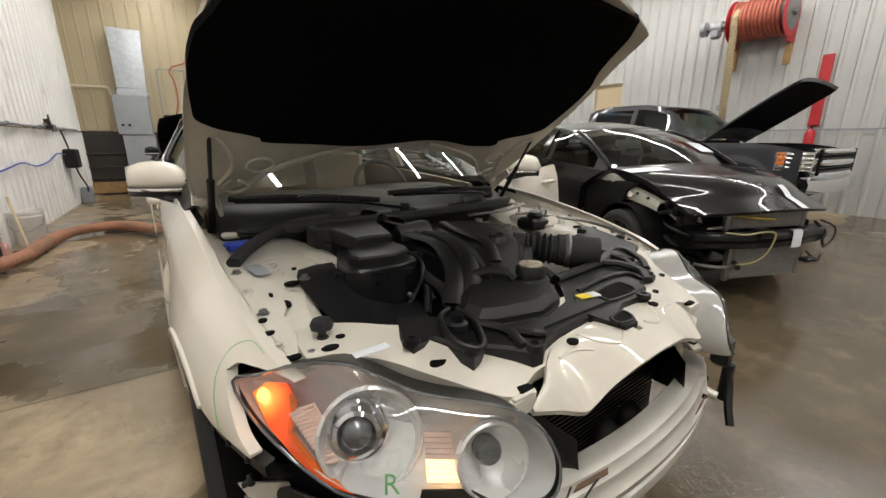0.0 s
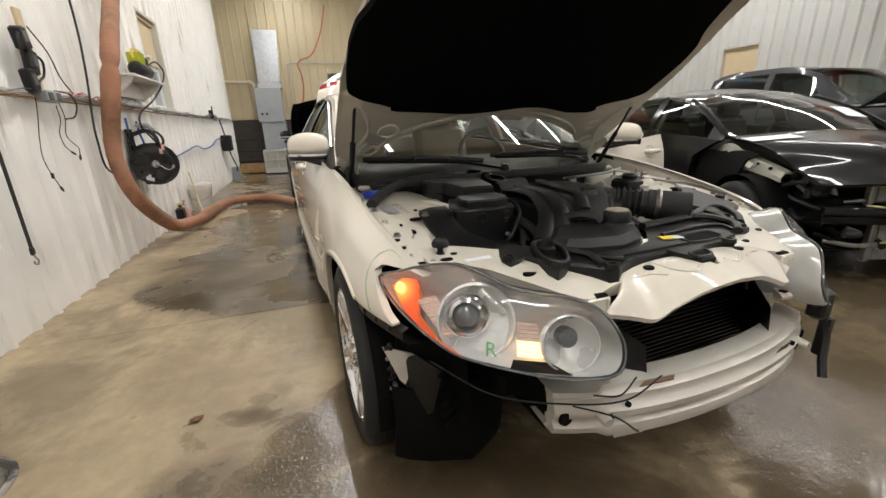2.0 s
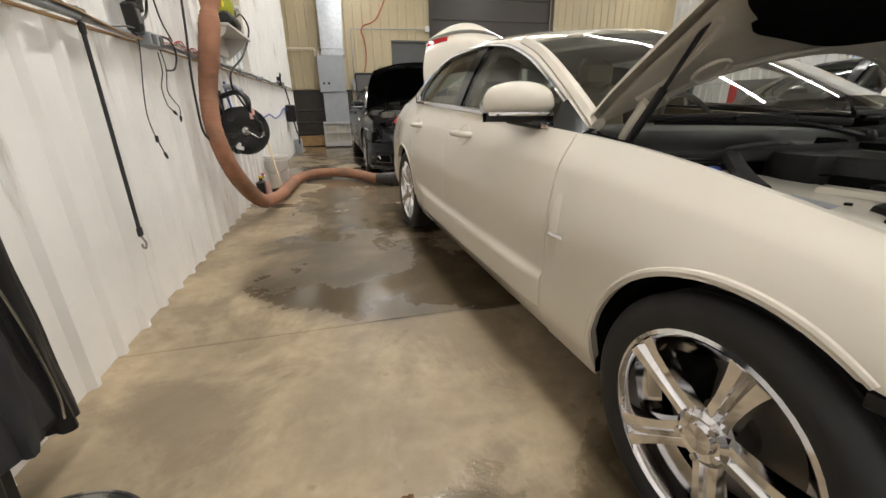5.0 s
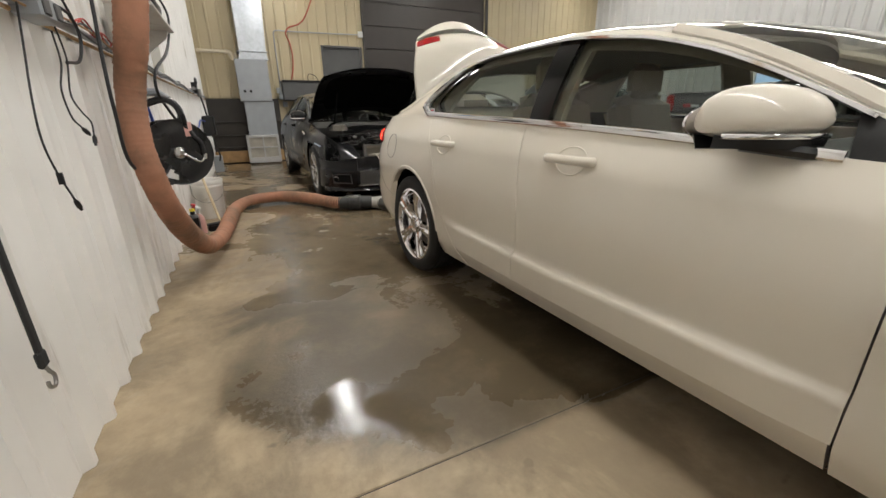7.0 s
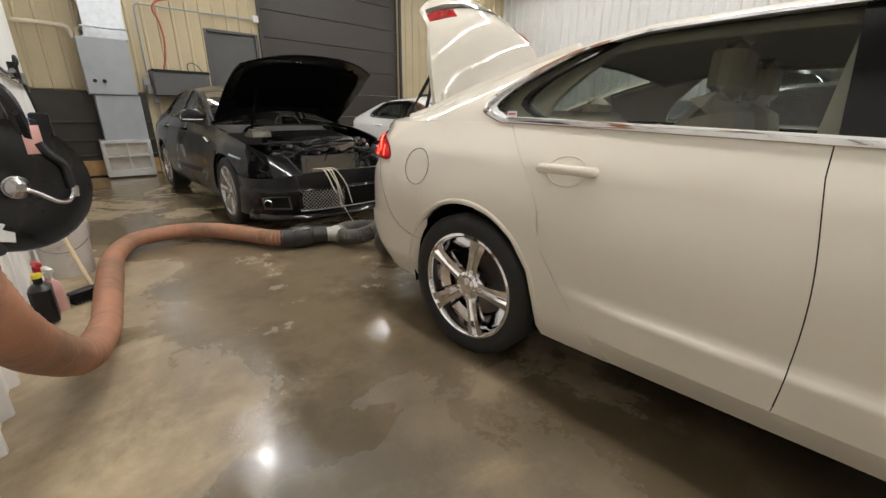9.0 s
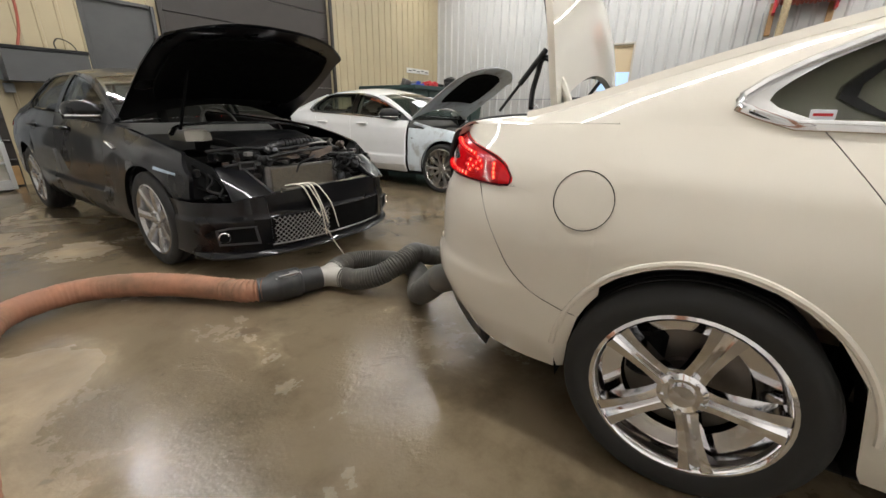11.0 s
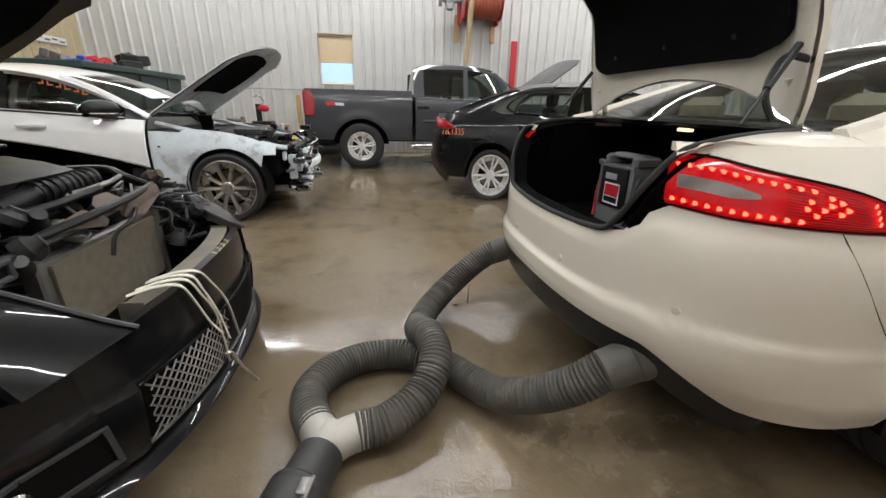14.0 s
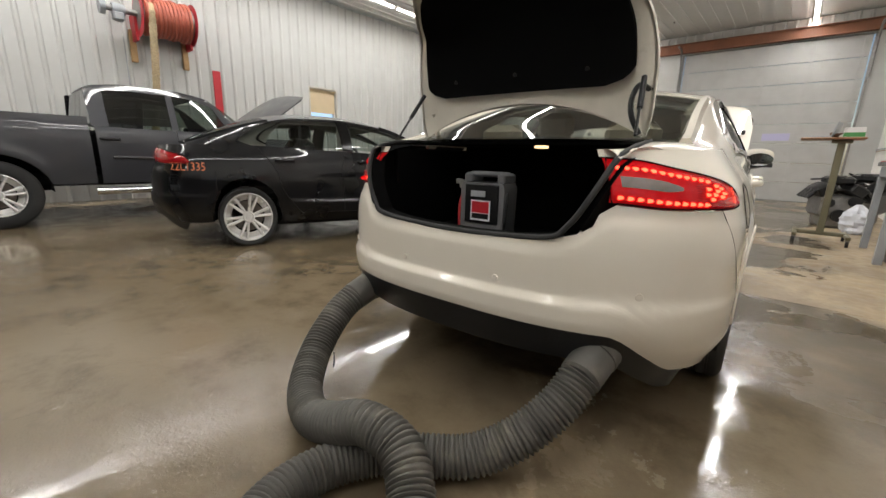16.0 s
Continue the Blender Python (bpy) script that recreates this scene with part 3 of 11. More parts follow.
# pale distance outside the windows
for xb, s in ((XL - 6, 1), (XR + 6, -1)):
    g = Geo()
    g.grid([[(xb, -8, -1), (xb, 16, -1)], [(xb, -8, 5), (xb, 16, 5)]])
    solo(g, "backdrop", M_OUTDOOR, "pale overcast distance outside the windows", "backdrop", kind="structure", smooth=0)

# back wall: tan ribbed steel, dark lower panel, a door and an overhead door
BDOOR, BOH = (1.02, 1.98, 0.0, 2.62), (2.10, 5.60, 0.0, 4.2)
ribbed("wall_north_upper", "tan ribbed steel wall panel", M_TANWALL, "x", YB, -1, XL, XR, 1.44, ZC, holes=[BDOOR, BOH], pitch=.23, depth=.02, foot=.05, top=.03, minor=False)
ribbed("wall_north_lower", "tan ribbed steel wall panel", M_TANWALL, "x", YB - .004, -1, -.1, XR, 0, 1.42, holes=[BDOOR, BOH], pitch=.23, depth=.02, foot=.05, top=.03, minor=False)
g = Geo()
g.box(((XL - .1) / 2, YB - .01, .71), (abs(XL) - .1, .05, 1.42), bev=.004)
for z in (.36, .62, .92):
    g.cyl((XL + .02, YB - .06, z), (-.12, YB - .06, z), .018, n=8)
solo(g, "wall_north_dark_panel", M_DARKWALL, "dark brown lower wall panel with pipes along it", "wall", kind="structure", smooth=30)
wall_core("wall_north", M_TANWALL, [((XL - .25, YB + .03, 0), (BDOOR[0], YB + .25, ZC)), ((BDOOR[1], YB + .03, 0), (BOH[0], YB + .25, ZC)), ((BOH[1], YB + .03, 0), (XR + .25, YB + .25, ZC)),
          ((BDOOR[0], YB + .03, BDOOR[3]), (BDOOR[1], YB + .25, ZC)), ((BOH[0], YB + .03, BOH[3]), (BOH[1], YB + .25, ZC))], "tan wall with two door openings")
g = Geo()
g.box(((XL - .1) / 2, YB - .06, .15), (1.5, .05, .26), bev=.004)
solo(g, "baseboard", M_WOOD, "raw timber board along the foot of the wall", "baseboard", kind="structure")

d = thing("door_1", "dark grey steel door, closed, in the tan wall", "door", kind="structure")
M_DGREY = material("dark_grey_door_paint", (0.085, 0.085, 0.085), .4, var=.08)
g = Geo()
g.box(((BDOOR[0] + BDOOR[1]) / 2, YB + .04, 1.30), (.90, .045, 2.56), bev=.004)
leaf = g.make("leaf", M_DGREY, d)
g = Geo()
for x in (BDOOR[0] + .01, BDOOR[1] - .01):
    g.box((x, YB + .02, 1.31), (.05, .12, 2.62), bev=.004)
g.box(((BDOOR[0] + BDOOR[1]) / 2, YB + .02, 2.60), (.86, .12, .05), bev=.004)
g.make("door_frame", M_DGREY, d)
g = Geo()
g.cyl((BDOOR[0] + .13, YB + .02, 1.02), (BDOOR[0] + .13, YB - .05, 1.02), .03, n=14)
g.cyl((BDOOR[0] + .13, YB - .045, 1.02), (BDOOR[0] + .25, YB - .045, 1.02), .011, n=10)
g.make("door_handle", M_STEEL, leaf)


def overhead_door(name, label, x0, x1, z1, y, inward, mat, rows, joint, stiles=True):
    """A sectional overhead door: sections, hinges and stiles, side tracks."""
    t = thing(name, label, "overhead door", kind="structure")
    h = z1 / rows
    for r in range(rows):
        g = Geo()
        g.box(((x0 + x1) / 2, y, h * (r + .5)), (x1 - x0, .05, h - joint), bev=.008)
        sec = g.make("section", mat, t)
        if not stiles:
            continue
        g = Geo()
        for i in range(5):
            x = x0 + .12 + (x1 - x0 - .24) * i / 4
            g.box((x, y + inward * .034, h * (r + .5)), (.05, .016, h * .86), bev=.003)
            g.box((x, y + inward * .046, h * r + .03), (.07, .02, .09), bev=.004)
        g.make("hinge_stile", mat, sec)
    for x in (x0 - .05, x1 + .05):
        g = Geo()
        g.box((x, y + inward * .07, z1 / 2), (.05, .08, z1), bev=.004)
        g.make("track", M_STEEL, t)
    return t


overhead_door("door_2", "dark brown sectional overhead door, closed", BOH[0] + .02, BOH[1] - .02, 4.18, YB + .08, -1, material("dark_brown_door_paint", (0.04, 0.033, 0.028), .45, var=.1), 8, .004, False)
g = Geo()
for x in (BOH[0] - .02, BOH[1] + .02):
    g.box((x, YB - .03, 2.1), (.07, .05, 4.2), bev=.004)
solo(g, "trim", M_DARKWALL, "dark brown trim beside the overhead door", "trim", kind="structure")

# front wall, behind the camera's start: white overhead doors below a brown header
M_DOORW = material("white_door_paint", (0.50, 0.495, 0.48), .45, var=.06, scale=3, stain=(.42, .38, .32), stain_scale=4, stain_at=(.6, .85))
FD = ((-1.1, 3.1), (4.0, 8.6))
HEAD_Z = 4.28
wall_core("wall_south", M_COOLWALL, [((XL - .25, YF - .25, 0), (FD[0][0], YF, ZC)), ((FD[0][1], YF - .25, 0), (FD[1][0], YF, ZC)), ((FD[1][1], YF - .25, 0), (XR + .25, YF, ZC)),
          *[((a, YF - .25, HEAD_Z), (b, YF, ZC)) for a, b in FD]], "pale wall with two overhead door openings")
ribbed("wall_south_upper", "pale ribbed steel panel over the doors", M_COOLWALL, "x", YF + .02, 1, XL, XR, HEAD_Z + .3, ZC)
for i, (a, b) in enumerate(FD):
    overhead_door("door_%d" % (3 + i), "white sectional overhead door, closed", a + .06, b - .06, HEAD_Z - .03, YF - .06, 1, M_DOORW, 8, .012)
g = Geo()
for z in (HEAD_Z + .02, HEAD_Z + .28):
    g.box(((XL + XR) / 2, YF + .10, z), (XR - XL - .05, .16, .025), bev=.003)
g.box(((XL + XR) / 2, YF + .10, HEAD_Z + .15), (XR - XL - .05, .02, .24))
solo(g, "header_beam", material("rust_brown_primer", (0.20, 0.075, 0.035), .6, var=.2, scale=2), "rust brown steel beam over the overhead doors", "beam", kind="structure")
# ceiling tracks of the front doors
for x in (-1.12, 3.12):
    g = Geo()
    g.box((x, YF + 2.2, HEAD_Z + .62), (.06, 4.2, .07), bev=.004)
    g.tube(crom([(x, YF + .08, 3.2), (x, YF + .1, 3.9), (x, YF + .3, 4.32), (x, YF + .7, 4.37)], 5), .03, 6)
    for y in (YF + 1.6, YF + 4.0):
        g.box((x, y, (HEAD_Z + .62 + ZC) / 2), (.04, .04, ZC - HEAD_Z - .62))
    solo(g, "door_track", M_STEEL, "steel overhead door track hung from the ceiling", "door track", group="overhead door tracks")

# strip light fixtures on the ceiling
def strip_light(x, y, ln):
    t = thing("strip_light", "long white fluorescent strip light on the ceiling, lit", "ceiling light", pose(x, y, ZC), group="ceiling strip lights")
    g = Geo()
    g.slab([(-.075, -ln / 2, 0), (.075, -ln / 2, 0), (.05, -ln / 2, -.07), (-.05, -ln / 2, -.07)], (0, ln, 0))
    g.make("housing", M_VINYL, t, smooth=0)
    for sx in (-.03, .03):
        g = Geo()
        g.cyl((sx, -ln / 2 + .05, -.10), (sx, ln / 2 - .05, -.10), .016, n=10)
        g.make("tube", M_GLOW_TUBE, t, "lit fluorescent tube")


for lx in LAMP_ROWS:
    y = -8.6
    while y < 11.5:
        strip_light(lx, y + 1.2, 2.4)
        y += 2.45

# ---- saloon cars: x to the car's left, y from its front axle to its tail, z up ----
LINES = (  # half-width and height of five lines along the side, from sill to waist
    (spline([(-.9, .62), (-.5, .76), (-.3, .83), (.4, .865), (1.2, .865), (2.4, .865), (3.2, .86), (3.6, .83)]), spline([(-.9, .30), (-.5, .30), (.3, .235), (2.4, .24), (2.7, .25), (3.3, .275), (3.6, .29)])),
    (spline([(-.9, .68), (-.5, .80), (-.25, .885), (.1, .915), (.6, .905), (1.2, .905), (2.3, .905), (2.8, .915), (3.2, .905), (3.6, .87)]), spline([(-.9, .42), (-.3, .42), (.5, .355), (1.5, .345), (2.4, .36), (3.6, .42)])),
    (spline([(-.9, .70), (-.5, .815), (-.25, .885), (.1, .925), (.6, .912), (1.2, .918), (2.0, .92), (2.9, .925), (3.2, .905), (3.6, .87)]), spline([(-.9, .58), (-.45, .635), (0, .66), (.6, .64), (2.0, .65), (3.0, .69), (3.6, .67)])),
    (spline([(-.9, .66), (-.5, .775), (-.3, .835), (0, .875), (.6, .885), (1.2, .893), (2.0, .893), (2.9, .885), (3.2, .866), (3.6, .82)]), spline([(-.9, .66), (-.45, .715), (-.2, .775), (0, .81), (.6, .84), (1.2, .85), (2.0, .87), (3.0, .905), (3.6, .91)])),
    (spline([(-.9, .60), (-.5, .72), (-.3, .775), (0, .805), (.4, .815), (.8, .825), (1.2, .838), (1.8, .842), (2.4, .825), (2.8, .795), (3.2, .77), (3.6, .75)]), spline([(-.9, .69), (-.5, .755), (-.3, .815), (0, .88), (.35, .935), (.7, .965), (1.15, .99), (1.75, 1.02), (2.4, 1.045), (2.8, 1.06), (3.2, 1.06), (3.6, 1.045)])),
)
TPOS = (0, .14, .5, .8, 1)
RAIL = (spline([(.62, .79), (.9, .745), (1.2, .69), (1.5, .65), (1.9, .63), (2.3, .63), (2.7, .645), (3.0, .66), (3.4, .69), (3.55, .70)]),
        spline([(.62, .968), (.8, 1.075), (1.02, 1.19), (1.22, 1.272), (1.5, 1.345), (1.87, 1.382), (2.3, 1.375), (2.6, 1.325), (2.8, 1.277), (3.1, 1.19), (3.4, 1.095), (3.55, 1.06)]))
ROOF = spline([(.62, .05), (1.2, .05), (1.5, .058), (1.95, .075), (2.4, .065), (2.8, .055), (3.3, .03), (3.55, .012)])
BOW = spline([(.62, .30), (1.0, .20), (1.4, .12), (1.9, .0), (2.5, -.08), (3.0, -.10), (3.55, -.12)])
ARCHES = ((0.0, .345, .368, .368), (2.909, .345, .368, .380))


NOSE = [-.212]


def side_at(u, t):
    f = spline([(TPOS[i], LINES[i][0](u)) for i in range(5)])
    h = spline([(TPOS[i], LINES[i][1](u)) for i in range(5)])
    crease = .024 * min(1, max(0.0, (.30 - t) / .03)) * min(1, t / .13) * min(1, max(0, (u - .5) / .3), max(0, (2.5 - u) / .3))
    return f(t) + crease, h(t)


def t_low(u):
    """Where the wheel arch cuts the side at u; ahead of it the wing ends high, where the bumper would begin."""
    floor_z = .647 if u < NOSE[0] else 0.0
    for uc, zc, ra, rb in ARCHES:
        if abs(u - uc) < ra:
            floor_z = max(floor_z, zc + rb * math.sqrt(1 - ((u - uc) / ra) ** 2))
    if not floor_z:
        return 0.0
    lo, hi = 0.0, 1.0
    for _ in range(18):
        mid = (lo + hi) / 2
        lo, hi = (mid, hi) if side_at(u, mid)[1] < floor_z else (lo, mid)
    return lo


def upper_at(u, t):
    """The glasshouse's side, from the waist (t 0) to the roof rail (t 1)."""
    v0, z0, v1, z1 = LINES[4][0](u), LINES[4][1](u), RAIL[0](u), RAIL[1](u)
    if u > 3.2:
        v0 = tail_v(u, z0)
    b = .016 * min(1, max(0, (z1 - z0) / .3)) * 4 * t * (1 - t)
    return v0 + (v1 - v0) * t + b, z0 + (z1 - z0) * t + b * .3


def top_at(u, q, du=0.0):
    """The roof skin: q from -1 (right rail) to 1."""
    w = 1 - q * q
    uu = u - BOW(u) * w
    return (RAIL[0](u) * q, uu + du, RAIL[1](u) + ROOF(u) * w)


ROOT = {}


def tail_root(z):
    """Half-width of the side where the tail begins, and its slope there."""
    if not ROOT:
        for key, u in (("v", 3.2), ("w", 3.17)):
            pts = [side_at(u, i / 40) for i in range(41)]
            ROOT[key] = spline([(h, w) for w, h in pts])
    v = ROOT["v"](z)
    return v, (v - ROOT["w"](z)) / .03


END = spline([(.25, 3.84), (.40, 3.955), (.47, 3.988), (.54, 3.99), (.66, 3.985), (.76, 3.975), (.80, 3.965), (.95, 3.93), (1.04, 3.90)])


def tail_v(u, z):
    """Half-width of the wrapped tail at a place along it."""
    v, slope = tail_root(z)
    s = min(1.0, max(0.0, (u - 3.2) / (END(z) - 3.2))) ** 1.4
    return (v + slope * (u - 3.2) * max(0.0, 1 - (u - 3.2) / .4) ** 2) * math.sqrt(max(0.0, 1 - s * s)) ** (2 / 2.8)


def wrap_at(phi, z, u0=3.2, end=None, half=None, power=2.8):
    """The tail's plan curve at a height: phi 0 at the side, 90 degrees in the middle."""
    b, slope = (half, 0.0) if half else tail_root(z)
    e = end if end else END(z)
    c, s = max(0.0, math.cos(phi)), math.sin(phi)
    # a shelf above the lower edge, and a crease under the lamps and the boot lip
    ridge = .020 * min(1.0, max(0.0, (.568 - z) / .026)) * min(1.0, max(0.0, (z - .36) / .13)) * s ** .7 * (half is None)
    zc = .695 + .11 * min(1.0, max(0.0, (c - .34) / .16))
    ridge += .011 * min(1.0, max(0.0, (zc + .03 - z) / .03)) * min(1.0, max(0.0, (z - .585) / .20)) * s * (half is None)
    e, b = e + ridge, b + ridge * .6
    u = u0 + (e - u0) * s ** (2 / power)
    return (b + slope * (u - u0) * max(0.0, 1 - (u - u0) / .4) ** 2) * c ** (2 / power), u


def columns(u0, u1, n):
    us = [u0 + (u1 - u0) * i / n for i in range(n + 1)]
    for uc, zc, ra, rb in ARCHES:
        us += [uc + ra * math.cos(math.pi * k / 18) for k in range(19)] + [uc - ra - .002, uc + ra + .002]
    return sorted(u for u in us if u0 - 1e-6 <= u <= u1 + 1e-6)


def side_panel(sx, left, right, n=16, rows=18, t0=0.0, t1=1.0, out=0.0, fn=None):
    """A patch of the side between two edge lines (functions of t)."""
    g = Geo()
    a0, a1 = left(.5), right(.5)
    us = columns(a0, a1, n) if fn is None else [a0 + (a1 - a0) * i / n for i in range(n + 1)]
    grid = []
    for j in range(rows + 1):
        t = t0 + (t1 - t0) * j / rows
        row = []
        for u in us:
            s = (u - a0) / (a1 - a0)
            uu = left(t) + (right(t) - left(t)) * s
            if fn is None:
                tm = t_low(uu)
                tt = tm + (1 - tm) * t if tm > t0 else t
                v, z = side_at(uu, tt)
            else:
                v, z = fn(uu, t)
            row.append((sx * (v + out), uu, z))
        grid.append(row)
    g.grid(grid, flip=sx > 0)
    g.skirt(lambda p: Vector((-math.copysign(.028, p.x), 0, 0)))
    return g


def const(c):
    return lambda t: c


def t_at(u, z):
    lo, hi = 0.0, 1.0
    for _ in range(20):
        mid = (lo + hi) / 2
        lo, hi = (mid, hi) if side_at(u, mid)[1] < z else (lo, mid)
    return lo


def notched_wing(sx, back=.6455):
    """A front wing with the headlamp's notch: a horn below the lamp, a narrow spear above it."""
    horn = spline([(-.439, .653), (-.402, .668), (-.37, .689), (-.325, .721), (-.300, .744), (-.288, .757)])
    spear = spline([(-.439, .770), (-.417, .774), (-.364, .777), (-.312, .776), (-.297, .771), (-.288, .757)])
    us = sorted(set([-.439 + .0105 * i for i in range(14)] + [-.288] + [u for u in columns(-.28, back, 24)]))
    bottom = lambda u: side_at(u, t_low(u))[1]
    top = lambda u: LINES[4][1](u)
    b0, t0 = bottom(-.288), top(-.288)
    f = (.757 - b0) / (t0 - b0)
    grid = []
    for j in range(25):
        row = []
        for u in us:
            zb, zt = bottom(u), top(u)
            za, zc = (horn(u), min(spear(u), zt - .002)) if u < -.288 else (zb + f * (zt - zb),) * 2
            z = zb + (za - zb) * j / 14 if j <= 14 else zc + (zt - zc) * (j - 15) / 9
            v, zz = side_at(u, t_at(u, z))
            row.append((sx * v, u, z))
        grid.append(row)
    g = Geo()
    n = len(us)
    flat = [p for row in grid for p in row]
    faces = []
    for j in range(24):
        for i in range(n - 1):
            if j == 14:
                continue
            q = (j * n + i, j * n + i + 1, (j + 1) * n + i + 1, (j + 1) * n + i)
            faces.append(q)
    # the two halves share their points behind the notch
    first = us.index(-.288)
    join = lambda k: k - n if k // n == 15 and k % n >= first else k
    faces = [tuple(join(k) for k in q) for q in faces]
    if sx > 0:
        faces = [q[::-1] for q in faces]
    used = sorted({k for q in faces for k in q})
    at = {k: i for i, k in enumerate(used)}
    g.add([flat[k] for k in used], [tuple(at[k] for k in q) for q in faces])
    g.skirt(lambda p: Vector((-math.copysign(.022, p.x), .004, 0)))
    return g


def width_at(u, z):
    """Half-width of the side at a place along it and a height."""
    lo, hi = 0.0, 1.0
    for _ in range(14):
        mid = (lo + hi) / 2
        lo, hi = (mid, hi) if side_at(u, mid)[1] < z else (lo, mid)
    return side_at(u, lo)[0]


class Saloon:
    """Builds one saloon from the shared lines, stretched to its own size."""
    def __init__(self, name, label, m, paint, wide=1.0, long=1.0, high=1.0, warp=None):
        self.root = thing(name, label, "car", m)
        self.paint, self.s, self.warp = paint, (wide, long, high), warp

    def put(self, g, name, mat, label="", parent=None, smooth=40):
        a, b, c = self.s
        if self.warp:
            g.v = [self.warp(*p) for p in g.v]
        g.v = [(x * a, y * b, z * c) for x, y, z in g.v]
        return g.make(name, mat, parent or self.root, label, smooth)

    def shell(self, back=3.15, front=.45):
        """Inner skin behind the panel gaps, wheel housings and floor pan, near black in place of shade."""
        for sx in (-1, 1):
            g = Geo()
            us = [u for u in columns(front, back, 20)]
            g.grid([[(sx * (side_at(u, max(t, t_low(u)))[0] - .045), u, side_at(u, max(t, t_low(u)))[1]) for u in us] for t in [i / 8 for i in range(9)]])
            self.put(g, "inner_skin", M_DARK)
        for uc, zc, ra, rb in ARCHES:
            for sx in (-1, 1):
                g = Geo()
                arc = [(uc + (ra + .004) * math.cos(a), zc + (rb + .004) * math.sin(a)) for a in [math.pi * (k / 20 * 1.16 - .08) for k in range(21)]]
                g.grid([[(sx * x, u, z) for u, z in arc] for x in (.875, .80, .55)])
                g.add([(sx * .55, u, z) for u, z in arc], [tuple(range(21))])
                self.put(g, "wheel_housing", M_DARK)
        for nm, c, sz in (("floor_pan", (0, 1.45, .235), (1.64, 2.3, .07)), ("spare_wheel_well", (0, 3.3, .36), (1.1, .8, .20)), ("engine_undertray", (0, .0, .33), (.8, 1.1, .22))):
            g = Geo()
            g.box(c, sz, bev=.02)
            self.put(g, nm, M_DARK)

    def sides(self, rear_to=3.2, fender=True, fender_from=-.43, sides=(-1, 1), gap=.0045, lamp=None):
        b_gap = lambda t: 1.80 - .03 * math.sin(math.pi * min(1, t * 1.1)) + .03 * t
        r_gap = lambda t: spline([(0, 2.24), (.14, 2.33), (.3, 2.45), (.5, 2.56), (.8, 2.70), (1, 2.775)])(t)
        lamp = lamp or (lambda t: spline([(0, -.385), (.35, -.39), (.5, fender_from + .03), (.62, -.365), (.75, -.305), (.85, -.312), (.93, -.36), (1, -.42)])(t) if fender_from > -.6 else -.55)
        done = {}
        for sx in sides:
            if fender:
                done["fender", sx] = self.put(notched_wing(sx) if fender_from < -.41 else side_panel(sx, lamp, lambda t: .65 - gap, 26, 20), "fender", self.paint)
            fd = self.put(side_panel(sx, const(.65), lambda t: b_gap(t) - gap, 16, 58, t0=.13), "front_door", self.paint)
            rd = self.put(side_panel(sx, b_gap, lambda t: r_gap(t) - gap, 14, 58, t0=.13), "rear_door", self.paint)
            q = self.put(side_panel(sx, r_gap, const(rear_to), 14, 22), "quarter_panel", self.paint)
            done["front_door", sx], done["rear_door", sx], done["quarter", sx] = fd, rd, q
            g = side_panel(sx, const(.655), lambda t: spline([(0, 2.24), (.14, 2.33)])(t) - .004, 22, 5, t0=0, t1=.127, out=-.004)
            self.put(g, "sill", self.paint)
            for u, par, z in ((1.53, fd, .905), (2.47, rd, .908)):
                v = side_at(u, .86)[0]
                g = Geo()
                path = crom([(sx * (v - .005), u - .10, z), (sx * (v + .032), u - .085, z + .003), (sx * (v + .04), u, z + .004), (sx * (v + .034), u + .085, z + .003), (sx * (v - .005), u + .105, z)], 6)
                g.tube(path, .0165, 10, flat=1.05)
                self.put(g, "handle", self.paint, parent=par)
                # the rim of the finger bowl behind the handle
                g = Geo()
                g.tube([(sx * (width_at(u + .072 * math.cos(b), z - .004 + .050 * math.sin(b)) + .0005), u + .072 * math.cos(b), z - .004 + .050 * math.sin(b)) for b in [6.28318 * k / 32 for k in range(33)]], .0024, 6)
                self.put(g, "handle_recess", self.paint, parent=par)
        return done

    def glasshouse(self, tint=None, sides=(-1, 1), chrome=True, screen=None):
        tint = tint or M_GLASS
        f0 = lambda t: .80 + .02 * t
        f1 = lambda t: 1.715 + .02 * t
        r0 = lambda t: 1.825 + .03 * t
        end = lambda t: spline([(0, 2.80), (.3, 2.93), (.6, 2.86), (.93, 2.62)])(t)
        tip = lambda t: end(t) - (.052 if chrome else 0.0)
        q0 = lambda t: end(t) - .17
        for sx in sides:
            pane = lambda a, b, nm, n: self.put(side_panel(sx, a, b, n, 8, .07, .90, -.008, upper_at), nm, tint)
            pane(f0, f1, "front_window", 14)
            pane(r0, lambda t: q0(t) - .03, "rear_window", 12)
            pane(q0, tip, "quarter_window", 5)
            self.put(side_panel(sx, f1, r0, 3, 8, .02, .94, .0, upper_at), "b_pillar", M_PILLAR, "gloss black pillar")
            self.put(side_panel(sx, lambda t: q0(t) - .03, q0, 2, 8, .07, .90, -.002, upper_at), "window_bar", M_PILLAR)
            g = side_panel(sx, const(.635), const(3.5), 40, 3, .925, 1.0, .0, upper_at)
            self.put(g, "roof_rail", self.paint)
            self.put(side_panel(sx, const(.63), lambda t: f0(t) - .004, 6, 6, .0, .925, -.004, upper_at), "a_pillar", M_PLASTIC)
            self.put(side_panel(sx, lambda t: end(t) + .018, const(3.5), 14, 8, .0, .925, .0, upper_at), "c_pillar", self.paint)
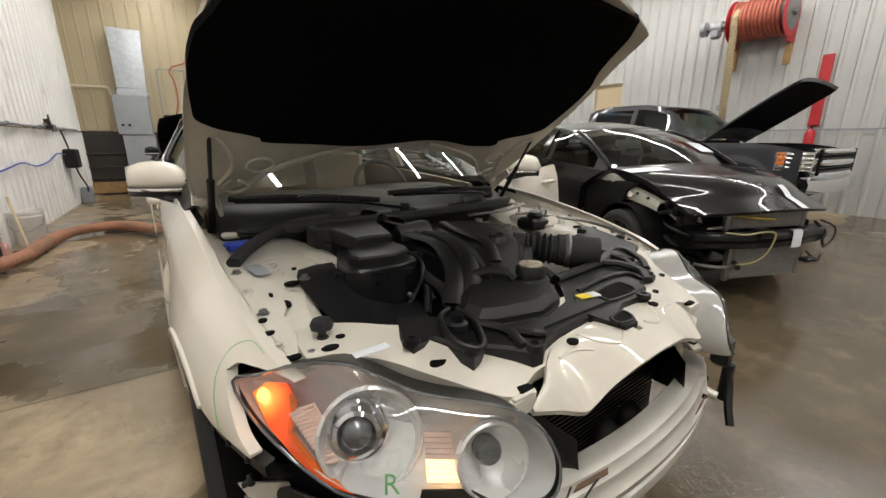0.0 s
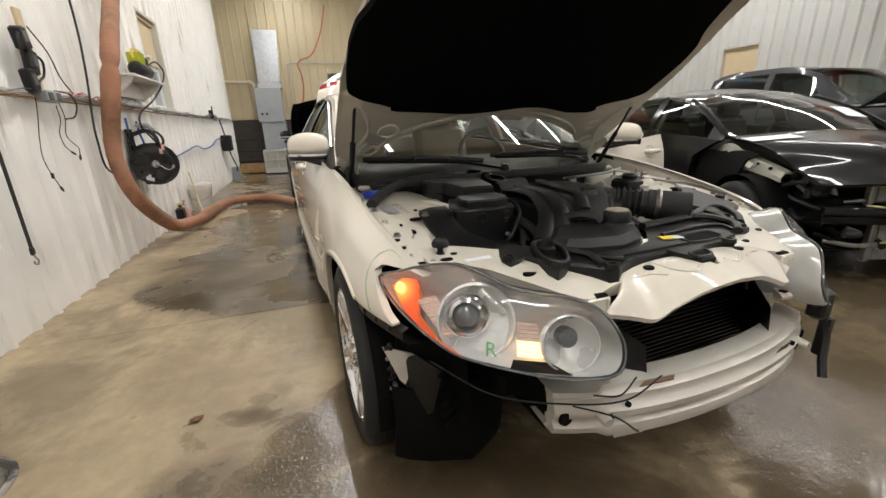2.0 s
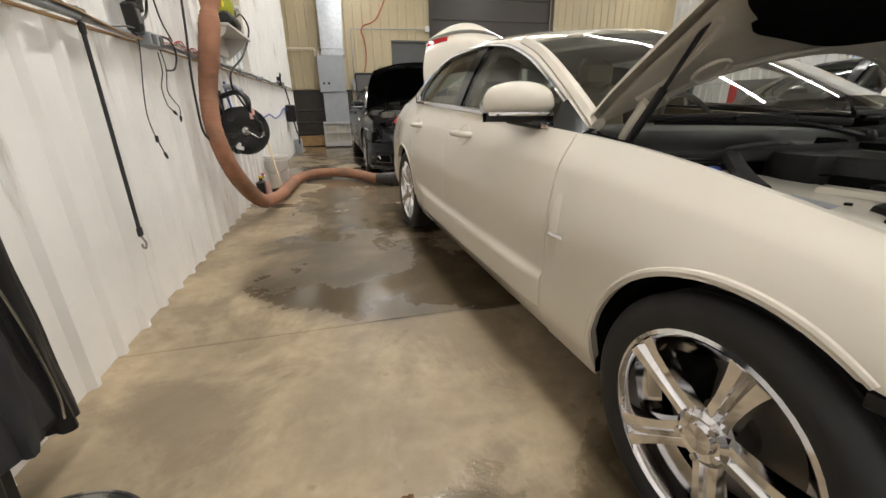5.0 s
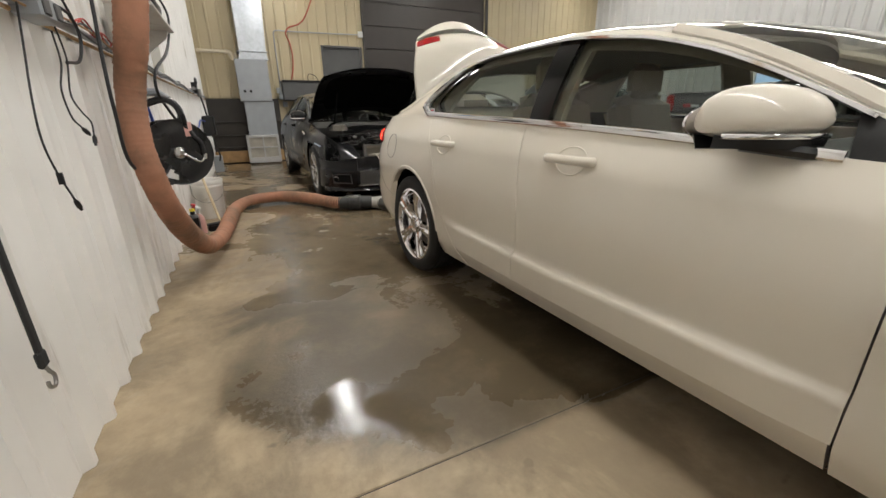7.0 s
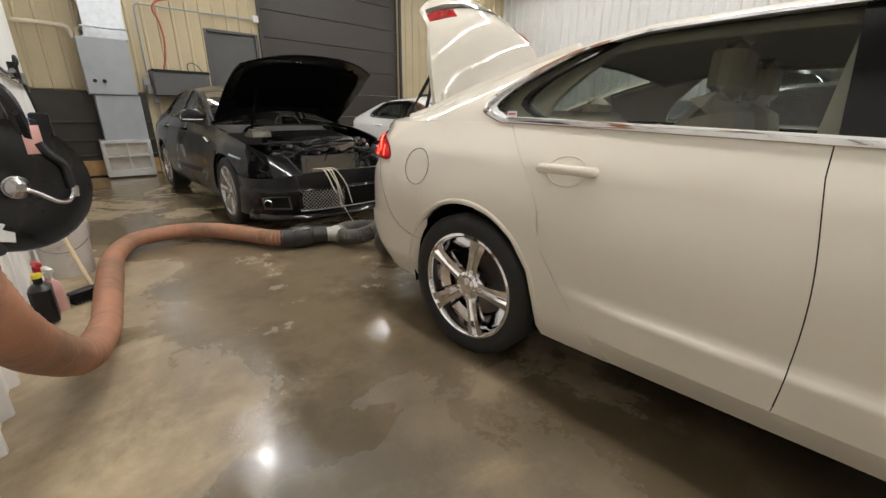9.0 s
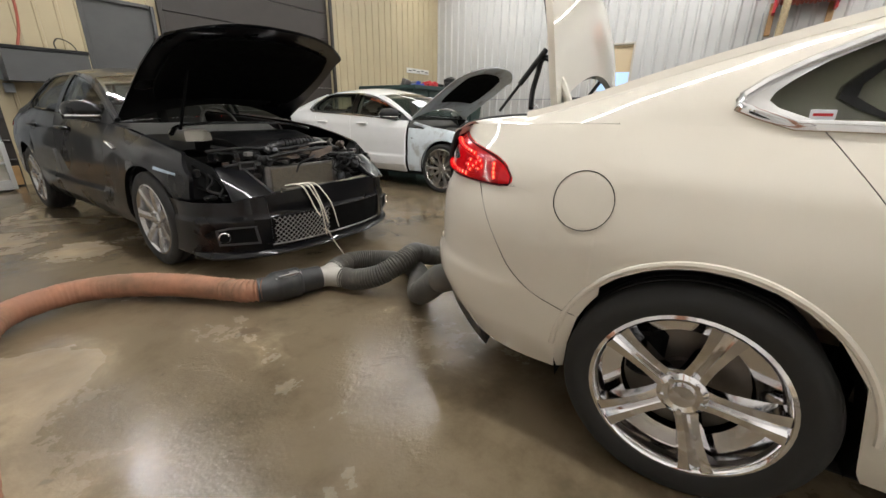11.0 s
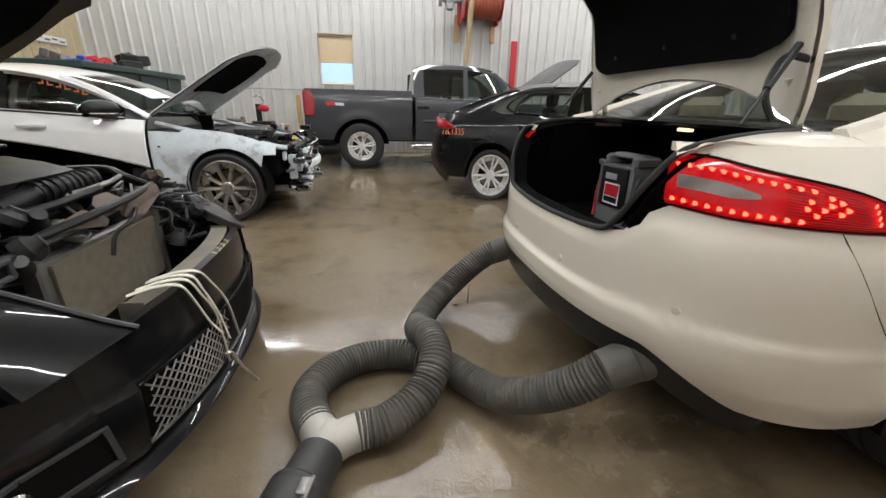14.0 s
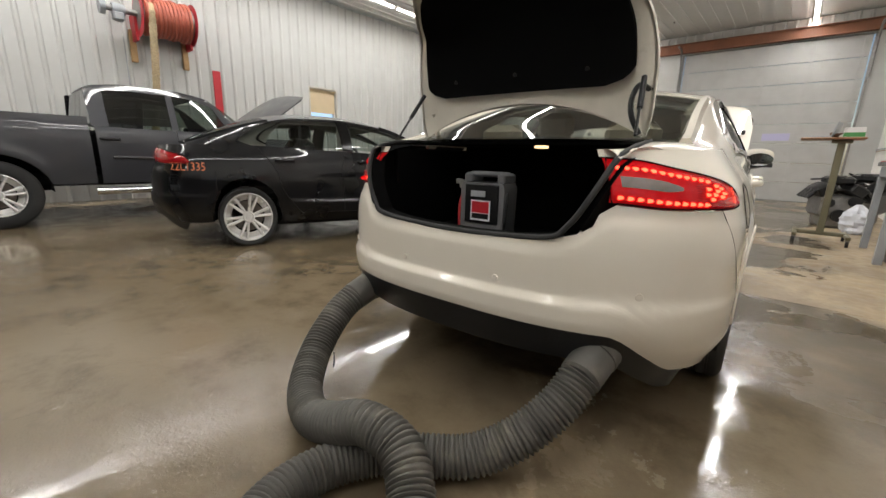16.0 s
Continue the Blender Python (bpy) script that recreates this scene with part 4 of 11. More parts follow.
            if chrome:
                self.put(side_panel(sx, tip, lambda t: end(t) + .012, 4, 10, .03, .925, .003, upper_at), "window_surround", M_SATIN, "satin bright window surround")
                low = [(sx * (upper_at(u, .03)[0] + .006), u, upper_at(u, .03)[1]) for u in [.80 + i * (2.82 - .80) / 40 for i in range(41)]]
                rear = [(sx * (upper_at(end(t) + .012, t)[0] + .006), end(t) + .012, upper_at(end(t) + .012, t)[1]) for t in (.08, .15, .25, .4, .55, .7, .83)]
                high = [(sx * (upper_at(u, .925)[0] + .006), u, upper_at(u, .925)[1]) for u in [2.60 - i * (2.60 - .78) / 36 for i in range(37)]]
                g = Geo()
                g.tube(low + rear + high, lambda s: .009, 6, flat=1.6)
                self.put(g, "window_trim", M_CHROME, "bright chrome window surround")
        q9 = [-1 + i / 10 for i in range(21)]

        def skin(u0, u1, n, nm, mat, inset=1.0, drop=0.0, label=""):
            g = Geo()
            g.grid([[(p[0] * inset, p[1], p[2] - drop) for p in (top_at(u0 + (u1 - u0) * i / n, q) for q in q9)] for i in range(n + 1)])
            g.skirt((0, 0, -.012))
            return self.put(g, nm, mat, label)
        skin(1.36, 2.60, 14, "roof", self.paint)
        skin(1.34, 2.66, 14, "headlining", M_HEADLINING, .94, .045)
        skin(.64, 1.355, 12, "windscreen", screen or tint, .985)
        skin(2.605, 3.50, 12, "rear_screen", tint, .96)
        for sx in (-1, 1):
            g = Geo()
            pts = [top_at(.64 + (1.355 - .64) * i / 16, sx * .97) for i in range(17)]
            g.tube([(p[0], p[1], p[2] + .002) for p in pts], .024, 6)
            self.put(g, "screen_pillar", self.paint)
            g = Geo()
            pts = [top_at(2.6 + .9 * i / 16, sx * .965) for i in range(17)]
            g.tube([(p[0], p[1], p[2] - .006) for p in pts], .026, 6)
            self.put(g, "rear_screen_pillar", self.paint)

    def cabin(self, trim=None, wheel_side=1):
        trim = trim or M_LEATHER
        g = Geo()
        g.box((0, .98, .80), (1.42, .50, .30), bev=.08)
        g.box((0, 1.6, .42), (1.5, 1.9, .06))
        self.put(g, "dashboard", M_INTERIOR)
        for x in (-.37, .37):
            g = Geo()
            g.box((x, 1.72, .55), (.52, .55, .22), bev=.07)
            g.box((x, 2.05, .86), (.50, .17, .62), pose(0, 2.05, .6, -14) @ pose(0, -2.05, -.6), bev=.07)
            g.box((x, 2.15, 1.24), (.27, .10, .20), bev=.045)
            self.put(g, "seat", trim, "tan leather seat with headrest" if trim is M_LEATHER else "")
        g = Geo()
        g.box((0, 2.62, .58), (1.34, .5, .22), bev=.07)
        g.box((0, 2.92, .86), (1.34, .17, .5), bev=.07)
        for x in (-.37, .37):
            g.box((x, 2.96, 1.13), (.26, .09, .13), bev=.04)
        self.put(g, "rear_bench", trim)
        g = Geo()
        c, tilt = Vector((.37 * wheel_side, 1.30, .92)), 62
        ring = [c + pose(0, 0, 0, tilt) @ Vector((.185 * math.cos(a), .185 * math.sin(a), 0)) for a in [6.28318 * k / 28 for k in range(29)]]
        g.tube(ring, .015, 8)
        for a in (0, 3.14, 4.71):
            g.cyl(c, c + pose(0, 0, 0, tilt) @ Vector((.18 * math.cos(a), .18 * math.sin(a), 0)), .018, n=6)
        self.put(g, "steering_wheel", M_INTERIOR)
        for sx in (-1, 1):
            g = side_panel(sx, const(.8), const(2.7), 8, 4, .45, .98, -.09)
            self.put(g, "door_lining", trim)
            # inner faces of the pillars and of the frame over the windows
            for a, b, t0, t1 in ((const(1.70), lambda t: 1.87 - .03 * t, .0, .95), (lambda t: 2.66 - .30 * t * t, const(2.98), .0, .95), (const(1.0), const(2.9), .80, .97)):
                g = side_panel(sx, a, b, 14, 6, t0, t1, -.055, upper_at)
                self.put(g, "pillar_lining", M_HEADLINING if trim is not M_LEATHER else M_CREAMTRIM)

    def mirror(self, sx, u=.945, cap=None):
        """A door mirror: body shell, black underside, glass, foot and a chrome strip."""
        x0, x1, cz = .775, .985, 1.04
        mid = lambda x: u - .045 + .62 * (abs(x) - x0)
        g = Geo()
        rows = []
        for i in range(13):
            a = i / 12 * math.pi
            x = sx * ((x0 + x1) / 2 - (x1 - x0) / 2 * math.cos(a))
            r = math.sin(a) ** .5
            uc = mid(x)
            rows.append([(x, uc + r * (.088 * math.cos(b) if math.cos(b) < 0 else .05 * math.cos(b)), cz + .014 * r + .078 * r * math.sin(b) * (1 if math.sin(b) > 0 else .62)) for b in [6.28318 * k / 22 for k in range(22)]])
        g.grid(rows, close=True)
        shell = self.put(g, "mirror", cap or self.paint)
        g = Geo()
        rows = []
        for i in range(11):
            a = .10 + i / 10 * (math.pi - .2)
            r = math.sin(a) ** .45
            x = sx * ((x0 + x1) / 2 - (x1 - x0) / 2 * math.cos(a))
            uc = mid(x)
            rows.append([(x, uc - .084 * r, cz - .022), (x, uc - .076 * r, cz - .052), (x, uc + .025 * r, cz - .056), (x, uc + .048 * r, cz - .022)])
        g.grid(rows, close=True)
        g.tube(crom([(sx * .90, mid(.9), cz - .045), (sx * .84, u - .07, cz - .060), (sx * .78, u - .11, cz - .068)], 5), .022, 8, flat=.8)
        self.put(g, "mirror_base", M_PLASTIC, parent=shell)
        g = Geo()
        g.slab([(sx * (.895 + .088 * math.cos(b)), mid(.895 + .088 * math.cos(b)) + .047, cz + .004 + .050 * math.sin(b)) for b in [6.28318 * k / 20 for k in range(20)]], (0, .006, 0))
        self.put(g, "mirror_glass", M_CHROME, parent=shell)
        g = Geo()
        strip = []
        for i in range(13):
            a = .5 + i / 12 * (math.pi - .75)
            x = sx * ((x0 + x1) / 2 - (x1 - x0) / 2 * math.cos(a))
            strip.append((x, mid(x) - .086 * math.sin(a) ** .5, cz - .024))
        g.tube(strip, .0045, 6, flat=1.6)
        self.put(g, "mirror_strip", M_CHROME, parent=shell)

    def tail(self, closed=True, lamps=True, lit=True, band=True):
        """The wrapped tail: bumper, lamps, upper quarter; with closed, a boot lid."""
        half = [math.pi / 2 * (i / 16) for i in range(17)]
        low = spline([(0, .275), (.25, .27), (.6, .285), (.8, .36), (1.0, .455), (1.6, .46)])
        tb = spline([(0, .80), (.25, .866), (.275, .862), (.32, .858), (.75, .860), (1.05, .872), (1.11, .80), (1.21, .76), (1.571, .738)])
        uc, zc, ra, rb = ARCHES[1]
        rear_arch = lambda u: zc + rb * math.sqrt(1 - ((u - uc) / ra) ** 2) if u < uc + ra else 0.0
        # phi runs from one side (0) over the middle (90 degrees) to the other
        full = []
        for k in range(49):
            row = []
            for i in range(65):
                a = math.pi / 2 * (i / 32) ** 1.8 if i <= 32 else math.pi - math.pi / 2 * (2 - i / 32) ** 1.8
                b = min(a, math.pi - a)
                lz = max(low(b), rear_arch(wrap_at(b, .45)[1]))
                z = lz + (tb(b) - lz) * k / 48
                v, u = wrap_at(b, z)
                row.append(((-v if a < math.pi / 2 else v), u, z))
            full.append(row)
        g = Geo()
        g.grid(full)
        g.skirt(lambda p: Vector((-.02 * (1 if p.x > 0 else -1) * (1 if abs(p.x) > .6 else 0), -.03, 0)))
        bump = self.put(g, "rear_bumper", self.paint)
        g = Geo()
        g.grid([[((-v if a < math.pi / 2 else v), u, z) for a, v, u, z in ((a, *[(wrap_at(min(a, math.pi - a), low(min(a, math.pi - a)))[i] + (-.03 * k if i == 1 else -.02 * k)) for i in (0, 1)], low(min(a, math.pi - a)) - (.05 + .07 * math.sin(a)) * k * (1 if .5 < a < 2.64 else .3)) for a in [math.pi * i / 64 for i in range(8, 57)])] for k in (0, .3, 1)])
        self.put(g, "diffuser", M_PLASTIC, parent=bump)
        for sx in (-1, 1):
            g = Geo()
            top = spline([(0, 1.058), (.6, 1.045), (1.1, 1.04)])
            lt = spline([(.25, .875), (.265, .899), (.285, .917), (.32, .935), (.38, .951), (.45, .963), (.7, .992), (.9, 1.014), (1.1, 1.018)])
            rows = []
            cols = [1.03 * (i / 40) ** 1.8 for i in range(41)]
            for k in range(7):
                rows.append([(sx * wrap_at(a, z)[0], wrap_at(a, z)[1], z) for a, z in ((a, (max(tb(a), lt(a)) if a > .27 else tb(a)) + (top(a) - (max(tb(a), lt(a)) if a > .27 else tb(a))) * k / 6) for a in cols)])
            g.grid(rows, flip=sx < 0)
            g.skirt(lambda p: Vector((-math.copysign(.02, p.x), -.01, 0)))
            self.put(g, "rear_quarter", self.paint)
            if not lamps:
                continue
            cols = [.265 + (1.03 - .265) * i / 28 for i in range(29)]
            lb = lambda a: tb(a) + .006
            lh = lambda a: lt(a) - .004
            dome = lambda s: .016 * (1 - (2 * s - 1) ** 4)
            g = Geo()
            rows = [[(sx * (wrap_at(a, z)[0] + dome(k / 8) * .5), wrap_at(a, z)[1] + dome(k / 8) * math.sin(a), z) for a, z in ((a, lb(a) + (lh(a) - lb(a)) * k / 8) for a in cols)] for k in range(9)]
            g.grid(rows)
            g.skirt(lambda p: Vector((-math.copysign(.015, p.x), -.02, 0)))
            lamp = self.put(g, "tail_lamp", M_REDLIT if lit else M_REDLENS, "red tail lamp lens with a clear band and lit LEDs" if lit else "")
            g = Geo()
            cl = [.70 + (.99 - .70) * i / 12 for i in range(13)]
            rows = [[(sx * (wrap_at(a, z)[0] + dome(.5) * .5 + .002), wrap_at(a, z)[1] + dome(.5) * math.sin(a) + .002, z) for a, z in ((a, lb(a) + (lh(a) - lb(a)) * (.5 + (k - 2) / 4 * (.24 * min(1, (a - .69) / .10) ** .5))) for a in cl)] for k in range(5)]
            g.grid(rows)
            if band:
                self.put(g, "clear_band", M_SMOKE, parent=lamp)
            rim_line = [(sx * (wrap_at(a, z)[0] + .004), wrap_at(a, z)[1] + .004 * math.sin(a), z) for a, z in [(a, lb(a)) for a in cols] + [(a, lh(a)) for a in reversed(cols)]]
            g = Geo()
            g.tube([*rim_line, rim_line[0]], .0026, 6)
            self.put(g, "lamp_seal", M_DARK, parent=lamp)
            if not lit:
                continue
            for k in range(1, 16):
                g = Geo()
                g.tube([(sx * (wrap_at(a, z)[0] + dome(k / 16) * .5 + .0005), wrap_at(a, z)[1] + dome(k / 16) * math.sin(a) + .0005, z) for a, z in ((a, lb(a) + (lh(a) - lb(a)) * k / 16) for a in cols[2:14])], .0011, 4, caps=False)
                self.put(g, "lens_rib", M_REDLENS, parent=lamp)
            spots = [(a, .80) for a in [.54 + i * .041 for i in range(12)]] + [(a, .14) for a in [.57 + i * .0425 for i in range(11)]]
            spots += [(.46, .66), (.49, .56), (.51, .44), (.53, .30), (.49, .72), (.55, .58), (.56, .42), (.44, .52), (.46, .40)] + [(.345 + .006 * i, .30 + .16 * i) for i in range(4)]
            for a, s in spots:
                z = lb(a) + (lh(a) - lb(a)) * s
                v, u = wrap_at(a, z)
                out = a < .40
                n = Vector((sx, 0, 0)) if out else Vector((-sx * .12, .99, 0))
                e = Vector((0, 1, 0)) if out else Vector((sx, 0, 0))
                c = Vector((sx * (v + dome(s) * .5), u + dome(s) * math.sin(a), z)) + (n * .004 if out else Vector((0, .002, 0)))
                oval = [e * (.004 if out else .0115) * math.cos(k * .7854) + Vector((0, 0, .0058 * math.sin(k * .7854))) for k in range(8)]
                g = Geo()
                g.slab([c + w for w in oval], n * .0008)
                self.put(g, "led", M_GLOW_RED, parent=lamp)
                if not out:
                    g = Geo()
                    g.grid([[c + w * 1.1 - n * .004 for w in oval], [c + w * 1.5 + n * .005 for w in oval]], close=True)
                    self.put(g, "led_cup", M_REDLIT, parent=lamp)
        return bump


def road_wheel(parent, x, u, sx, style, put, r=.335, rim=.245, width=.235, tread=True):
    """A tyre with grooves, a rim with spokes, a disc and a hub. style: spokes, chrome or alloy."""
    z = r
    g = Geo()
    w = width / 2
    prof = [(rim - .006, -w * .86), (rim + .012, -w * .98), (rim + .045, -w * 1.03), (r - .03, -w * 1.0), (r - .008, -w * .9), (r, -w * .78)]
    for k in (-.52, -.18, .18, .52):
        prof += [(r, w * k - .006), (r - .007, w * k - .004), (r - .007, w * k + .004), (r, w * k + .006)]
    prof += [(r, w * .78), (r - .008, w * .9), (r - .03, w), (rim + .045, w * 1.03), (rim + .012, w * .98), (rim - .006, w * .86)]
    g.lathe([(a, .5 + b) for a, b in prof], (x - .5, u, z), (x + .5, u, z), 48)
    wheel = put(g, "wheel", M_RUBBER, "", parent)
    kind, mat = style
    o = x + sx * w * .88
    g = Geo()
    # rim barrel and lip
    lip = [(rim * .70, -.075), (rim * .93, -.06), (rim * .955, -.012), (rim + .006, -.006), (rim + .010, .006), (rim - .004, .010), (rim - .012, .002), (rim * .93, -.02), (rim * .90, -.16)]
    g.lathe([(a, .5 + sx * b) for a, b in lip], (o - .5, u, z), (o + .5, u, z), 48)
    n = {"five": 5, "seven": 7, "ten": 10, "twin": 6, "twelve": 12}[kind]
    hubr = .065
    for i in range(n):
        for off in ((-.16, .16) if kind == "twin" else (0,)):
            a = 6.28318 * (i / n) + off + 1.5708 + .3
            wid = {"five": .042, "seven": .036, "ten": .02, "twin": .017, "twelve": .016}[kind]
            rows = []
            for q in range(6):
                rr = hubr * .6 + (rim * .955 - hubr * .6) * q / 5
                ww = wid * ((.95 if q < 5 else 1.15) if kind != "five" else (1.0, .86, .84, .92, 1.06, 1.30)[q])
                dep = .008 - .026 * (1 - (q / 5)) ** 1.5
                ca, sa = math.cos(a), math.sin(a)
                pr = [(-ww, -.03), (-ww * .82, dep), (-ww * .28, dep + .002), (0, dep - .012 if kind == "five" else dep + .004), (ww * .28, dep + .002), (ww * .82, dep), (ww, -.03)]
                rows.append([(o + sx * d, u + rr * ca - t * sa, z + rr * sa + t * ca) for t, d in pr])
            g.grid(rows)
    g.lathe([(hubr, -.03), (hubr, -.012), (hubr * .8, -.002), (.035, -.006), (.033, .002), (.0001, .004)], (o, u, z), (o + sx * 1.0, u, z), 24)
    for i in range(5):
        a = 6.28318 * i / 5 + .9
        g.cyl((o - sx * .01, u + .052 * math.cos(a), z + .052 * math.sin(a)), (o + sx * .004, u + .052 * math.cos(a), z + .052 * math.sin(a)), .009, n=6)
    put(g, "rim", mat, "", wheel)
    g = Geo()
    g.lathe([(.165, 0), (.165, 1), (.07, 1.0), (.07, 1.6), (.0001, 1.6)], (o - sx * .13, u, z), (o - sx * .10, u, z), 32)
    g.lathe([(.165, 0), (.0001, 0)], (o - sx * .13, u, z), (o - sx * .10, u, z), 32)
    put(g, "brake_disc", M_ROTOR, "", wheel)
    g = Geo()
    g.box((o - sx * .10, u + .11, z + .06), (.07, .10, .17), bev=.02)
    put(g, "brake_caliper", M_DARK, "", wheel)
    g = Geo()
    g.lathe([(.0001, 0), (rim * .9, 0)], (o - sx * .17, u, z), (o - sx * .16, u, z), 24)
    put(g, "brake_shield", M_DARK, "", wheel)
    return wheel

# ---- the cream-white saloon ----
XF = Saloon("white_saloon_car", "cream white saloon, bonnet and boot open, front bumper removed", pose(1.038, 1.356, 0, 0, 0, 3.47), M_WHITE)
XF.shell()
XF_PANELS = XF.sides(gap=.003)
XF.glasshouse(screen=M_SCREEN)
XF.cabin()
XF.mirror(-1)
XF.mirror(1)
XF.tail()
# the far front door stands open, with its window and mirror
swing = Matrix.Translation((.885, .665, 0)) @ pose(0, 0, 0, 0, 0, -69) @ Matrix.Translation((-.885, -.665, 0))
for ob in XF.root.children:
    if ob.name.split(".")[0] in ("front_door", "front_window", "mirror") and ob.data.vertices[0].co.x > 0:
        ob.matrix_basis = swing
        if ob.name.startswith("front_door"):
            tagged(ob, label="cream white front door, standing open")
for wx, wu in ((-1, 0), (1, 0), (-1, 2.909), (1, 2.909)):
    road_wheel(XF.root, wx * .785, wu, wx, ("five", M_CHROME), lambda g, n, mt, lb, pr: XF.put(g, n, mt, lb, pr))

# bonnet, raised on two gas struts
HT = radians(34.5)
HP = lambda s, lift=0.0: (.72 - s * math.cos(HT) + lift * math.sin(HT), .965 + s * math.sin(HT) + lift * math.cos(HT))
hood_half = spline([(0, .765), (.3, .80), (.6, .80), (.9, .765), (1.1, .70), (1.22, .60), (1.30, .42)])
hood_rear = lambda q: .35 - .30 * q * q
hood_front = lambda q: 1.30 - .10 * abs(q) ** 3


def hood_sheet(lift, inset=0.0, crown=.055, s_in=0.0):
    rows = []
    for i in range(25):
        row = []
        for j in range(33):
            q = -1 + 2 * j / 32
            s = hood_rear(q) + s_in + (hood_front(q) - s_in * 2 - hood_rear(q)) * i / 24
            w = hood_half(s) - inset
            nose = -.10 * max(0, (s - .95) / .35) ** 2
            u, z = HP(s, lift + crown * (1 - q * q) + nose)
            row.append((w * q, u, z))
        rows.append(row)
    return rows


g = Geo()
g.grid(hood_sheet(0))
g.skirt((0, .012, -.02))
bonnet = XF.put(g, "bonnet", M_WHITE, "raised cream white bonnet with black felt lining")
g = Geo()
g.grid(hood_sheet(-.028, .012))
XF.put(g, "bonnet_inner_frame", M_WHITEIN, parent=bonnet)
for sx in (-1, 1):
    g = Geo()
    # pressed ring, rib and holes of the inner frame near the hinge
    u, z = HP(.30, -.034)
    ring = [(sx * (.575 + .045 * math.cos(a)), *HP(.34 + .045 * math.sin(a), -.036)) for a in [6.28318 * k / 24 for k in range(25)]]
    g.tube(ring, .006, 6)
    for pts in ([(.70, .20), (.66, .30), (.68, .42), (.72, .5)], [(.60, .16), (.50, .27), (.36, .34), (.15, .395)]):
        g.tube(crom([(sx * v, *HP(s, -.034 + .05 * (1 - (v / .8) ** 2))) for v, s in pts], 6), .009, 6)
    g.tube(crom([(sx * v, *HP(s, -.036)) for v, s in ((.64, .24), (.60, .20), (.64, .155), (.69, .19), (.66, .25))], 5), .006, 6)
    XF.put(g, "bonnet_rib", M_WHITEIN, parent=bonnet)
g = Geo()
felt_half = spline([(.42, .30), (.435, .47), (.46, .54), (.47, .52), (.50, .56), (.56, .68), (.62, .735), (.80, .745), (.90, .73), (.95, .70), (.99, .68), (1.05, .655), (1.15, .60), (1.24, .50)])
rows = []
for i in range(46):
    s = .425 + (1.24 - .425) * i / 45
    w = felt_half(s) + .035
    rows.append([(w * (j / 16 - 1) * (.90 if j > 16 else 1) - .012, *HP(s + (.02 * math.sin(9 * w * (j / 16 - 1)) * max(0, 1 - i / 4)), -.052 + .055 * (1 - (w * (j / 16 - 1) / .8) ** 2) - (.01 if 1 < j < 31 and 1 < i < 44 else 0) - .10 * max(0, (s - .95) / .35) ** 2)) for j in range(33)])
g.grid(rows)
g.skirt((0, .01, .022))
XF.put(g, "bonnet_lining", M_LINER, "black felt bonnet lining", bonnet)
for sx in (-1, 1):
    g = Geo()
    a, b = Vector((sx * .742, .545, .885)), Vector((sx * .735, .262, 1.30))
    g.cyl(a, a + (b - a) * .48, .0125, n=10)
    g.cyl(a + (b - a) * .48, b, .0065, n=8)
    g.lathe([(.014, 0), (.018, .5), (.014, 1)], a - Vector((0, 0, .012)), a + Vector((0, 0, .014)), 10, True)
    g.box(b, (.03, .05, .045), bev=.008)
    XF.put(g, "gas_strut", M_PLASTIC)

# engine bay: inner wings, dark walls
def fender_top(u):
    return LINES[4][0](u), LINES[4][1](u)


bay_z = spline([(-.5, .785), (-.32, .80), (-.1, .842), (.25, .862), (.6, .885)])
bay_inner = spline([(-.5, .66), (-.32, .615), (-.2, .605), (-.13, .585), (-.07, .47), (.15, .43), (.30, .47), (.6, .62)])


def bay_top(u):
    return min(fender_top(u)[1] - .026, bay_z(u))


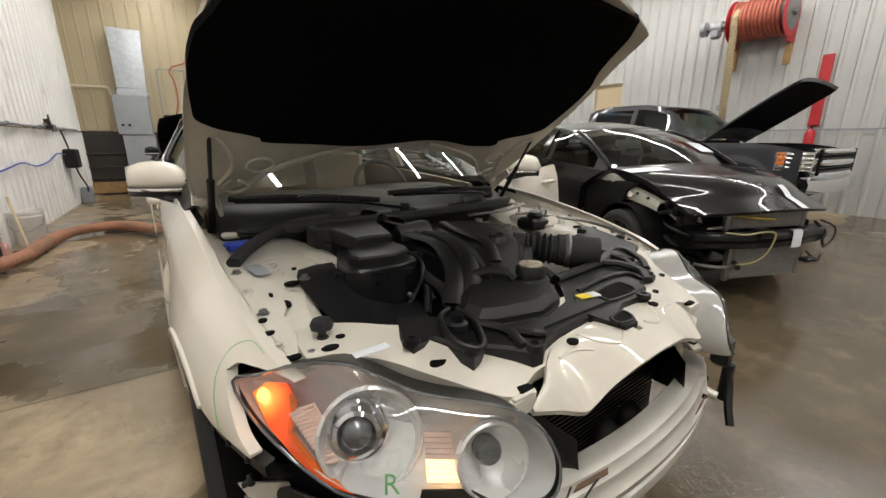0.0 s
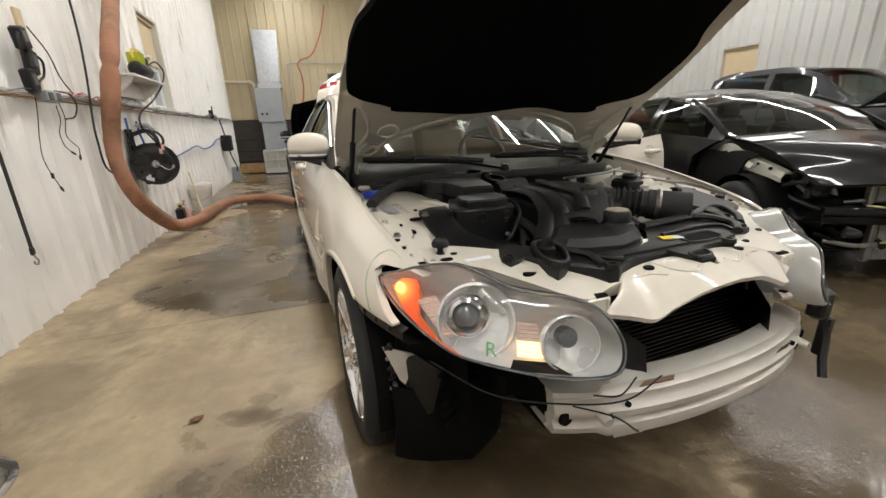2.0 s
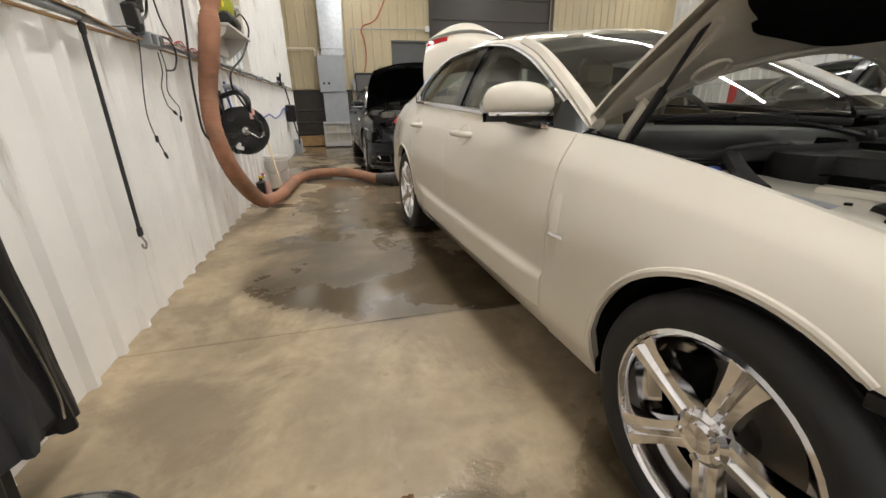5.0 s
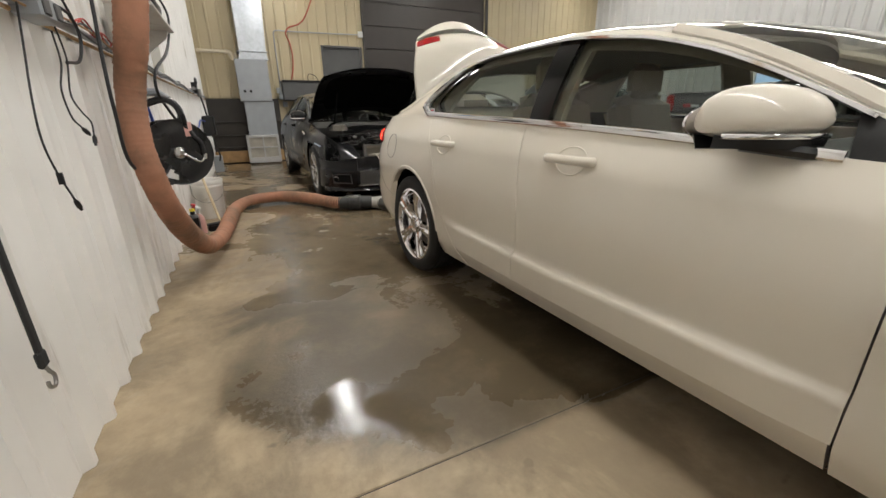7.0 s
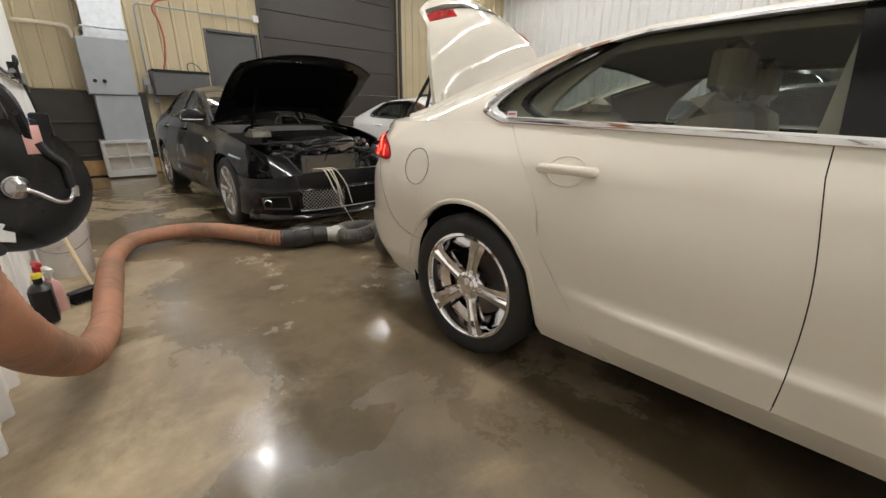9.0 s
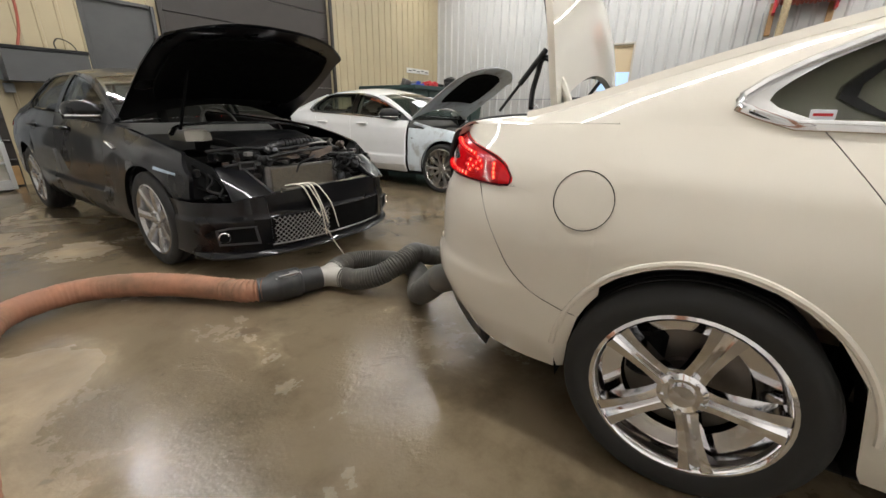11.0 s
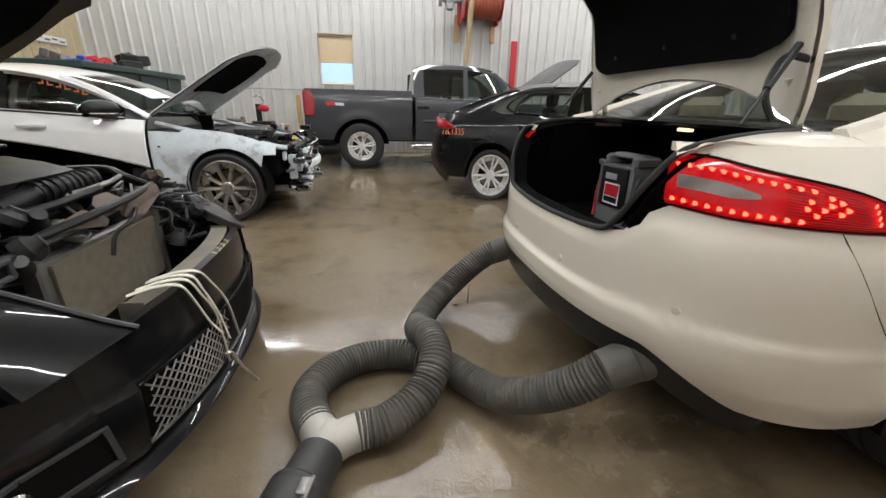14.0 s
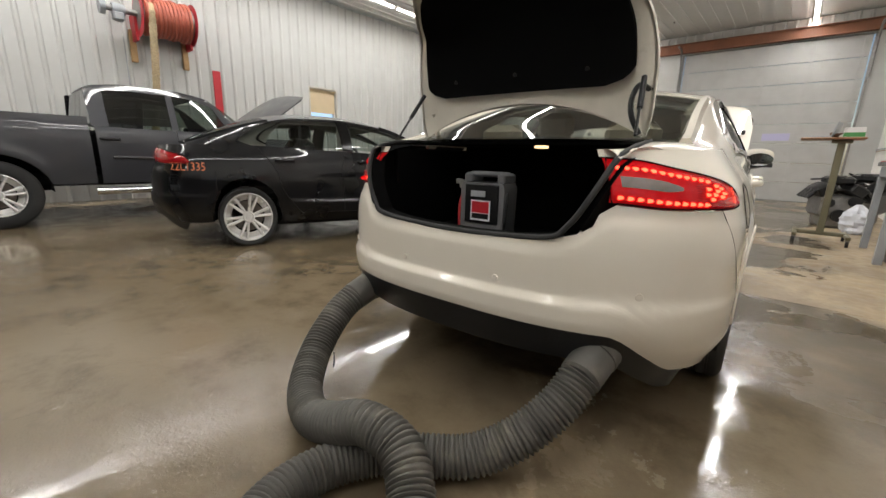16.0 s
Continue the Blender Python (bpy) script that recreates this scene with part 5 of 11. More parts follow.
for sx in (-1, 1):
    g = Geo()
    rows = []
    for i in range(40):
        u = -.40 + i * (.60 + .40) / 39
        v, z = fender_top(u)
        zi = bay_top(u)
        lip = [(v - .002, z - .010), (v - .012, z - .018), (v - .030, z - .021), (v - .040, zi + .002), (v - .075, zi), (v - .085, zi - .004)]
        inner = bay_inner(u)
        lip += [(v - .095, zi - .006), ((v - .12 + inner) / 2 + .03, zi - .006), ((v - .12 + inner) / 2, zi - .003), (inner + .03, zi - .002), (inner, zi - .02), (inner - .01, .58)]
        rows.append([(sx * a, u, b) for a, b in lip])
    g.grid(rows, flip=sx < 0)
    wing = XF.put(g, "inner_wing", M_WHITEIN, "cream painted inner wing with bolts, seams and holes")
    # bolted strip along the wing, its inner edge stepped
    g = Geo()
    edge = [(-.36, .705), (-.30, .69), (-.20, .692), (-.185, .676), (-.05, .676), (-.03, .70), (.11, .726), (.30, .735), (.42, .73)]
    xs = spline(edge)
    rows = []
    for i in range(33):
        u = -.36 + .78 * i / 32
        v = min(fender_top(u)[0] - .036, .79)
        zi = bay_top(u)
        rows.append([(sx * v, u, zi + .001), (sx * (v - .004), u, zi + .005), (sx * (xs(u) + .003), u, zi + .005), (sx * xs(u), u, zi - .004)])
    g.grid(rows, flip=sx < 0)
    XF.put(g, "wing_strip", M_WHITEIN, parent=wing)
    for u, v, big in ((-.316, .737, 1), (-.085, .745, 1), (-.19, .735, 0), (.05, .748, 0), (.20, .752, 1), (-.363, .683, 0)):
        g = Geo()
        c = Vector((sx * v, u, bay_top(u) + .004))
        g.lathe([(.015, 0), (.015, .15), (.0095, .2), (.0095, .9), (.007, 1), (.0001, 1)], c, c + Vector((0, 0, .011)), 12)
        XF.put(g, "bolt", M_WHITEIN if big else M_STEEL, parent=wing)
    for u, v, a, b in ((-.075, .634, .021, .016), (-.165, .674, .010, .022), (-.217, .743, .010, .010), (-.266, .741, .011, .009), (-.357, .718, .017, .012), (.02, .60, .007, .007), (-.12, .70, .005, .012)):
        g = Geo()
        zi = bay_top(u) + (.0065 if v > xs(u) else .001)
        ring = [(sx * (v + a * math.cos(k * .5236)), u + b * math.sin(k * .5236), zi - .004) for k in range(12)]
        g.slab(ring, (0, 0, .005))
        XF.put(g, "panel_hole", M_DARK, parent=wing)
    for k in range(5):
        g = Geo()
        u = .13 - .034 * k
        g.tube([(sx * (.655 - .004 * k), u, bay_top(u)), (sx * .632, u + .012, bay_top(u) + .001)], .003, 5)
        XF.put(g, "pressed_rib", M_WHITEIN, parent=wing)
    # raised tab beside the box
    g = Geo()
    g.slab([(sx * .545, .115, .852), (sx * .505, .125, .852), (sx * .465, -.03, .850), (sx * .500, -.05, .848)], (0, 0, .014), bev=.005)
    XF.put(g, "wing_tab", M_WHITEIN, parent=wing)
    # hinge of the bonnet with its post
    g = Geo()
    g.tube(crom([(sx * .70, .60, .88), (sx * .70, .585, .93), (sx * .712, .54, .985), (sx * .73, .47, 1.05)], 6), .020, 8, flat=.45)
    g.box((sx * .69, .50, .888), (.08, .20, .022), bev=.008)
    XF.put(g, "bonnet_hinge", M_WHITEIN)
    if sx < 0:
        g = Geo()
        g.box((0, 0, 0), (.042, .085, .002), pose(-.695, .036, .8605, 5, 0, 9), bev=.0006)
        XF.put(g, "data_plate", M_GREYBOX, parent=wing)
        continue
    # suspension tower with three studs
    g = Geo()
    g.lathe([(.14, 0), (.135, .6), (.12, .9), (.10, 1.0), (.05, 1.0), (.045, .85), (.0001, .85)], (sx * .565, .12, .70), (sx * .565, .12, .875), 28)
    XF.put(g, "suspension_tower", M_WHITEIN, parent=wing)
    for a in (.4, 2.5, 4.6):
        g = Geo()
        g.lathe([(.013, 0), (.013, .4), (.006, .45), (.006, 1), (.0001, 1)], (sx * .565 + .075 * math.cos(a), .12 + .075 * math.sin(a), .87), (sx * .565 + .075 * math.cos(a), .12 + .075 * math.sin(a), .91), 8)
        XF.put(g, "tower_stud", M_STEEL, parent=wing)
    g = Geo()
    g.lathe([(.03, 0), (.026, .8), (.0001, 1)], (sx * .565, .12, .86), (sx * .565, .12, .90), 14)
    XF.put(g, "tower_cap", M_STEEL, parent=wing)
# bay floor and bulkhead, near black to paint in the unlit depth
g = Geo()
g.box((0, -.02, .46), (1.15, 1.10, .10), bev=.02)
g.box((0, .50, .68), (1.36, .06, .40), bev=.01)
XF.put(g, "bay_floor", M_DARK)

# cowl, wiper arms
g = Geo()
rows = []
for i in range(25):
    q = -1 + i / 12
    v = .735 * q
    du = .26 * (1 - q * q)
    rows.append([(v, .44 - du * .55, .835), (v, .43 - du * .58, .868), (v, .44 - du * .6, .905), (v, .47 - du * .65, .918), (v, .505 - du * .74, .902), (v, .53 - du * .85, .905), (v, .57 - du, .93), (v, .66 - du * 1.06, .965)])
g.grid(rows)
g.skirt((0, 0, -.02))
cowl = XF.put(g, "cowl_panel", M_PLASTIC2, "dusty black plastic cowl under the windscreen")
g = Geo()
g.tube(crom([(-.72, .46, .885), (-.60, .36, .905), (-.4, .275, .918), (0, .225, .925), (.4, .275, .918), (.62, .37, .905), (.74, .48, .885)], 8), .015, 8, flat=1.3)
XF.put(g, "bay_seal", M_RUBBER, parent=cowl)
for j in range(9):
    g = Geo()
    x = -.52 + j * .13
    g.box((0, 0, 0), (.105, .055, .008), pose(x, .375 + .25 * (x / .735) ** 2, .926, 14), bev=.002)
    XF.put(g, "cowl_grille", M_PLASTIC, parent=cowl)
for x0, x1, dx in ((-.30, -.12, .03), (.02, .20, -.03), (.30, .46, .03)):
    # strengthening webs on the cowl
    g = Geo()
    g.slab([(x0, .29 + .25 * (x0 / .735) ** 2, .918), (x1, .29 + .25 * (x1 / .735) ** 2, .918), (x1 + dx, .345 + .25 * (x1 / .735) ** 2, .932), (x0 + dx, .345 + .25 * (x0 / .735) ** 2, .932)], (0, -.004, .010), bev=.003)
    XF.put(g, "cowl_web", M_PLASTIC2, parent=cowl)
g = Geo()
g.lathe([(.085, 0), (.085, .5), (.078, .6), (.078, 1), (.0001, 1)], (-.60, .42, .885), (-.60, .42, .903), 24)
XF.put(g, "cowl_cap", M_PLASTIC, parent=cowl)
for pts in (((-.05, .30, .945), (-.30, .33, .985), (-.66, .50, .995)), ((.52, .40, .945), (.30, .29, .985), (-.10, .30, 1.0))):
    g = Geo()
    g.tube(crom(pts, 8), .011, 8, flat=.7)
    g.lathe([(.02, 0), (.024, .5), (.016, 1)], (pts[0][0], pts[0][1], .93), (pts[0][0], pts[0][1], .965), 12, True)
    arm = XF.put(g, "wiper_arm", M_PLASTIC)
    g = Geo()
    a, b = Vector(pts[1]), Vector(pts[2])
    d = (b - a)
    g.tube([a + d * (-.35 + 1.4 * k / 10) + Vector((0, .012, .008 + .01 * math.sin(k / 10 * 3.14))) for k in range(11)], .008, 6, flat=1.6)
    XF.put(g, "wiper_blade", M_PLASTIC, parent=arm)
    g = Geo()
    g.box((0, 0, 0), (.16, .03, .026), Matrix.Translation(a + d * .25 + Vector((0, 0, .012))) @ d.to_track_quat("X", "Z").to_matrix().to_4x4(), bev=.008)
    XF.put(g, "wiper_clip", M_PLASTIC, parent=arm)

# battery box and fuse box on the right, intake and air box on the left, engine covers
def block(name, outline, z0, z1, mat, bev=.012, lean=0.0, parent=None, label=""):
    """A moulded block over an outline of (x, y), with a rounded top edge."""
    g = Geo()
    o = [Vector((x, y, z0)) for x, y in outline]
    c = sum(o, Vector()) / len(o)
    g.slab(o, (0, 0, z1 - z0), bev=bev)
    if lean:
        g.v = [(x, y, z + (lean * (y - c.y) if z > z0 + .01 else 0)) for x, y, z in g.v]
    return XF.put(g, name, mat, label, parent, 35)


def rounded(x0, x1, y0, y1, r=.03, n=4):
    out = []
    for cx, cy, a0 in ((x1 - r, y1 - r, 0), (x0 + r, y1 - r, 1.5708), (x0 + r, y0 + r, 3.1416), (x1 - r, y0 + r, 4.7124)):
        out += [(cx + r * math.cos(a0 + 1.5708 * k / n), cy + r * math.sin(a0 + 1.5708 * k / n)) for k in range(n + 1)]
    return out


def bar(pts, r, name, mat, parent, flat=1.0, n=8, label=""):
    """A moulded rib or pipe through a few points."""
    g = Geo()
    g.tube(crom(pts, 8), r, n, flat=flat)
    return XF.put(g, name, mat, label, parent)


bb = block("battery_box", [(-.515, -.10), (-.51, -.15), (-.475, -.178), (-.36, -.19), (-.29, -.165), (-.28, -.14), (-.285, .05), (-.30, .07), (-.44, .07), (-.455, .05)], .60, .872, M_PLASTIC, .006, label="black plastic box beside the inner wing")
g = Geo()
# sloping flange: from its bolt on the wing down and forward round the box's foot
top = [(-.60, -.02, .856), (-.625, -.10, .850), (-.612, -.20, .815), (-.585, -.30, .786), (-.53, -.345, .772), (-.44, -.36, .762), (-.35, -.32, .755)]
inn = [(-.505, -.04, .868), (-.515, -.10, .862), (-.512, -.15, .835), (-.48, -.18, .80), (-.42, -.19, .77), (-.36, -.19, .75), (-.30, -.17, .75)]
ta, ti = crom(top, 4), crom(inn, 4)
g.grid([[a for a in ti], [a.lerp(b, .5) + Vector((0, 0, .004)) for a, b in zip(ti, ta)], ta, [a + Vector((.02, .02, -.03)) for a in ta], [a + Vector((.06, .06, -.16)) for a in ta]])
XF.put(g, "box_flange", M_PLASTIC, parent=bb)
block("box_lid", [(-.475, -.10), (-.465, -.14), (-.36, -.16), (-.30, -.135), (-.285, -.10), (-.29, -.01), (-.31, .0), (-.39, -.005), (-.455, -.03)], .868, .897, M_PLASTIC2, .006, .0, bb)
fb = block("fuse_box", [(-.49, .235), (-.475, .17), (-.435, .155), (-.425, .10), (-.415, -.015), (-.36, -.01), (-.30, -.03), (-.285, .0), (-.235, .20), (-.235, .30), (-.26, .325), (-.44, .31), (-.48, .27)], .74, .923, M_PLASTIC2, .008, label="black plastic fuse box, wet on top")
block("fuse_box_wall", [(-.488, .23), (-.47, .17), (-.435, .155), (-.44, .06), (-.43, .05), (-.395, .05), (-.395, .20), (-.40, .27)], .70, .88, M_DARK, .006, parent=fb)
for p in ((-.43, -.183, .845), (-.335, -.183, .845), (-.512, -.125, .85)):
    g = Geo()
    g.box(p, (.036, .016, .030), bev=.005)
    g.cyl((p[0], p[1] - .006, p[2] - .02), (p[0], p[1] - .006, p[2] - .032), .005, n=8)
    XF.put(g, "box_clip", M_PLASTIC, parent=bb)
bar([(-.285, -.10, .875), (-.275, -.15, .865), (-.283, -.19, .84), (-.305, -.195, .79), (-.34, -.20, .75)], .007, "box_edge", M_PLASTIC, bb)
g = Geo()
g.lathe([(.0001, 0), (.009, 0), (.009, .6), (.005, 1), (.0001, 1)], (-.335, -.195, .775), (-.335, -.207, .777), 10)
XF.put(g, "box_screw", M_STEEL, parent=bb)
g = Geo()
g.lathe([(.016, 0), (.016, .3), (.009, .35), (.009, 1), (.0001, 1)], (-.604, -.095, .852), (-.604, -.095, .864), 12)
XF.put(g, "box_bolt", M_STEEL, parent=bb)
bar([(-.745, .10, .872), (-.70, .17, .886), (-.61, .27, .904), (-.50, .36, .915), (-.36, .35, .925)], .022, "bay_seal", M_RUBBER, None, .8, label="black rubber bonnet seal")
g = Geo()
g.lathe([(.0001, 0), (.026, .02), (.028, .3), (.022, .34), (.022, .42), (.028, .46), (.028, .9), (.020, 1), (.0001, 1)], (-.225, .33, .925), (-.155, .13, .905), 18)
XF.put(g, "coolant_hose", material("wet_black_rubber", (.006, .006, .006), .10, coat=.6, var=.2), "glossy wet black hose joint")
bar([(-.155, .13, .905), (-.14, .07, .88), (-.17, .0, .83), (-.21, -.04, .76)], .017, "coolant_hose", M_RUBBER, None)
g = Geo()
g.lathe([(.030, 0), (.034, .2), (.034, .6), (.03, .7), (.012, .75), (.0001, .75)], (-.705, .27, .868), (-.705, .27, .905), 8)
for k in (-1, 1):
    g.box((-.705 + k * .027, .27, .890), (.026, .03, .014), bev=.004)
XF.put(g, "washer_cap", M_BLUE, "blue filler cap")
g = Geo()
g.lathe([(.0001, 1), (.02, .95), (.026, .7), (.024, .5), (.009, .45), (.009, .1), (.016, 0), (.0001, 0)], (-.644, -.325, .787), (-.644, -.325, .833), 16)
XF.put(g, "bump_stop", M_RUBBER)

# engine cover: a broad hump that falls away in two arms towards the radiator
cv = lambda x, y: .892 - .9 * max(0, -.20 - y) ** 1.4 - .10 * max(0, abs(x - .06) - .16) ** 1.2 - .12 * max(0, y - .10) ** 1.2
cover_l, cover_r = spline([(-.34, -.20), (-.26, -.20), (-.15, -.21), (.0, -.215), (.10, -.19), (.19, -.12)]), spline([(-.34, .04), (-.26, .12), (-.15, .235), (.05, .31), (.12, .30), (.19, .24)])
g = Geo()
rows = []
for i in range(28):
    y = -.34 + .53 * i / 27
    row = []
    for j in range(25):
        q = j / 24
        x = cover_l(y) + (cover_r(y) - cover_l(y)) * q
        step = .020 * min(1, max(0, (min(q, 1 - q) - .13) / .05)) - .016 * max(0, 1 - abs(q - .28) / .05) - .014 * max(0, 1 - abs(q - .80) / .05)
        row.append((x, y, cv(x, y) - .024 + step))
    rows.append(row)
g.grid(rows)
g.skirt((0, 0, -.16))
ec = XF.put(g, "engine_cover", M_PLASTIC2, "dusty black moulded engine cover", smooth=35)
for pts, r in ((((-.17, .08, .885), (-.165, -.10, .885), (-.22, -.26, .85), (-.30, -.36, .79)), .014), (((-.12, .04, .893), (-.115, -.12, .893), (-.17, -.27, .86), (-.25, -.38, .79)), .013), (((.02, .12, .90), (-.02, -.04, .90), (-.04, -.20, .895), (-.09, -.30, .86)), .010)):
    bar(pts, r * 2.1, "engine_cover_rib", M_PLASTIC2, ec, .3)
g = Geo()
g.lathe([(.0001, 0), (.045, 0), (.052, .2), (.052, .8), (.046, .95), (.0001, 1)], (-.19, .12, .862), (-.06, .10, .875), 20)
XF.put(g, "manifold_end", material("grey_cast_plastic", (.055, .055, .055), .5, var=.15), "grey manifold end", ec)
g = Geo()
g.lathe([(.036, 0), (.032, .5), (.027, .7), (.027, 1), (.020, 1), (.018, .7), (.0001, .7)], (.016, -.19, .885), (.016, -.19, .912), 20)
XF.put(g, "oil_cap", M_PLASTIC2, parent=ec)
for x, y in ((.19, .10), (-.12, .16), (.20, -.06)):
    g = Geo()
    g.lathe([(.018, 0), (.016, .8), (.006, 1), (.0001, 1)], (x, y, cv(x, y) - .01), (x, y, cv(x, y) + .010), 10)
    XF.put(g, "cover_bolt", M_STEEL, parent=ec)
for pts, r in ((((-.25, -.05, .80), (-.24, -.14, .77), (-.30, -.24, .72)), .012), (((-.27, .02, .82), (-.235, -.08, .80), (-.25, -.20, .74)), .008), (((-.24, -.12, .80), (-.22, -.22, .76), (-.27, -.30, .70), (-.33, -.33, .66)), .020), (((.20, -.20, .80), (.12, -.30, .80), (.10, -.38, .78)), .016)):
    bar(pts, r, "engine_hose", M_RUBBER, ec)
for p in ((-.245, -.03, .83), (-.255, -.10, .80), (-.235, -.08, .85)):
    g = Geo()
    g.box(p, (.035, .03, .028), pose(0, 0, 0), bev=.006)
    XF.put(g, "connector", M_PLASTIC, parent=ec)

ha, hb = Vector((.13, -.155, .845)), Vector((.335, -.375, .832))
g = Geo()
g.tube([ha.lerp(hb, k / 60) for k in range(61)], lambda s: .050 + (.009 * math.sin(s / .022 * 6.283) if .05 < s < .14 else 0) + (.006 if s > .16 else 0), 20)
XF.put(g, "intake_hose", M_RUBBER, "black ribbed rubber intake hose")
g = Geo()
d = (hb - ha).normalized()
g.lathe([(.058, 0), (.062, .5), (.058, 1)], ha + d * .185, ha + d * .203, 22, True)
XF.put(g, "hose_clamp", M_STEEL)
g = Geo()
lid_o = [(.352, -.285, .842), (.60, -.135, .852), (.625, -.15, .850), (.668, -.33, .806), (.655, -.355, .80), (.49, -.415, .80), (.46, -.41, .802)]
g.slab([(x, y, z - .012) for x, y, z in lid_o], (0, 0, .016), bev=.004)
ab = XF.put(g, "air_box", M_PLASTIC2, "black air filter box with a flat lid")
g = Geo()
g.slab([(.34, -.33, .66), (.60, -.16, .66), (.645, -.35, .66), (.47, -.44, .66)], (0, 0, .145), bev=.004)
XF.put(g, "air_box_body", M_PLASTIC, parent=ab)
for p in ((.41, -.245, .852), (.50, -.19, .856), (.66, -.27, .822)):
    g = Geo()
    g.box(p, (.03, .03, .03), bev=.006)
    XF.put(g, "air_box_clip", M_PLASTIC, parent=ab)
g = Geo()
g.box((.44, .02, .865), (.11, .10, .05), bev=.012)
g.lathe([(.03, 0), (.036, .3), (.036, .6), (.024, 1), (.0001, 1)], (.44, .01, .888), (.44, .01, .915), 12)
XF.put(g, "brake_fluid_tank", M_PLASTIC)
for pts in ([(.30, .30, .87), (.45, .24, .885), (.55, .24, .892), (.66, .28, .90)], [(.52, .10, .875), (.62, .02, .87), (.70, -.10, .855), (.715, -.26, .83)], [(.48, .16, .88), (.60, .12, .886), (.72, .16, .885)]):
    bar(pts, .007, "brake_pipe", M_STEEL, None, n=6)

tank_o = [(-.335, -.44), (-.325, -.49), (-.28, -.515), (-.16, -.545), (-.06, -.515), (.0, -.455), (.025, -.40), (-.02, -.33), (-.085, -.25), (-.17, -.27), (-.26, -.345)]
ct = block("coolant_tank", tank_o, .70, .826, M_PLASTIC2, .022, label="black coolant tank with a grey screw cap")
g = Geo()
g.tube(crom([(x, y, .785) for x, y in tank_o], 3, True) + [Vector((*tank_o[0], .785))], .009, 6)
XF.put(g, "tank_seam", M_PLASTIC, parent=ct)
g = Geo()
g.tube(crom([(x, y, .765) for x, y in tank_o[1:6]], 5), .006, 6)
XF.put(g, "tank_pipe", material("wet_black_pipe", (.008, .008, .008), .15, coat=.5, var=.1), parent=ct)
bar([(-.20, -.30, .83), (-.15, -.33, .848), (-.11, -.37, .845), (-.10, -.39, .83)], .016, "tank_neck", M_PLASTIC2, ct)
g = Geo()
g.lathe([(.056, 0), (.052, .14), (.043, .2), (.043, .85), (.038, 1), (.0001, 1)], (-.045, -.40, .824), (-.045, -.40, .868), 28)
cap = XF.put(g, "tank_cap", M_PLASTIC, parent=ct)
g = Geo()
g.lathe([(.034, 0), (.034, 1), (.03, 1.2), (.0001, 1.2)], (-.045, -.40, .867), (-.045, -.40, .871), 24)
XF.put(g, "cap_label", material("pale_grey_cap_print", (.34, .30, .22), .6, var=.45, scale=60), parent=cap)

# slam panel, its grille lip, and the black radiator shroud on it
sl_f = spline([(0, -.665), (.2, -.665), (.30, -.66), (.36, -.675), (.40, -.685), (.45, -.632), (.50, -.563), (.56, -.475), (.62, -.425), (.70, -.385)])
sl_r = spline([(0, -.50), (.2, -.50), (.4, -.43), (.5, -.365), (.55, -.315), (.62, -.27), (.70, -.25)])
sl_zf = spline([(0, .758), (.30, .750), (.36, .742), (.40, .738), (.50, .757), (.60, .777), (.70, .783)])


def slam_z(a, t):
    return .792 + (sl_zf(a) - .792) * t ** 1.4


g = Geo()
rows = []
for k in range(9):
    row = []
    for i in range(71):
        v = -.70 + 1.40 * i / 70
        a = abs(v)
        row.append((v, sl_r(a) + (sl_f(a) - sl_r(a)) * k / 8, slam_z(a, k / 8)))
    rows.append(row)
g.grid(rows)
g.skirt((0, .012, -.038))
slam = XF.put(g, "slam_panel", M_WHITEIN, "cream painted steel front cross panel")
for v, u, a, b in ((-.475, -.535, .020, .013), (-.30, -.60, .016, .012), (-.645, -.375, .020, .013), (.475, -.535, .018, .012), (.30, -.60, .014, .012), (-.61, -.345, .011, .010), (.56, -.42, .012, .010)):
    t = (u - sl_r(abs(v))) / (sl_f(abs(v)) - sl_r(abs(v)))
    g = Geo()
    g.slab([(v + a * math.cos(k * .5236), u + b * math.sin(k * .5236), slam_z(abs(v), t) - .004) for k in range(12)], (0, 0, .0055))
    XF.put(g, "panel_hole", M_DARK, parent=slam)
# arched grille plate over the middle: necked at its sides, its corners turned down
pl_r = spline([(0, -.628), (.12, -.622), (.21, -.631), (.28, -.662), (.31, -.684), (.345, -.692), (.362, -.699)])
pl_f = spline([(0, -.776), (.10, -.770), (.19, -.760), (.26, -.758), (.31, -.726), (.362, -.706)])
pl_zr = spline([(0, .778), (.12, .776), (.21, .772), (.28, .760), (.31, .737), (.345, .713), (.362, .703)])
pl_zf = spline([(0, .752), (.10, .740), (.19, .711), (.26, .688), (.31, .692), (.362, .700)])


def plate_at(v, t):
    a = abs(v)
    return (v, pl_r(a) + (pl_f(a) - pl_r(a)) * t, pl_zr(a) + (pl_zf(a) - pl_zr(a)) * t ** 1.5 + .010 * math.sin(math.pi * t) * max(0, 1 - (a / .34) ** 2))


vs = [-.362 + .724 * i / 72 for i in range(73)]
g = Geo()
cells = [[plate_at(v, k / 10) for v in vs] for k in range(11)]
faces, n = [], len(vs)
for k in range(10):
    for i in range(n - 1):
        if 2 <= k <= 5 and abs((vs[i] + vs[i + 1]) / 2) < .024 - .004 * (k - 2):
            continue
        faces.append((k * n + i, k * n + i + 1, (k + 1) * n + i + 1, (k + 1) * n + i))
g.add([p for r in cells for p in r], faces)
g.skirt((0, .006, -.013))
plate = XF.put(g, "grille_plate", M_WHITE, "cream painted grille plate with a latch opening", slam)
g = Geo()
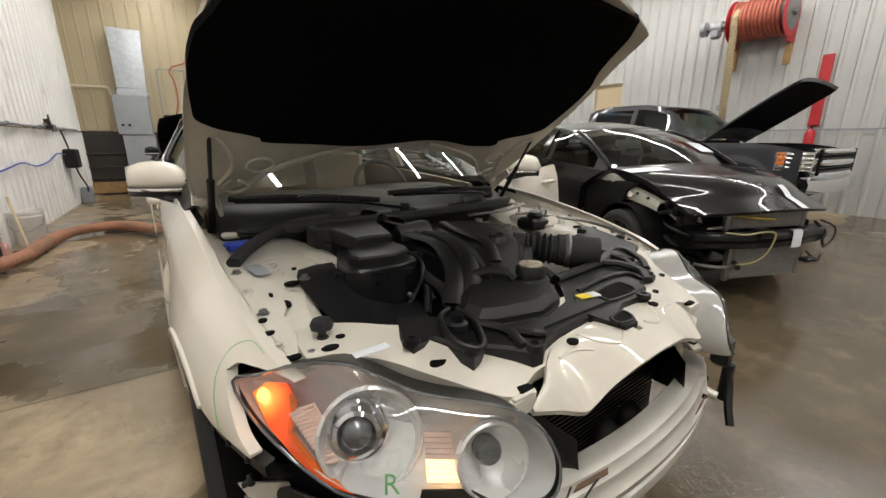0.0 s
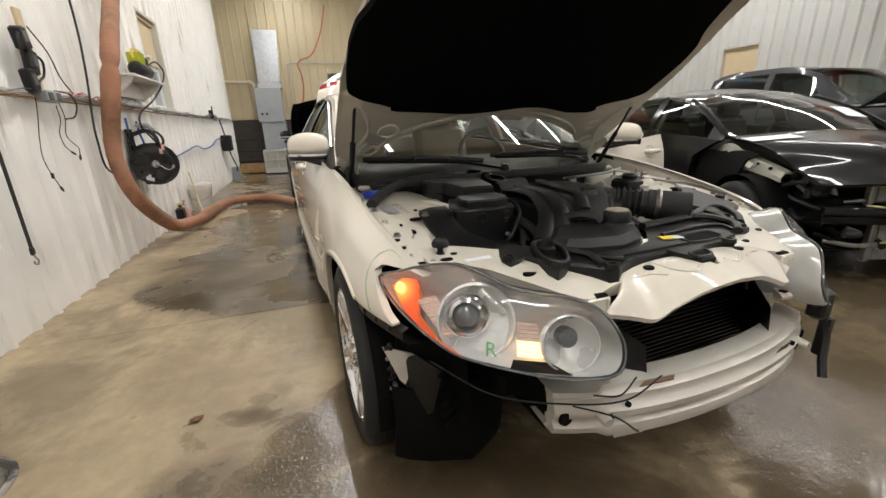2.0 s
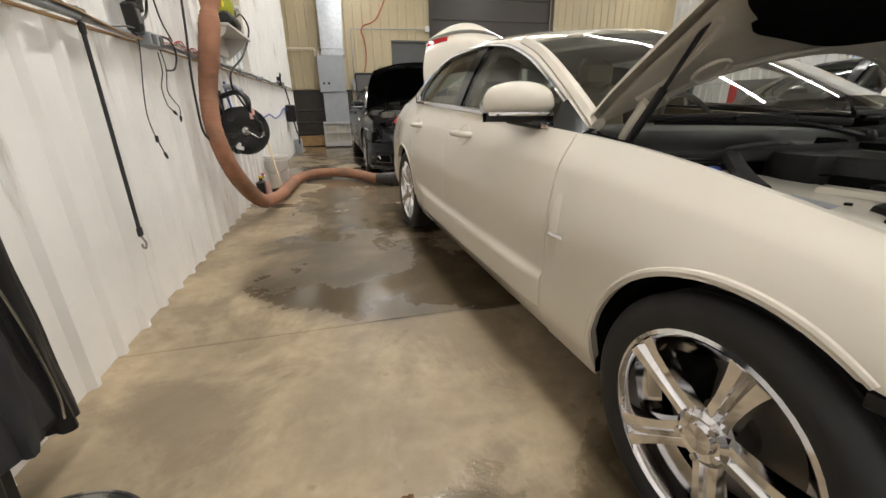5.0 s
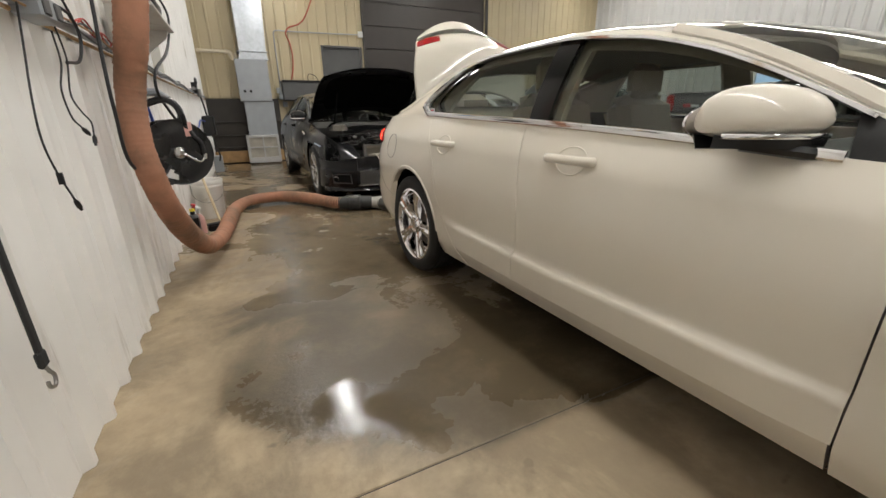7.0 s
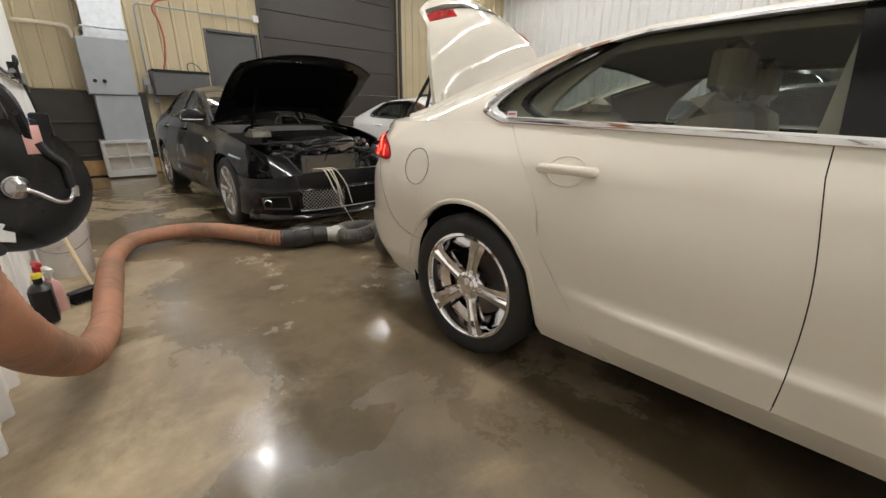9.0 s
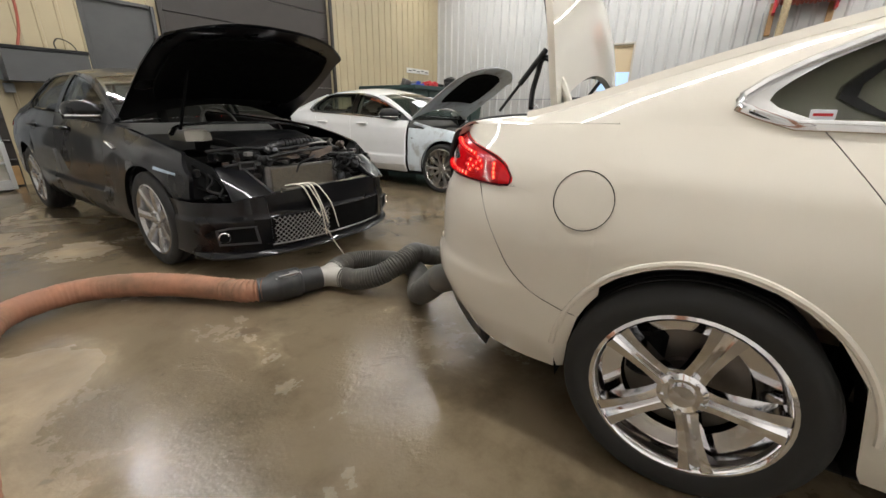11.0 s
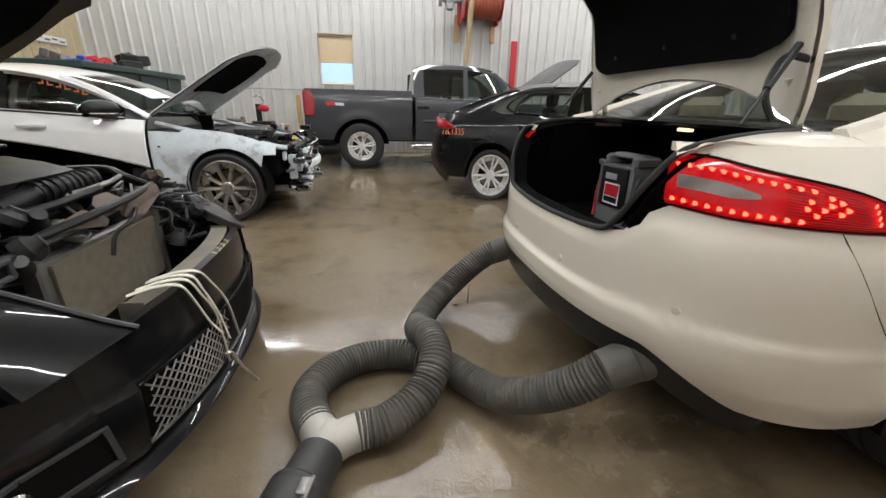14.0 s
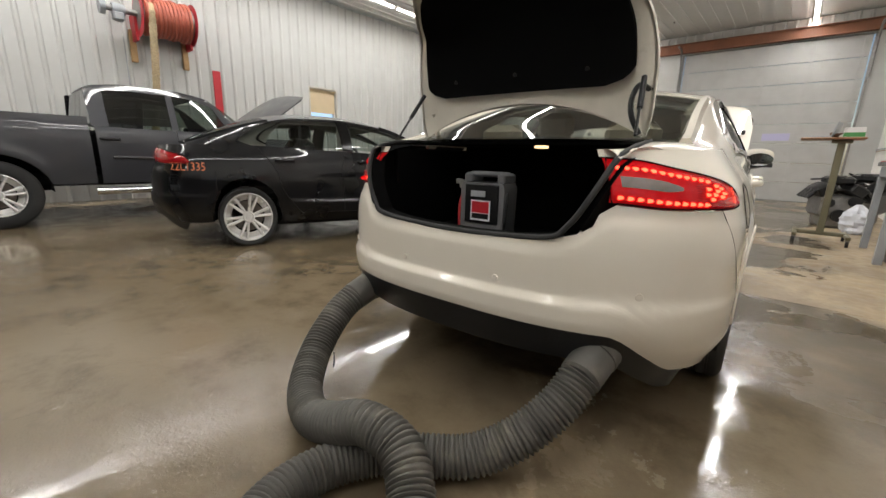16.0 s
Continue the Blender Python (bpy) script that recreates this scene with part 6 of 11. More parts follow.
g.box((0, -.70, .738), (.09, .12, .02), bev=.006)
XF.put(g, "bonnet_latch", M_DARK, parent=plate)
for sgn in (-1, 1):
    bar([plate_at(sgn * x, t) for x, t in ((.15, .12), (.13, .45), (.085, .62), (.045, .50))], .005, "plate_fold", M_WHITE, plate, .6, 6)
    bar([plate_at(sgn * x, t) for x, t in ((.25, .22), (.20, .34), (.16, .50))], .004, "plate_fold", M_WHITE, plate, .6, 6)
    g = Geo()
    c = Vector(plate_at(sgn * .182, .20)) + Vector((0, 0, .001))
    g.slab([c + Vector((.016 * math.cos(k * .5236), .013 * math.sin(k * .5236), -.003)) for k in range(12)], (0, 0, .005))
    XF.put(g, "plate_hole", M_DARK, parent=plate)
for sx in (-1, 1):
    # bolted bracket between panel, lamp and plate
    g = Geo()
    g.box((sx * .375, -.685, .712), (.062, .012, .050), bev=.003)
    g.box((sx * .352, -.672, .716), (.012, .045, .040), bev=.003)
    g.box((sx * .395, -.672, .700), (.030, .040, .060), bev=.004)
    g.cyl((sx * .405, -.69, .700), (sx * .405, -.70, .700), .009, n=8)
    XF.put(g, "panel_bracket", M_WHITEIN, parent=slam)
    g = Geo()
    g.box((sx * .365, -.672, .735), (.036, .030, .016), bev=.003)
    XF.put(g, "bracket_slot", M_DARK, parent=slam)
    g = Geo()
    g.slab([(sx * .395, -.69, .625), (sx * .355, -.735, .612), (sx * .325, -.725, .607), (sx * .365, -.67, .620)], (0, 0, .006))
    g.box((sx * .37, -.665, .56), (.02, .03, .13), bev=.003)
    XF.put(g, "beam_bracket", M_WHITEIN, parent=slam)
    g = Geo()
    g.box((sx * .357, -.708, .6225), (.022, .018, .004))
    XF.put(g, "bracket_hole", M_DARK, parent=slam)
# shroud: a broad moulding with lobes over the panel on one side and a loop on the other
sh_o = [(-.47, -.335), (-.495, -.40), (-.512, -.455), (-.505, -.488), (-.475, -.485), (-.452, -.472), (-.432, -.512), (-.437, -.565), (-.428, -.596), (-.402, -.588), (-.378, -.572), (-.335, -.62), (-.312, -.652), (-.285, -.655), (-.25, -.632), (-.19, -.62), (-.06, -.612),
        (-.055, -.665), (-.04, -.70), (.012, -.70), (.03, -.645), (.08, -.625), (.15, -.625), (.185, -.64), (.20, -.60), (.262, -.592), (.28, -.565), (.36, -.565), (.395, -.555), (.40, -.52), (.475, -.475), (.53, -.375), (.49, -.325), (.40, -.345), (.33, -.385), (.08, -.395), (.05, -.44), (-.03, -.52), (-.16, -.56), (-.29, -.53), (-.345, -.49), (-.36, -.415)]
sh = block("radiator_shroud", sh_o, .752, .792, M_PLASTIC2, .007, label="black plastic radiator shroud with ribs, lobes and openings")
g = Geo()
g.tube(crom([(-.345, -.40, .80), (-.40, -.44, .806), (-.432, -.53, .80), (-.415, -.585, .796), (-.385, -.575, .80), (-.345, -.50, .806), (-.335, -.42, .806)], 6), .008, 8, flat=1.5)
XF.put(g, "shroud_loop", M_PLASTIC2, parent=sh)
g = Geo()
g.slab([(x, y, .786) for x, y in ((-.355, -.43), (-.405, -.46), (-.425, -.53), (-.405, -.565), (-.385, -.55), (-.355, -.49))], (0, 0, .0085))
XF.put(g, "shroud_opening", M_DARK, parent=sh)
g = Geo()
g.lathe([(.026, 0), (.024, .5), (.016, .6), (.016, 1), (.0001, 1)], (-.385, -.485, .79), (-.385, -.485, .835), 14)
XF.put(g, "drain_plug", M_PLASTIC, parent=sh)
for pts, r in ((((.07, -.405, .80), (.20, -.40, .804), (.34, -.39, .806), (.42, -.36, .81)), .016), (((.42, -.36, .81), (.49, -.345, .815), (.515, -.38, .815), (.465, -.465, .808), (.40, -.52, .80)), .013), (((.33, -.40, .806), (.36, -.45, .806), (.36, -.52, .80), (.30, -.575, .795)), .015), (((.42, -.37, .81), (.415, -.43, .806), (.385, -.49, .80), (.37, -.55, .795)), .012), (((-.30, -.55, .80), (-.27, -.60, .80), (-.24, -.62, .796)), .010), (((-.34, -.50, .806), (-.30, -.56, .80), (-.32, -.63, .795)), .012), (((.05, -.50, .796), (.20, -.485, .798), (.31, -.50, .798), (.30, -.565, .795)), .007)):
    bar(pts, r, "shroud_rib", M_PLASTIC2, sh, .8)
for p in ((-.498, -.468), (-.415, -.575), (-.298, -.64), (.17, -.63)):
    g = Geo()
    g.lathe([(.021, 0), (.019, 1), (.010, 1), (.009, .6), (.0001, .6)], (*p, .788), (*p, .801), 14)
    sc = XF.put(g, "shroud_screw", M_PLASTIC2, parent=sh)
for out in ([(.085, -.535), (.055, -.585), (.075, -.60), (.185, -.60), (.215, -.55), (.20, -.525)], [(-.04, -.66), (-.05, -.69), (.0, -.695), (.02, -.655)]):
    g = Geo()
    g.slab([(x, y, .786) for x, y in out], (0, 0, .0085))
    XF.put(g, "shroud_opening", M_DARK, parent=sh)
    g = Geo()
    g.tube(crom([(x, y, .794) for x, y in out], 3, True) + [Vector((*out[0], .794))], .005, 6)
    XF.put(g, "opening_rim", M_PLASTIC2, parent=sh)
g = Geo()
g.slab([(-.22, -.60, .785), (.04, -.60, .785), (.03, -.50, .785), (-.03, -.55, .785), (-.14, -.585, .785)], (0, 0, .014), bev=.004)
XF.put(g, "shroud_plate", M_PLASTIC2, parent=sh)
g = Geo()
g.box((0, 0, 0), (.040, .030, .003), pose(.012, -.545, .802, 0, 0, -12), bev=.0005)
lab = XF.put(g, "warning_label", M_YELLOW, "small yellow and white warning label", sh)
g = Geo()
g.box((0, 0, 0), (.030, .030, .003), pose(.046, -.552, .802, 0, 0, -12), bev=.0005)
XF.put(g, "label_print", M_TAPE, parent=lab)

M_BEAM = material("painted_aluminium_beam", (0.60, 0.575, 0.52), .34, metal=.35, var=.06, scale=7, stain=(.34, .28, .2), stain_scale=9, stain_at=(.62, .85))
# bumper beam: bowed hollow extrusion with two grooves
beam_u = lambda v: -.806 + .25 * v * v + .5 * v ** 4
prof = [(.055, .395), (.012, .382), (.0, .388), (-.004, .402), (.0, .420), (.014, .428), (.014, .440), (-.004, .448), (-.006, .466), (.008, .478), (.012, .490), (.012, .500), (.024, .508), (.028, .520), (.050, .527)]
g = Geo()
rows = []
for i in range(41):
    v = -.508 + 1.016 * i / 40
    end = 1 if abs(v) > .40 else 0
    rows.append([(v, beam_u(v) + (d * (1 - .6 * end) if d < .03 else d + .015 * end), z + (.016 if end and z < .41 else 0) - (.006 if z > .5 and end else 0)) for d, z in prof])
g.grid(rows)
g.skirt((0, .03, 0))
beam = XF.put(g, "bumper_beam", M_BEAM, "cream painted aluminium bumper beam with bolt holes")
for sx in (-1, 1):
    for v, z, r in ((.482, .447, .018), (.375, .452, .011), (.335, .478, .007)):
        g = Geo()
        u = beam_u(v)
        g.lathe([(.0001, 1), (r, 1), (r * 1.1, 0)], (sx * v, u + .004, z), (sx * v, u - .0045, z), 14)
        XF.put(g, "beam_hole", M_DARK, parent=beam)
    g = Geo()
    g.cyl((sx * .40, beam_u(.40) + .01, .46), (sx * .405, beam_u(.40) - .03, .455), .016, .013, n=12)
    XF.put(g, "beam_stud", M_BEAM, parent=beam)
    g = Geo()
    g.box((sx * .455, -.55, .45), (.08, .24, .10), bev=.01)
    XF.put(g, "crash_box", M_DARK, parent=beam)
    g = Geo()
    g.slab([(sx * .36, beam_u(.36) + .012, .395), (sx * .26, beam_u(.26) + .012, .392), (sx * .27, beam_u(.27) + .012, .372), (sx * .35, beam_u(.35) + .012, .368)], (0, .004, 0))
    XF.put(g, "beam_flange", M_BEAM, parent=beam)
g = Geo()
g.slab([(.30, beam_u(.3) - .003, .50), (.22, beam_u(.22) - .0035, .505), (.20, beam_u(.2) - .0035, .495), (.27, beam_u(.27) - .003, .49)], (0, -.002, 0))
XF.put(g, "rust_patch", M_RUST, parent=beam)
g = Geo()
g.slab([(-.30, beam_u(.3) + .012, .514), (-.20, beam_u(.2) + .012, .516), (-.19, beam_u(.19) + .02, .521), (-.28, beam_u(.28) + .02, .519)], (0, 0, .003))
XF.put(g, "rust_patch", M_RUST, parent=beam)

# radiator pack with fins behind the beam
g = Geo()
g.box((.02, -.56, .45), (.80, .05, .42), bev=.008)
rad = XF.put(g, "radiator", M_DARK, "dark radiator with fine fins")
for k in range(26):
    g = Geo()
    g.box((.02, -.592, .26 + k * .0152), (.74, .012, .0045))
    XF.put(g, "fin", M_PLASTIC, parent=rad)
g = Geo()
g.slab([(-.36, -.60, .66), (-.30, -.66, .64), (-.255, -.735, .60), (-.25, -.745, .52), (-.30, -.73, .45), (-.38, -.66, .42), (-.42, -.60, .50)], (-.02, .03, 0), bev=.004)
XF.put(g, "air_guide", M_PLASTIC, parent=rad)
g = Geo()
g.slab([(.36, -.60, .66), (.30, -.66, .64), (.255, -.735, .60), (.25, -.745, .52), (.30, -.73, .45), (.38, -.66, .42), (.42, -.60, .50)], (.02, .03, 0), bev=.004)
XF.put(g, "air_guide", M_PLASTIC, parent=rad)
g = Geo()
for c in ((.10, -.62, .35), (.22, -.63, .36)):
    g.lathe([(.05, 0), (.055, .2), (.05, .3), (.055, .5), (.045, .8), (.03, 1), (.0001, 1)], (c[0], c[1] + .06, c[2]), (c[0], c[1] - .03, c[2]), 20)
XF.put(g, "horn", M_PLASTIC2)

# headlamps
LAMP = [(.83, -.319, .745), (.79, -.372, .772), (.73, -.42, .795), (.67, -.49, .812), (.625, -.535, .797), (.575, -.585, .770), (.53, -.635, .763), (.485, -.685, .764), (.44, -.735, .752), (.405, -.765, .712), (.386, -.785, .66), (.40, -.798, .615), (.44, -.79, .597), (.53, -.735, .588), (.60, -.68, .592), (.67, -.62, .600), (.72, -.565, .611), (.77, -.475, .643), (.81, -.38, .685)]


def headlamp(sx):
    rim = crom([(sx * a, b, c) for a, b, c in LAMP], 3, True)
    ctr = sum(rim, Vector()) / len(rim)
    nrm = Vector((sx * .50, -.76, .36)).normalized()

    def dish(scale, lift, dome):
        return [ctr + (p - ctr) * scale + nrm * (lift + dome * (1 - scale * scale)) for p in rim]
    g = Geo()
    g.grid([dish(s, 0, .045) for s in (1, .97, .9, .78, .62, .45, .28, .12, .01)], close=True)
    lens = XF.put(g, "headlamp", M_CLEAR, "clear twin headlamp, lit amber at its outer end" if sx < 0 else "clear twin headlamp")
    lens.visible_shadow = False
    g = Geo()
    g.grid([dish(1.012, -.004, 0), dish(1.02, -.012, 0), dish(1.0, -.03, 0), [p + Vector((-sx * .02, .07, -.01)) for p in dish(.92, -.06, 0)], [p + Vector((-sx * .03, .13, -.02)) for p in dish(.7, -.10, 0)], [p + Vector((-sx * .03, .15, -.02)) for p in dish(.02, -.10, 0)]], close=True)
    XF.put(g, "lamp_housing", M_PLASTIC if sx < 0 else M_HOUSEPALE, parent=lens)
    g = Geo()
    g.tube([*dish(1.0, .002, 0), dish(1.0, .002, 0)[0]], .0032, 6)
    XF.put(g, "lamp_seal", M_LENSGREY, parent=lens)
    g = Geo()
    g.grid([dish(.985, -.012, .0), dish(.93, -.044, .0), dish(.86, -.056, .0), dish(.5, -.062, .0), dish(.02, -.062, .0)], close=True)
    XF.put(g, "lamp_bezel", M_REFLECT_DARK, parent=lens)

    def bowl(c, ax, r, depth):
        c, ax = Vector(c), Vector(ax).normalized()
        g = Geo()
        g.lathe([(r * 1.06, -.010), (r * 1.07, .006), (r * 1.0, .010), (r * .98, .0), (r * .9, -depth * .35), (r * .7, -depth * .7), (r * .4, -depth * .95), (.001, -depth)], c, c + ax, 36)
        ob = XF.put(g, "reflector", M_REFLECT, parent=lens)
        return c, ax
    ax = (sx * .42, -.84, .30)
    c, a = bowl((sx * .640, -.545, .668), ax, .094, .05)
    # projector lens in its chrome ring
    pc = Vector((sx * .662, -.535, .685))
    g = Geo()
    g.lathe([(.030, -.06), (.054, -.035), (.060, -.008), (.055, -.004), (.045, -.012), (.044, .012), (.036, .016), (.031, .010), (.030, .0)], pc, pc + a, 32)
    XF.put(g, "projector_ring", M_CHROME, parent=lens)
    g = Geo()
    g.lathe([(.031, .0), (.029, .012), (.022, .020), (.011, .025), (.0005, .026)], pc, pc + a, 28)
    XF.put(g, "projector_lens", M_LENSGREY, parent=lens)
    bowl((sx * .474, -.706, .648), (sx * .34, -.88, .30), .066, .04)
    g = Geo()
    sc, sa = Vector((sx * .476, -.700, .660)), Vector((sx * .34, -.88, .30)).normalized()
    g.lathe([(.026, -.03), (.026, -.004), (.022, .002), (.0005, .003)], sc, sc + sa, 20)
    XF.put(g, "bulb_cap", M_LENSGREY, parent=lens)
    g = Geo()
    for k in range(4):
        ang = -2.4 + k * .55
        p = c + Vector((sx * .02, -.01, 0)) + Vector((math.cos(ang) * .05, 0, math.sin(ang) * .05))
        g.cyl(c + Vector((math.cos(ang) * .045, .018, math.sin(ang) * .045)), c + Vector((math.cos(ang) * .09, -.004, math.sin(ang) * .09)), .0015, n=5)
    XF.put(g, "reflector_lines", M_REFLECT_DARK, parent=lens)
    # position lamp between the bowls: a lit foot below ribbed clear plastic, its glow painted as a warm tint
    quad = [Vector((sx * x, y, z)) for x, y, z in ((.581, -.649, .607), (.532, -.687, .608), (.516, -.636, .677), (.556, -.600, .674))]
    for k in range(9):
        s0, s1 = k / 9, (k + .88) / 9
        lo = [quad[0].lerp(quad[3], s0), quad[1].lerp(quad[2], s0), quad[1].lerp(quad[2], s1), quad[0].lerp(quad[3], s1)]
        g = Geo()
        g.slab([p - nrm * .022 for p in lo], nrm * .010, bev=.0015)
        XF.put(g, "position_lamp_rib", (M_GLOW_WARM if k < 4 else M_RIBGLOW) if sx < 0 else M_SMOKE, "lit warm position lamp" if sx < 0 and k < 4 else "", parent=lens)
    g = Geo()
    g.slab([Vector((sx * x, y, z)) - nrm * .004 for x, y, z in ((.592, -.648, .603), (.522, -.700, .605), (.490, -.742, .588), (.612, -.665, .588))], nrm * .006)
    XF.put(g, "lamp_notch", M_DARK, parent=lens)
    g = Geo()
    side = [(.804, -.356, .728), (.78, -.38, .752), (.748, -.408, .748), (.742, -.43, .715), (.762, -.45, .67), (.735, -.53, .625), (.705, -.58, .607), (.75, -.505, .630), (.788, -.425, .676)]
    g.slab([Vector((sx * a, b, c)) - nrm * .012 for a, b, c in side], -nrm * .012)
    XF.put(g, "amber_reflector", M_AMBER, parent=lens)
    g = Geo()
    for k in range(14):
        t = k / 13
        g.cyl(Vector((sx * (.760 - .03 * t), -.435 - .09 * t, .700 - .062 * t)) - nrm * .016, Vector((sx * (.718 - .02 * t), -.452 - .085 * t, .712 - .07 * t)) - nrm * .016, .0045, n=6)
    g.slab([Vector((sx * a, b, c)) - nrm * .0175 for a, b, c in ((.764, -.432, .706), (.716, -.448, .716), (.692, -.545, .640), (.728, -.53, .634))], -nrm * .003)
    XF.put(g, "ribbed_lens", M_RIBGLOW if sx < 0 else M_SMOKE, parent=lens)
    if sx < 0:
        bc = Vector((-.787, -.380, .728)) - nrm * .006
        g = Geo()
        g.lathe([(.0005, -.016), (.011, -.012), (.016, 0), (.011, .012), (.0005, .016)], bc, bc + nrm, 14)
        XF.put(g, "side_lamp_bulb", M_GLOW_AMBER, "lit amber bulb", parent=lens)
        g = Geo()
        g.slab([Vector((sx * a, b, c)) - nrm * .0115 for a, b, c in ((.806, -.357, .727), (.782, -.381, .754), (.752, -.404, .752), (.744, -.416, .730), (.756, -.428, .702), (.770, -.448, .670), (.742, -.528, .625), (.700, -.592, .607), (.735, -.545, .612), (.768, -.480, .640), (.795, -.415, .682))], nrm * .003)
        XF.put(g, "side_lamp_glow", M_GLOW_AMBER2, parent=lens)
        # marker letter
        q = Vector((-.648, -.610, .612)) + nrm * .026
        t = text_geo("R", .05, .0006)
        y = (Vector((0, 0, 1)) - nrm * nrm.z).normalized()
        x = y.cross(nrm).normalized()
        m = Matrix((( x.x, y.x, nrm.x, q.x), (x.y, y.y, nrm.y, q.y), (x.z, y.z, nrm.z, q.z), (0, 0, 0, 1)))
        t.v = [tuple(m @ Vector(p)) for p in t.v]
        XF.put(t, "marker_letter", M_GREENP, "green hand-drawn letter R", parent=lens, smooth=0)
    return lens


M_REFLECT_DARK = material("pale_chrome_bezel", (0.80, 0.80, 0.79), .20, metal=.35, var=.08)
M_HOUSEPALE = material("pale_clear_lamp_plastic", (0.46, 0.455, 0.43), .2, coat=1.0, var=.15, scale=12)
# clear ribs of the lit lamp, with the bulbs' glow put into their colour
M_RIBGLOW = material("warm_ribbed_clear_plastic", (0.82, 0.60, 0.50), .22, coat=.6, var=.1, scale=40)
M_LENSGREY = material("grey_glass_lens", (0.16, 0.17, 0.18), .04, coat=1.0, metal=.5, var=.02)
M_GLOW_AMBER2 = glow_material("lit_amber_lens", (1.0, 0.12, 0.014), 1.25)
nt = M_GLOW_AMBER2.node_tree
nd, tc, dist, ramp = nt.nodes["Principled BSDF"], nt.nodes.new("ShaderNodeTexCoord"), nt.nodes.new("ShaderNodeVectorMath"), nt.nodes.new("ShaderNodeValToRGB")
dist.operation, dist.inputs[1].default_value = "DISTANCE", (-.787, -.385, .724)
scl = nt.nodes.new("ShaderNodeMath")
scl.operation, scl.inputs[1].default_value = "MULTIPLY", 7.5
nt.links.new(tc.outputs["Object"], dist.inputs[0])
nt.links.new(dist.outputs["Value"], scl.inputs[0])
nt.links.new(scl.outputs[0], ramp.inputs[0])
ramp.color_ramp.elements[0].color, ramp.color_ramp.elements[1].color = (1.0, .62, .20, 1), (.70, .040, .002, 1)
for place, colour in ((.15, (1.0, .22, .03, 1)), (.34, (1.0, .045, .003, 1))):
    ramp.color_ramp.elements.new(place).color = colour
nt.links.new(ramp.outputs[0], nd.inputs["Emission Color"])
fall = nt.nodes.new("ShaderNodeMapRange")
fall.inputs[1].default_value, fall.inputs[2].default_value, fall.inputs[3].default_value, fall.inputs[4].default_value = .03, .8, 2.4, .40
nt.links.new(scl.outputs[0], fall.inputs[0])
nt.links.new(fall.outputs[0], nd.inputs["Emission Strength"])
nd.inputs["Base Color"].default_value = (.55, .10, .01, 1)
headlamp(-1)
headlamp(1)
g = Geo()
g.box((-.60, -.482, .812), (.075, .022, .002), bev=.0004)
XF.put(g, "lamp_sticker", M_TAPE)

# wing liner, hanging bracket and loom below the lamp
for sx in (-1, 1):
    g = Geo()
    rows = []
    for k in range(9):
        t = k / 8
        ang = math.radians(168 + 40 * t)
        u, z = .395 * math.cos(ang) - .02 * t, .34 + .395 * math.sin(ang)
        rows.append([(sx * .835, u, z), (sx * .80, u - .03, z), (sx * .74, u - .045 - .02 * t, z), (sx * .62, u - .07 - .04 * t, z), (sx * .50, u - .05, z)])
    g.grid(rows)
    g.skirt((0, .012, 0))
    liner = XF.put(g, "wheel_liner", M_DARK, "black plastic wheel arch liner")
    g = Geo()
    g.slab([(sx * .80, -.36, .58), (sx * .79, -.42, .60), (sx * .66, -.52, .58), (sx * .63, -.50, .34), (sx * .66, -.47, .24), (sx * .72, -.42, .19), (sx * .79, -.36, .15), (sx * .815, -.34, .30)], (0, .02, 0))
    XF.put(g, "splash_shield", M_DARK, parent=liner)
    # ragged edge of the liner with its clips
    for k in range(11):
        z = .56 - .036 * k
        g = Geo()
        g.box((sx * (.832 - .003 * k), -.392 + .004 * k + .012 * (k % 2), z), (.012, .026, .018 + .006 * (k % 3)), pose(0, 0, 0), bev=.004)
        g.cyl((sx * (.838 - .003 * k), -.396 + .004 * k, z), (sx * (.850 - .003 * k), -.398 + .004 * k, z), .007, .005, n=8)
        XF.put(g, "liner_clip", (M_PLASTIC, M_STEEL, M_PLASTIC2)[k % 3], parent=liner)
    for k in range(6):
        g = Geo()
        g.box((0, 0, 0), (.075, .010, .009), pose(sx * .70, -.508 + .006 * k, .36 + k * .028, 0, 0, -sx * 38), bev=.002)
        XF.put(g, "vent_slat", M_DARK, parent=liner)
    g = Geo()
    g.slab([(sx * .80, -.375, .50), (sx * .77, -.43, .54), (sx * .71, -.47, .50), (sx * .735, -.45, .36), (sx * .78, -.40, .30)], (0, -.014, 0), bev=.004)
    XF.put(g, "brake_duct", M_PLASTIC2, parent=liner)
    g = Geo()
    g.slab([(sx * .855, -.39, .566), (sx * .757, -.40, .522), (sx * .798, -.40, .434), (sx * .812, -.395, .45)], (0, -.006, 0))
    XF.put(g, "wing_bracket", M_WHITEIN)
    g = Geo()
    us = [-.215 - .25 * i / 10 for i in range(11)]
    g.grid([[(sx * (side_at(u, t_low(u))[0] - d), u, .640 - h) for u in us] for d, h in ((.030, -.006), (.010, .004), (.012, .030), (.030, .042), (.06, .046))])
    rail = XF.put(g, "bumper_bracket", M_PLASTIC2, "black plastic bumper bracket under the wing")
    for u in (-.27, -.34, -.41):
        g = Geo()
        v = side_at(u, t_low(u))[0] - .012
        g.lathe([(.009, 0), (.009, .006), (.005, .009), (.0001, .009)], (sx * v, u, .625), (sx * (v + 1), u, .625), 10)
        XF.put(g, "clip", M_PLASTIC2, parent=rail)
g = Geo()
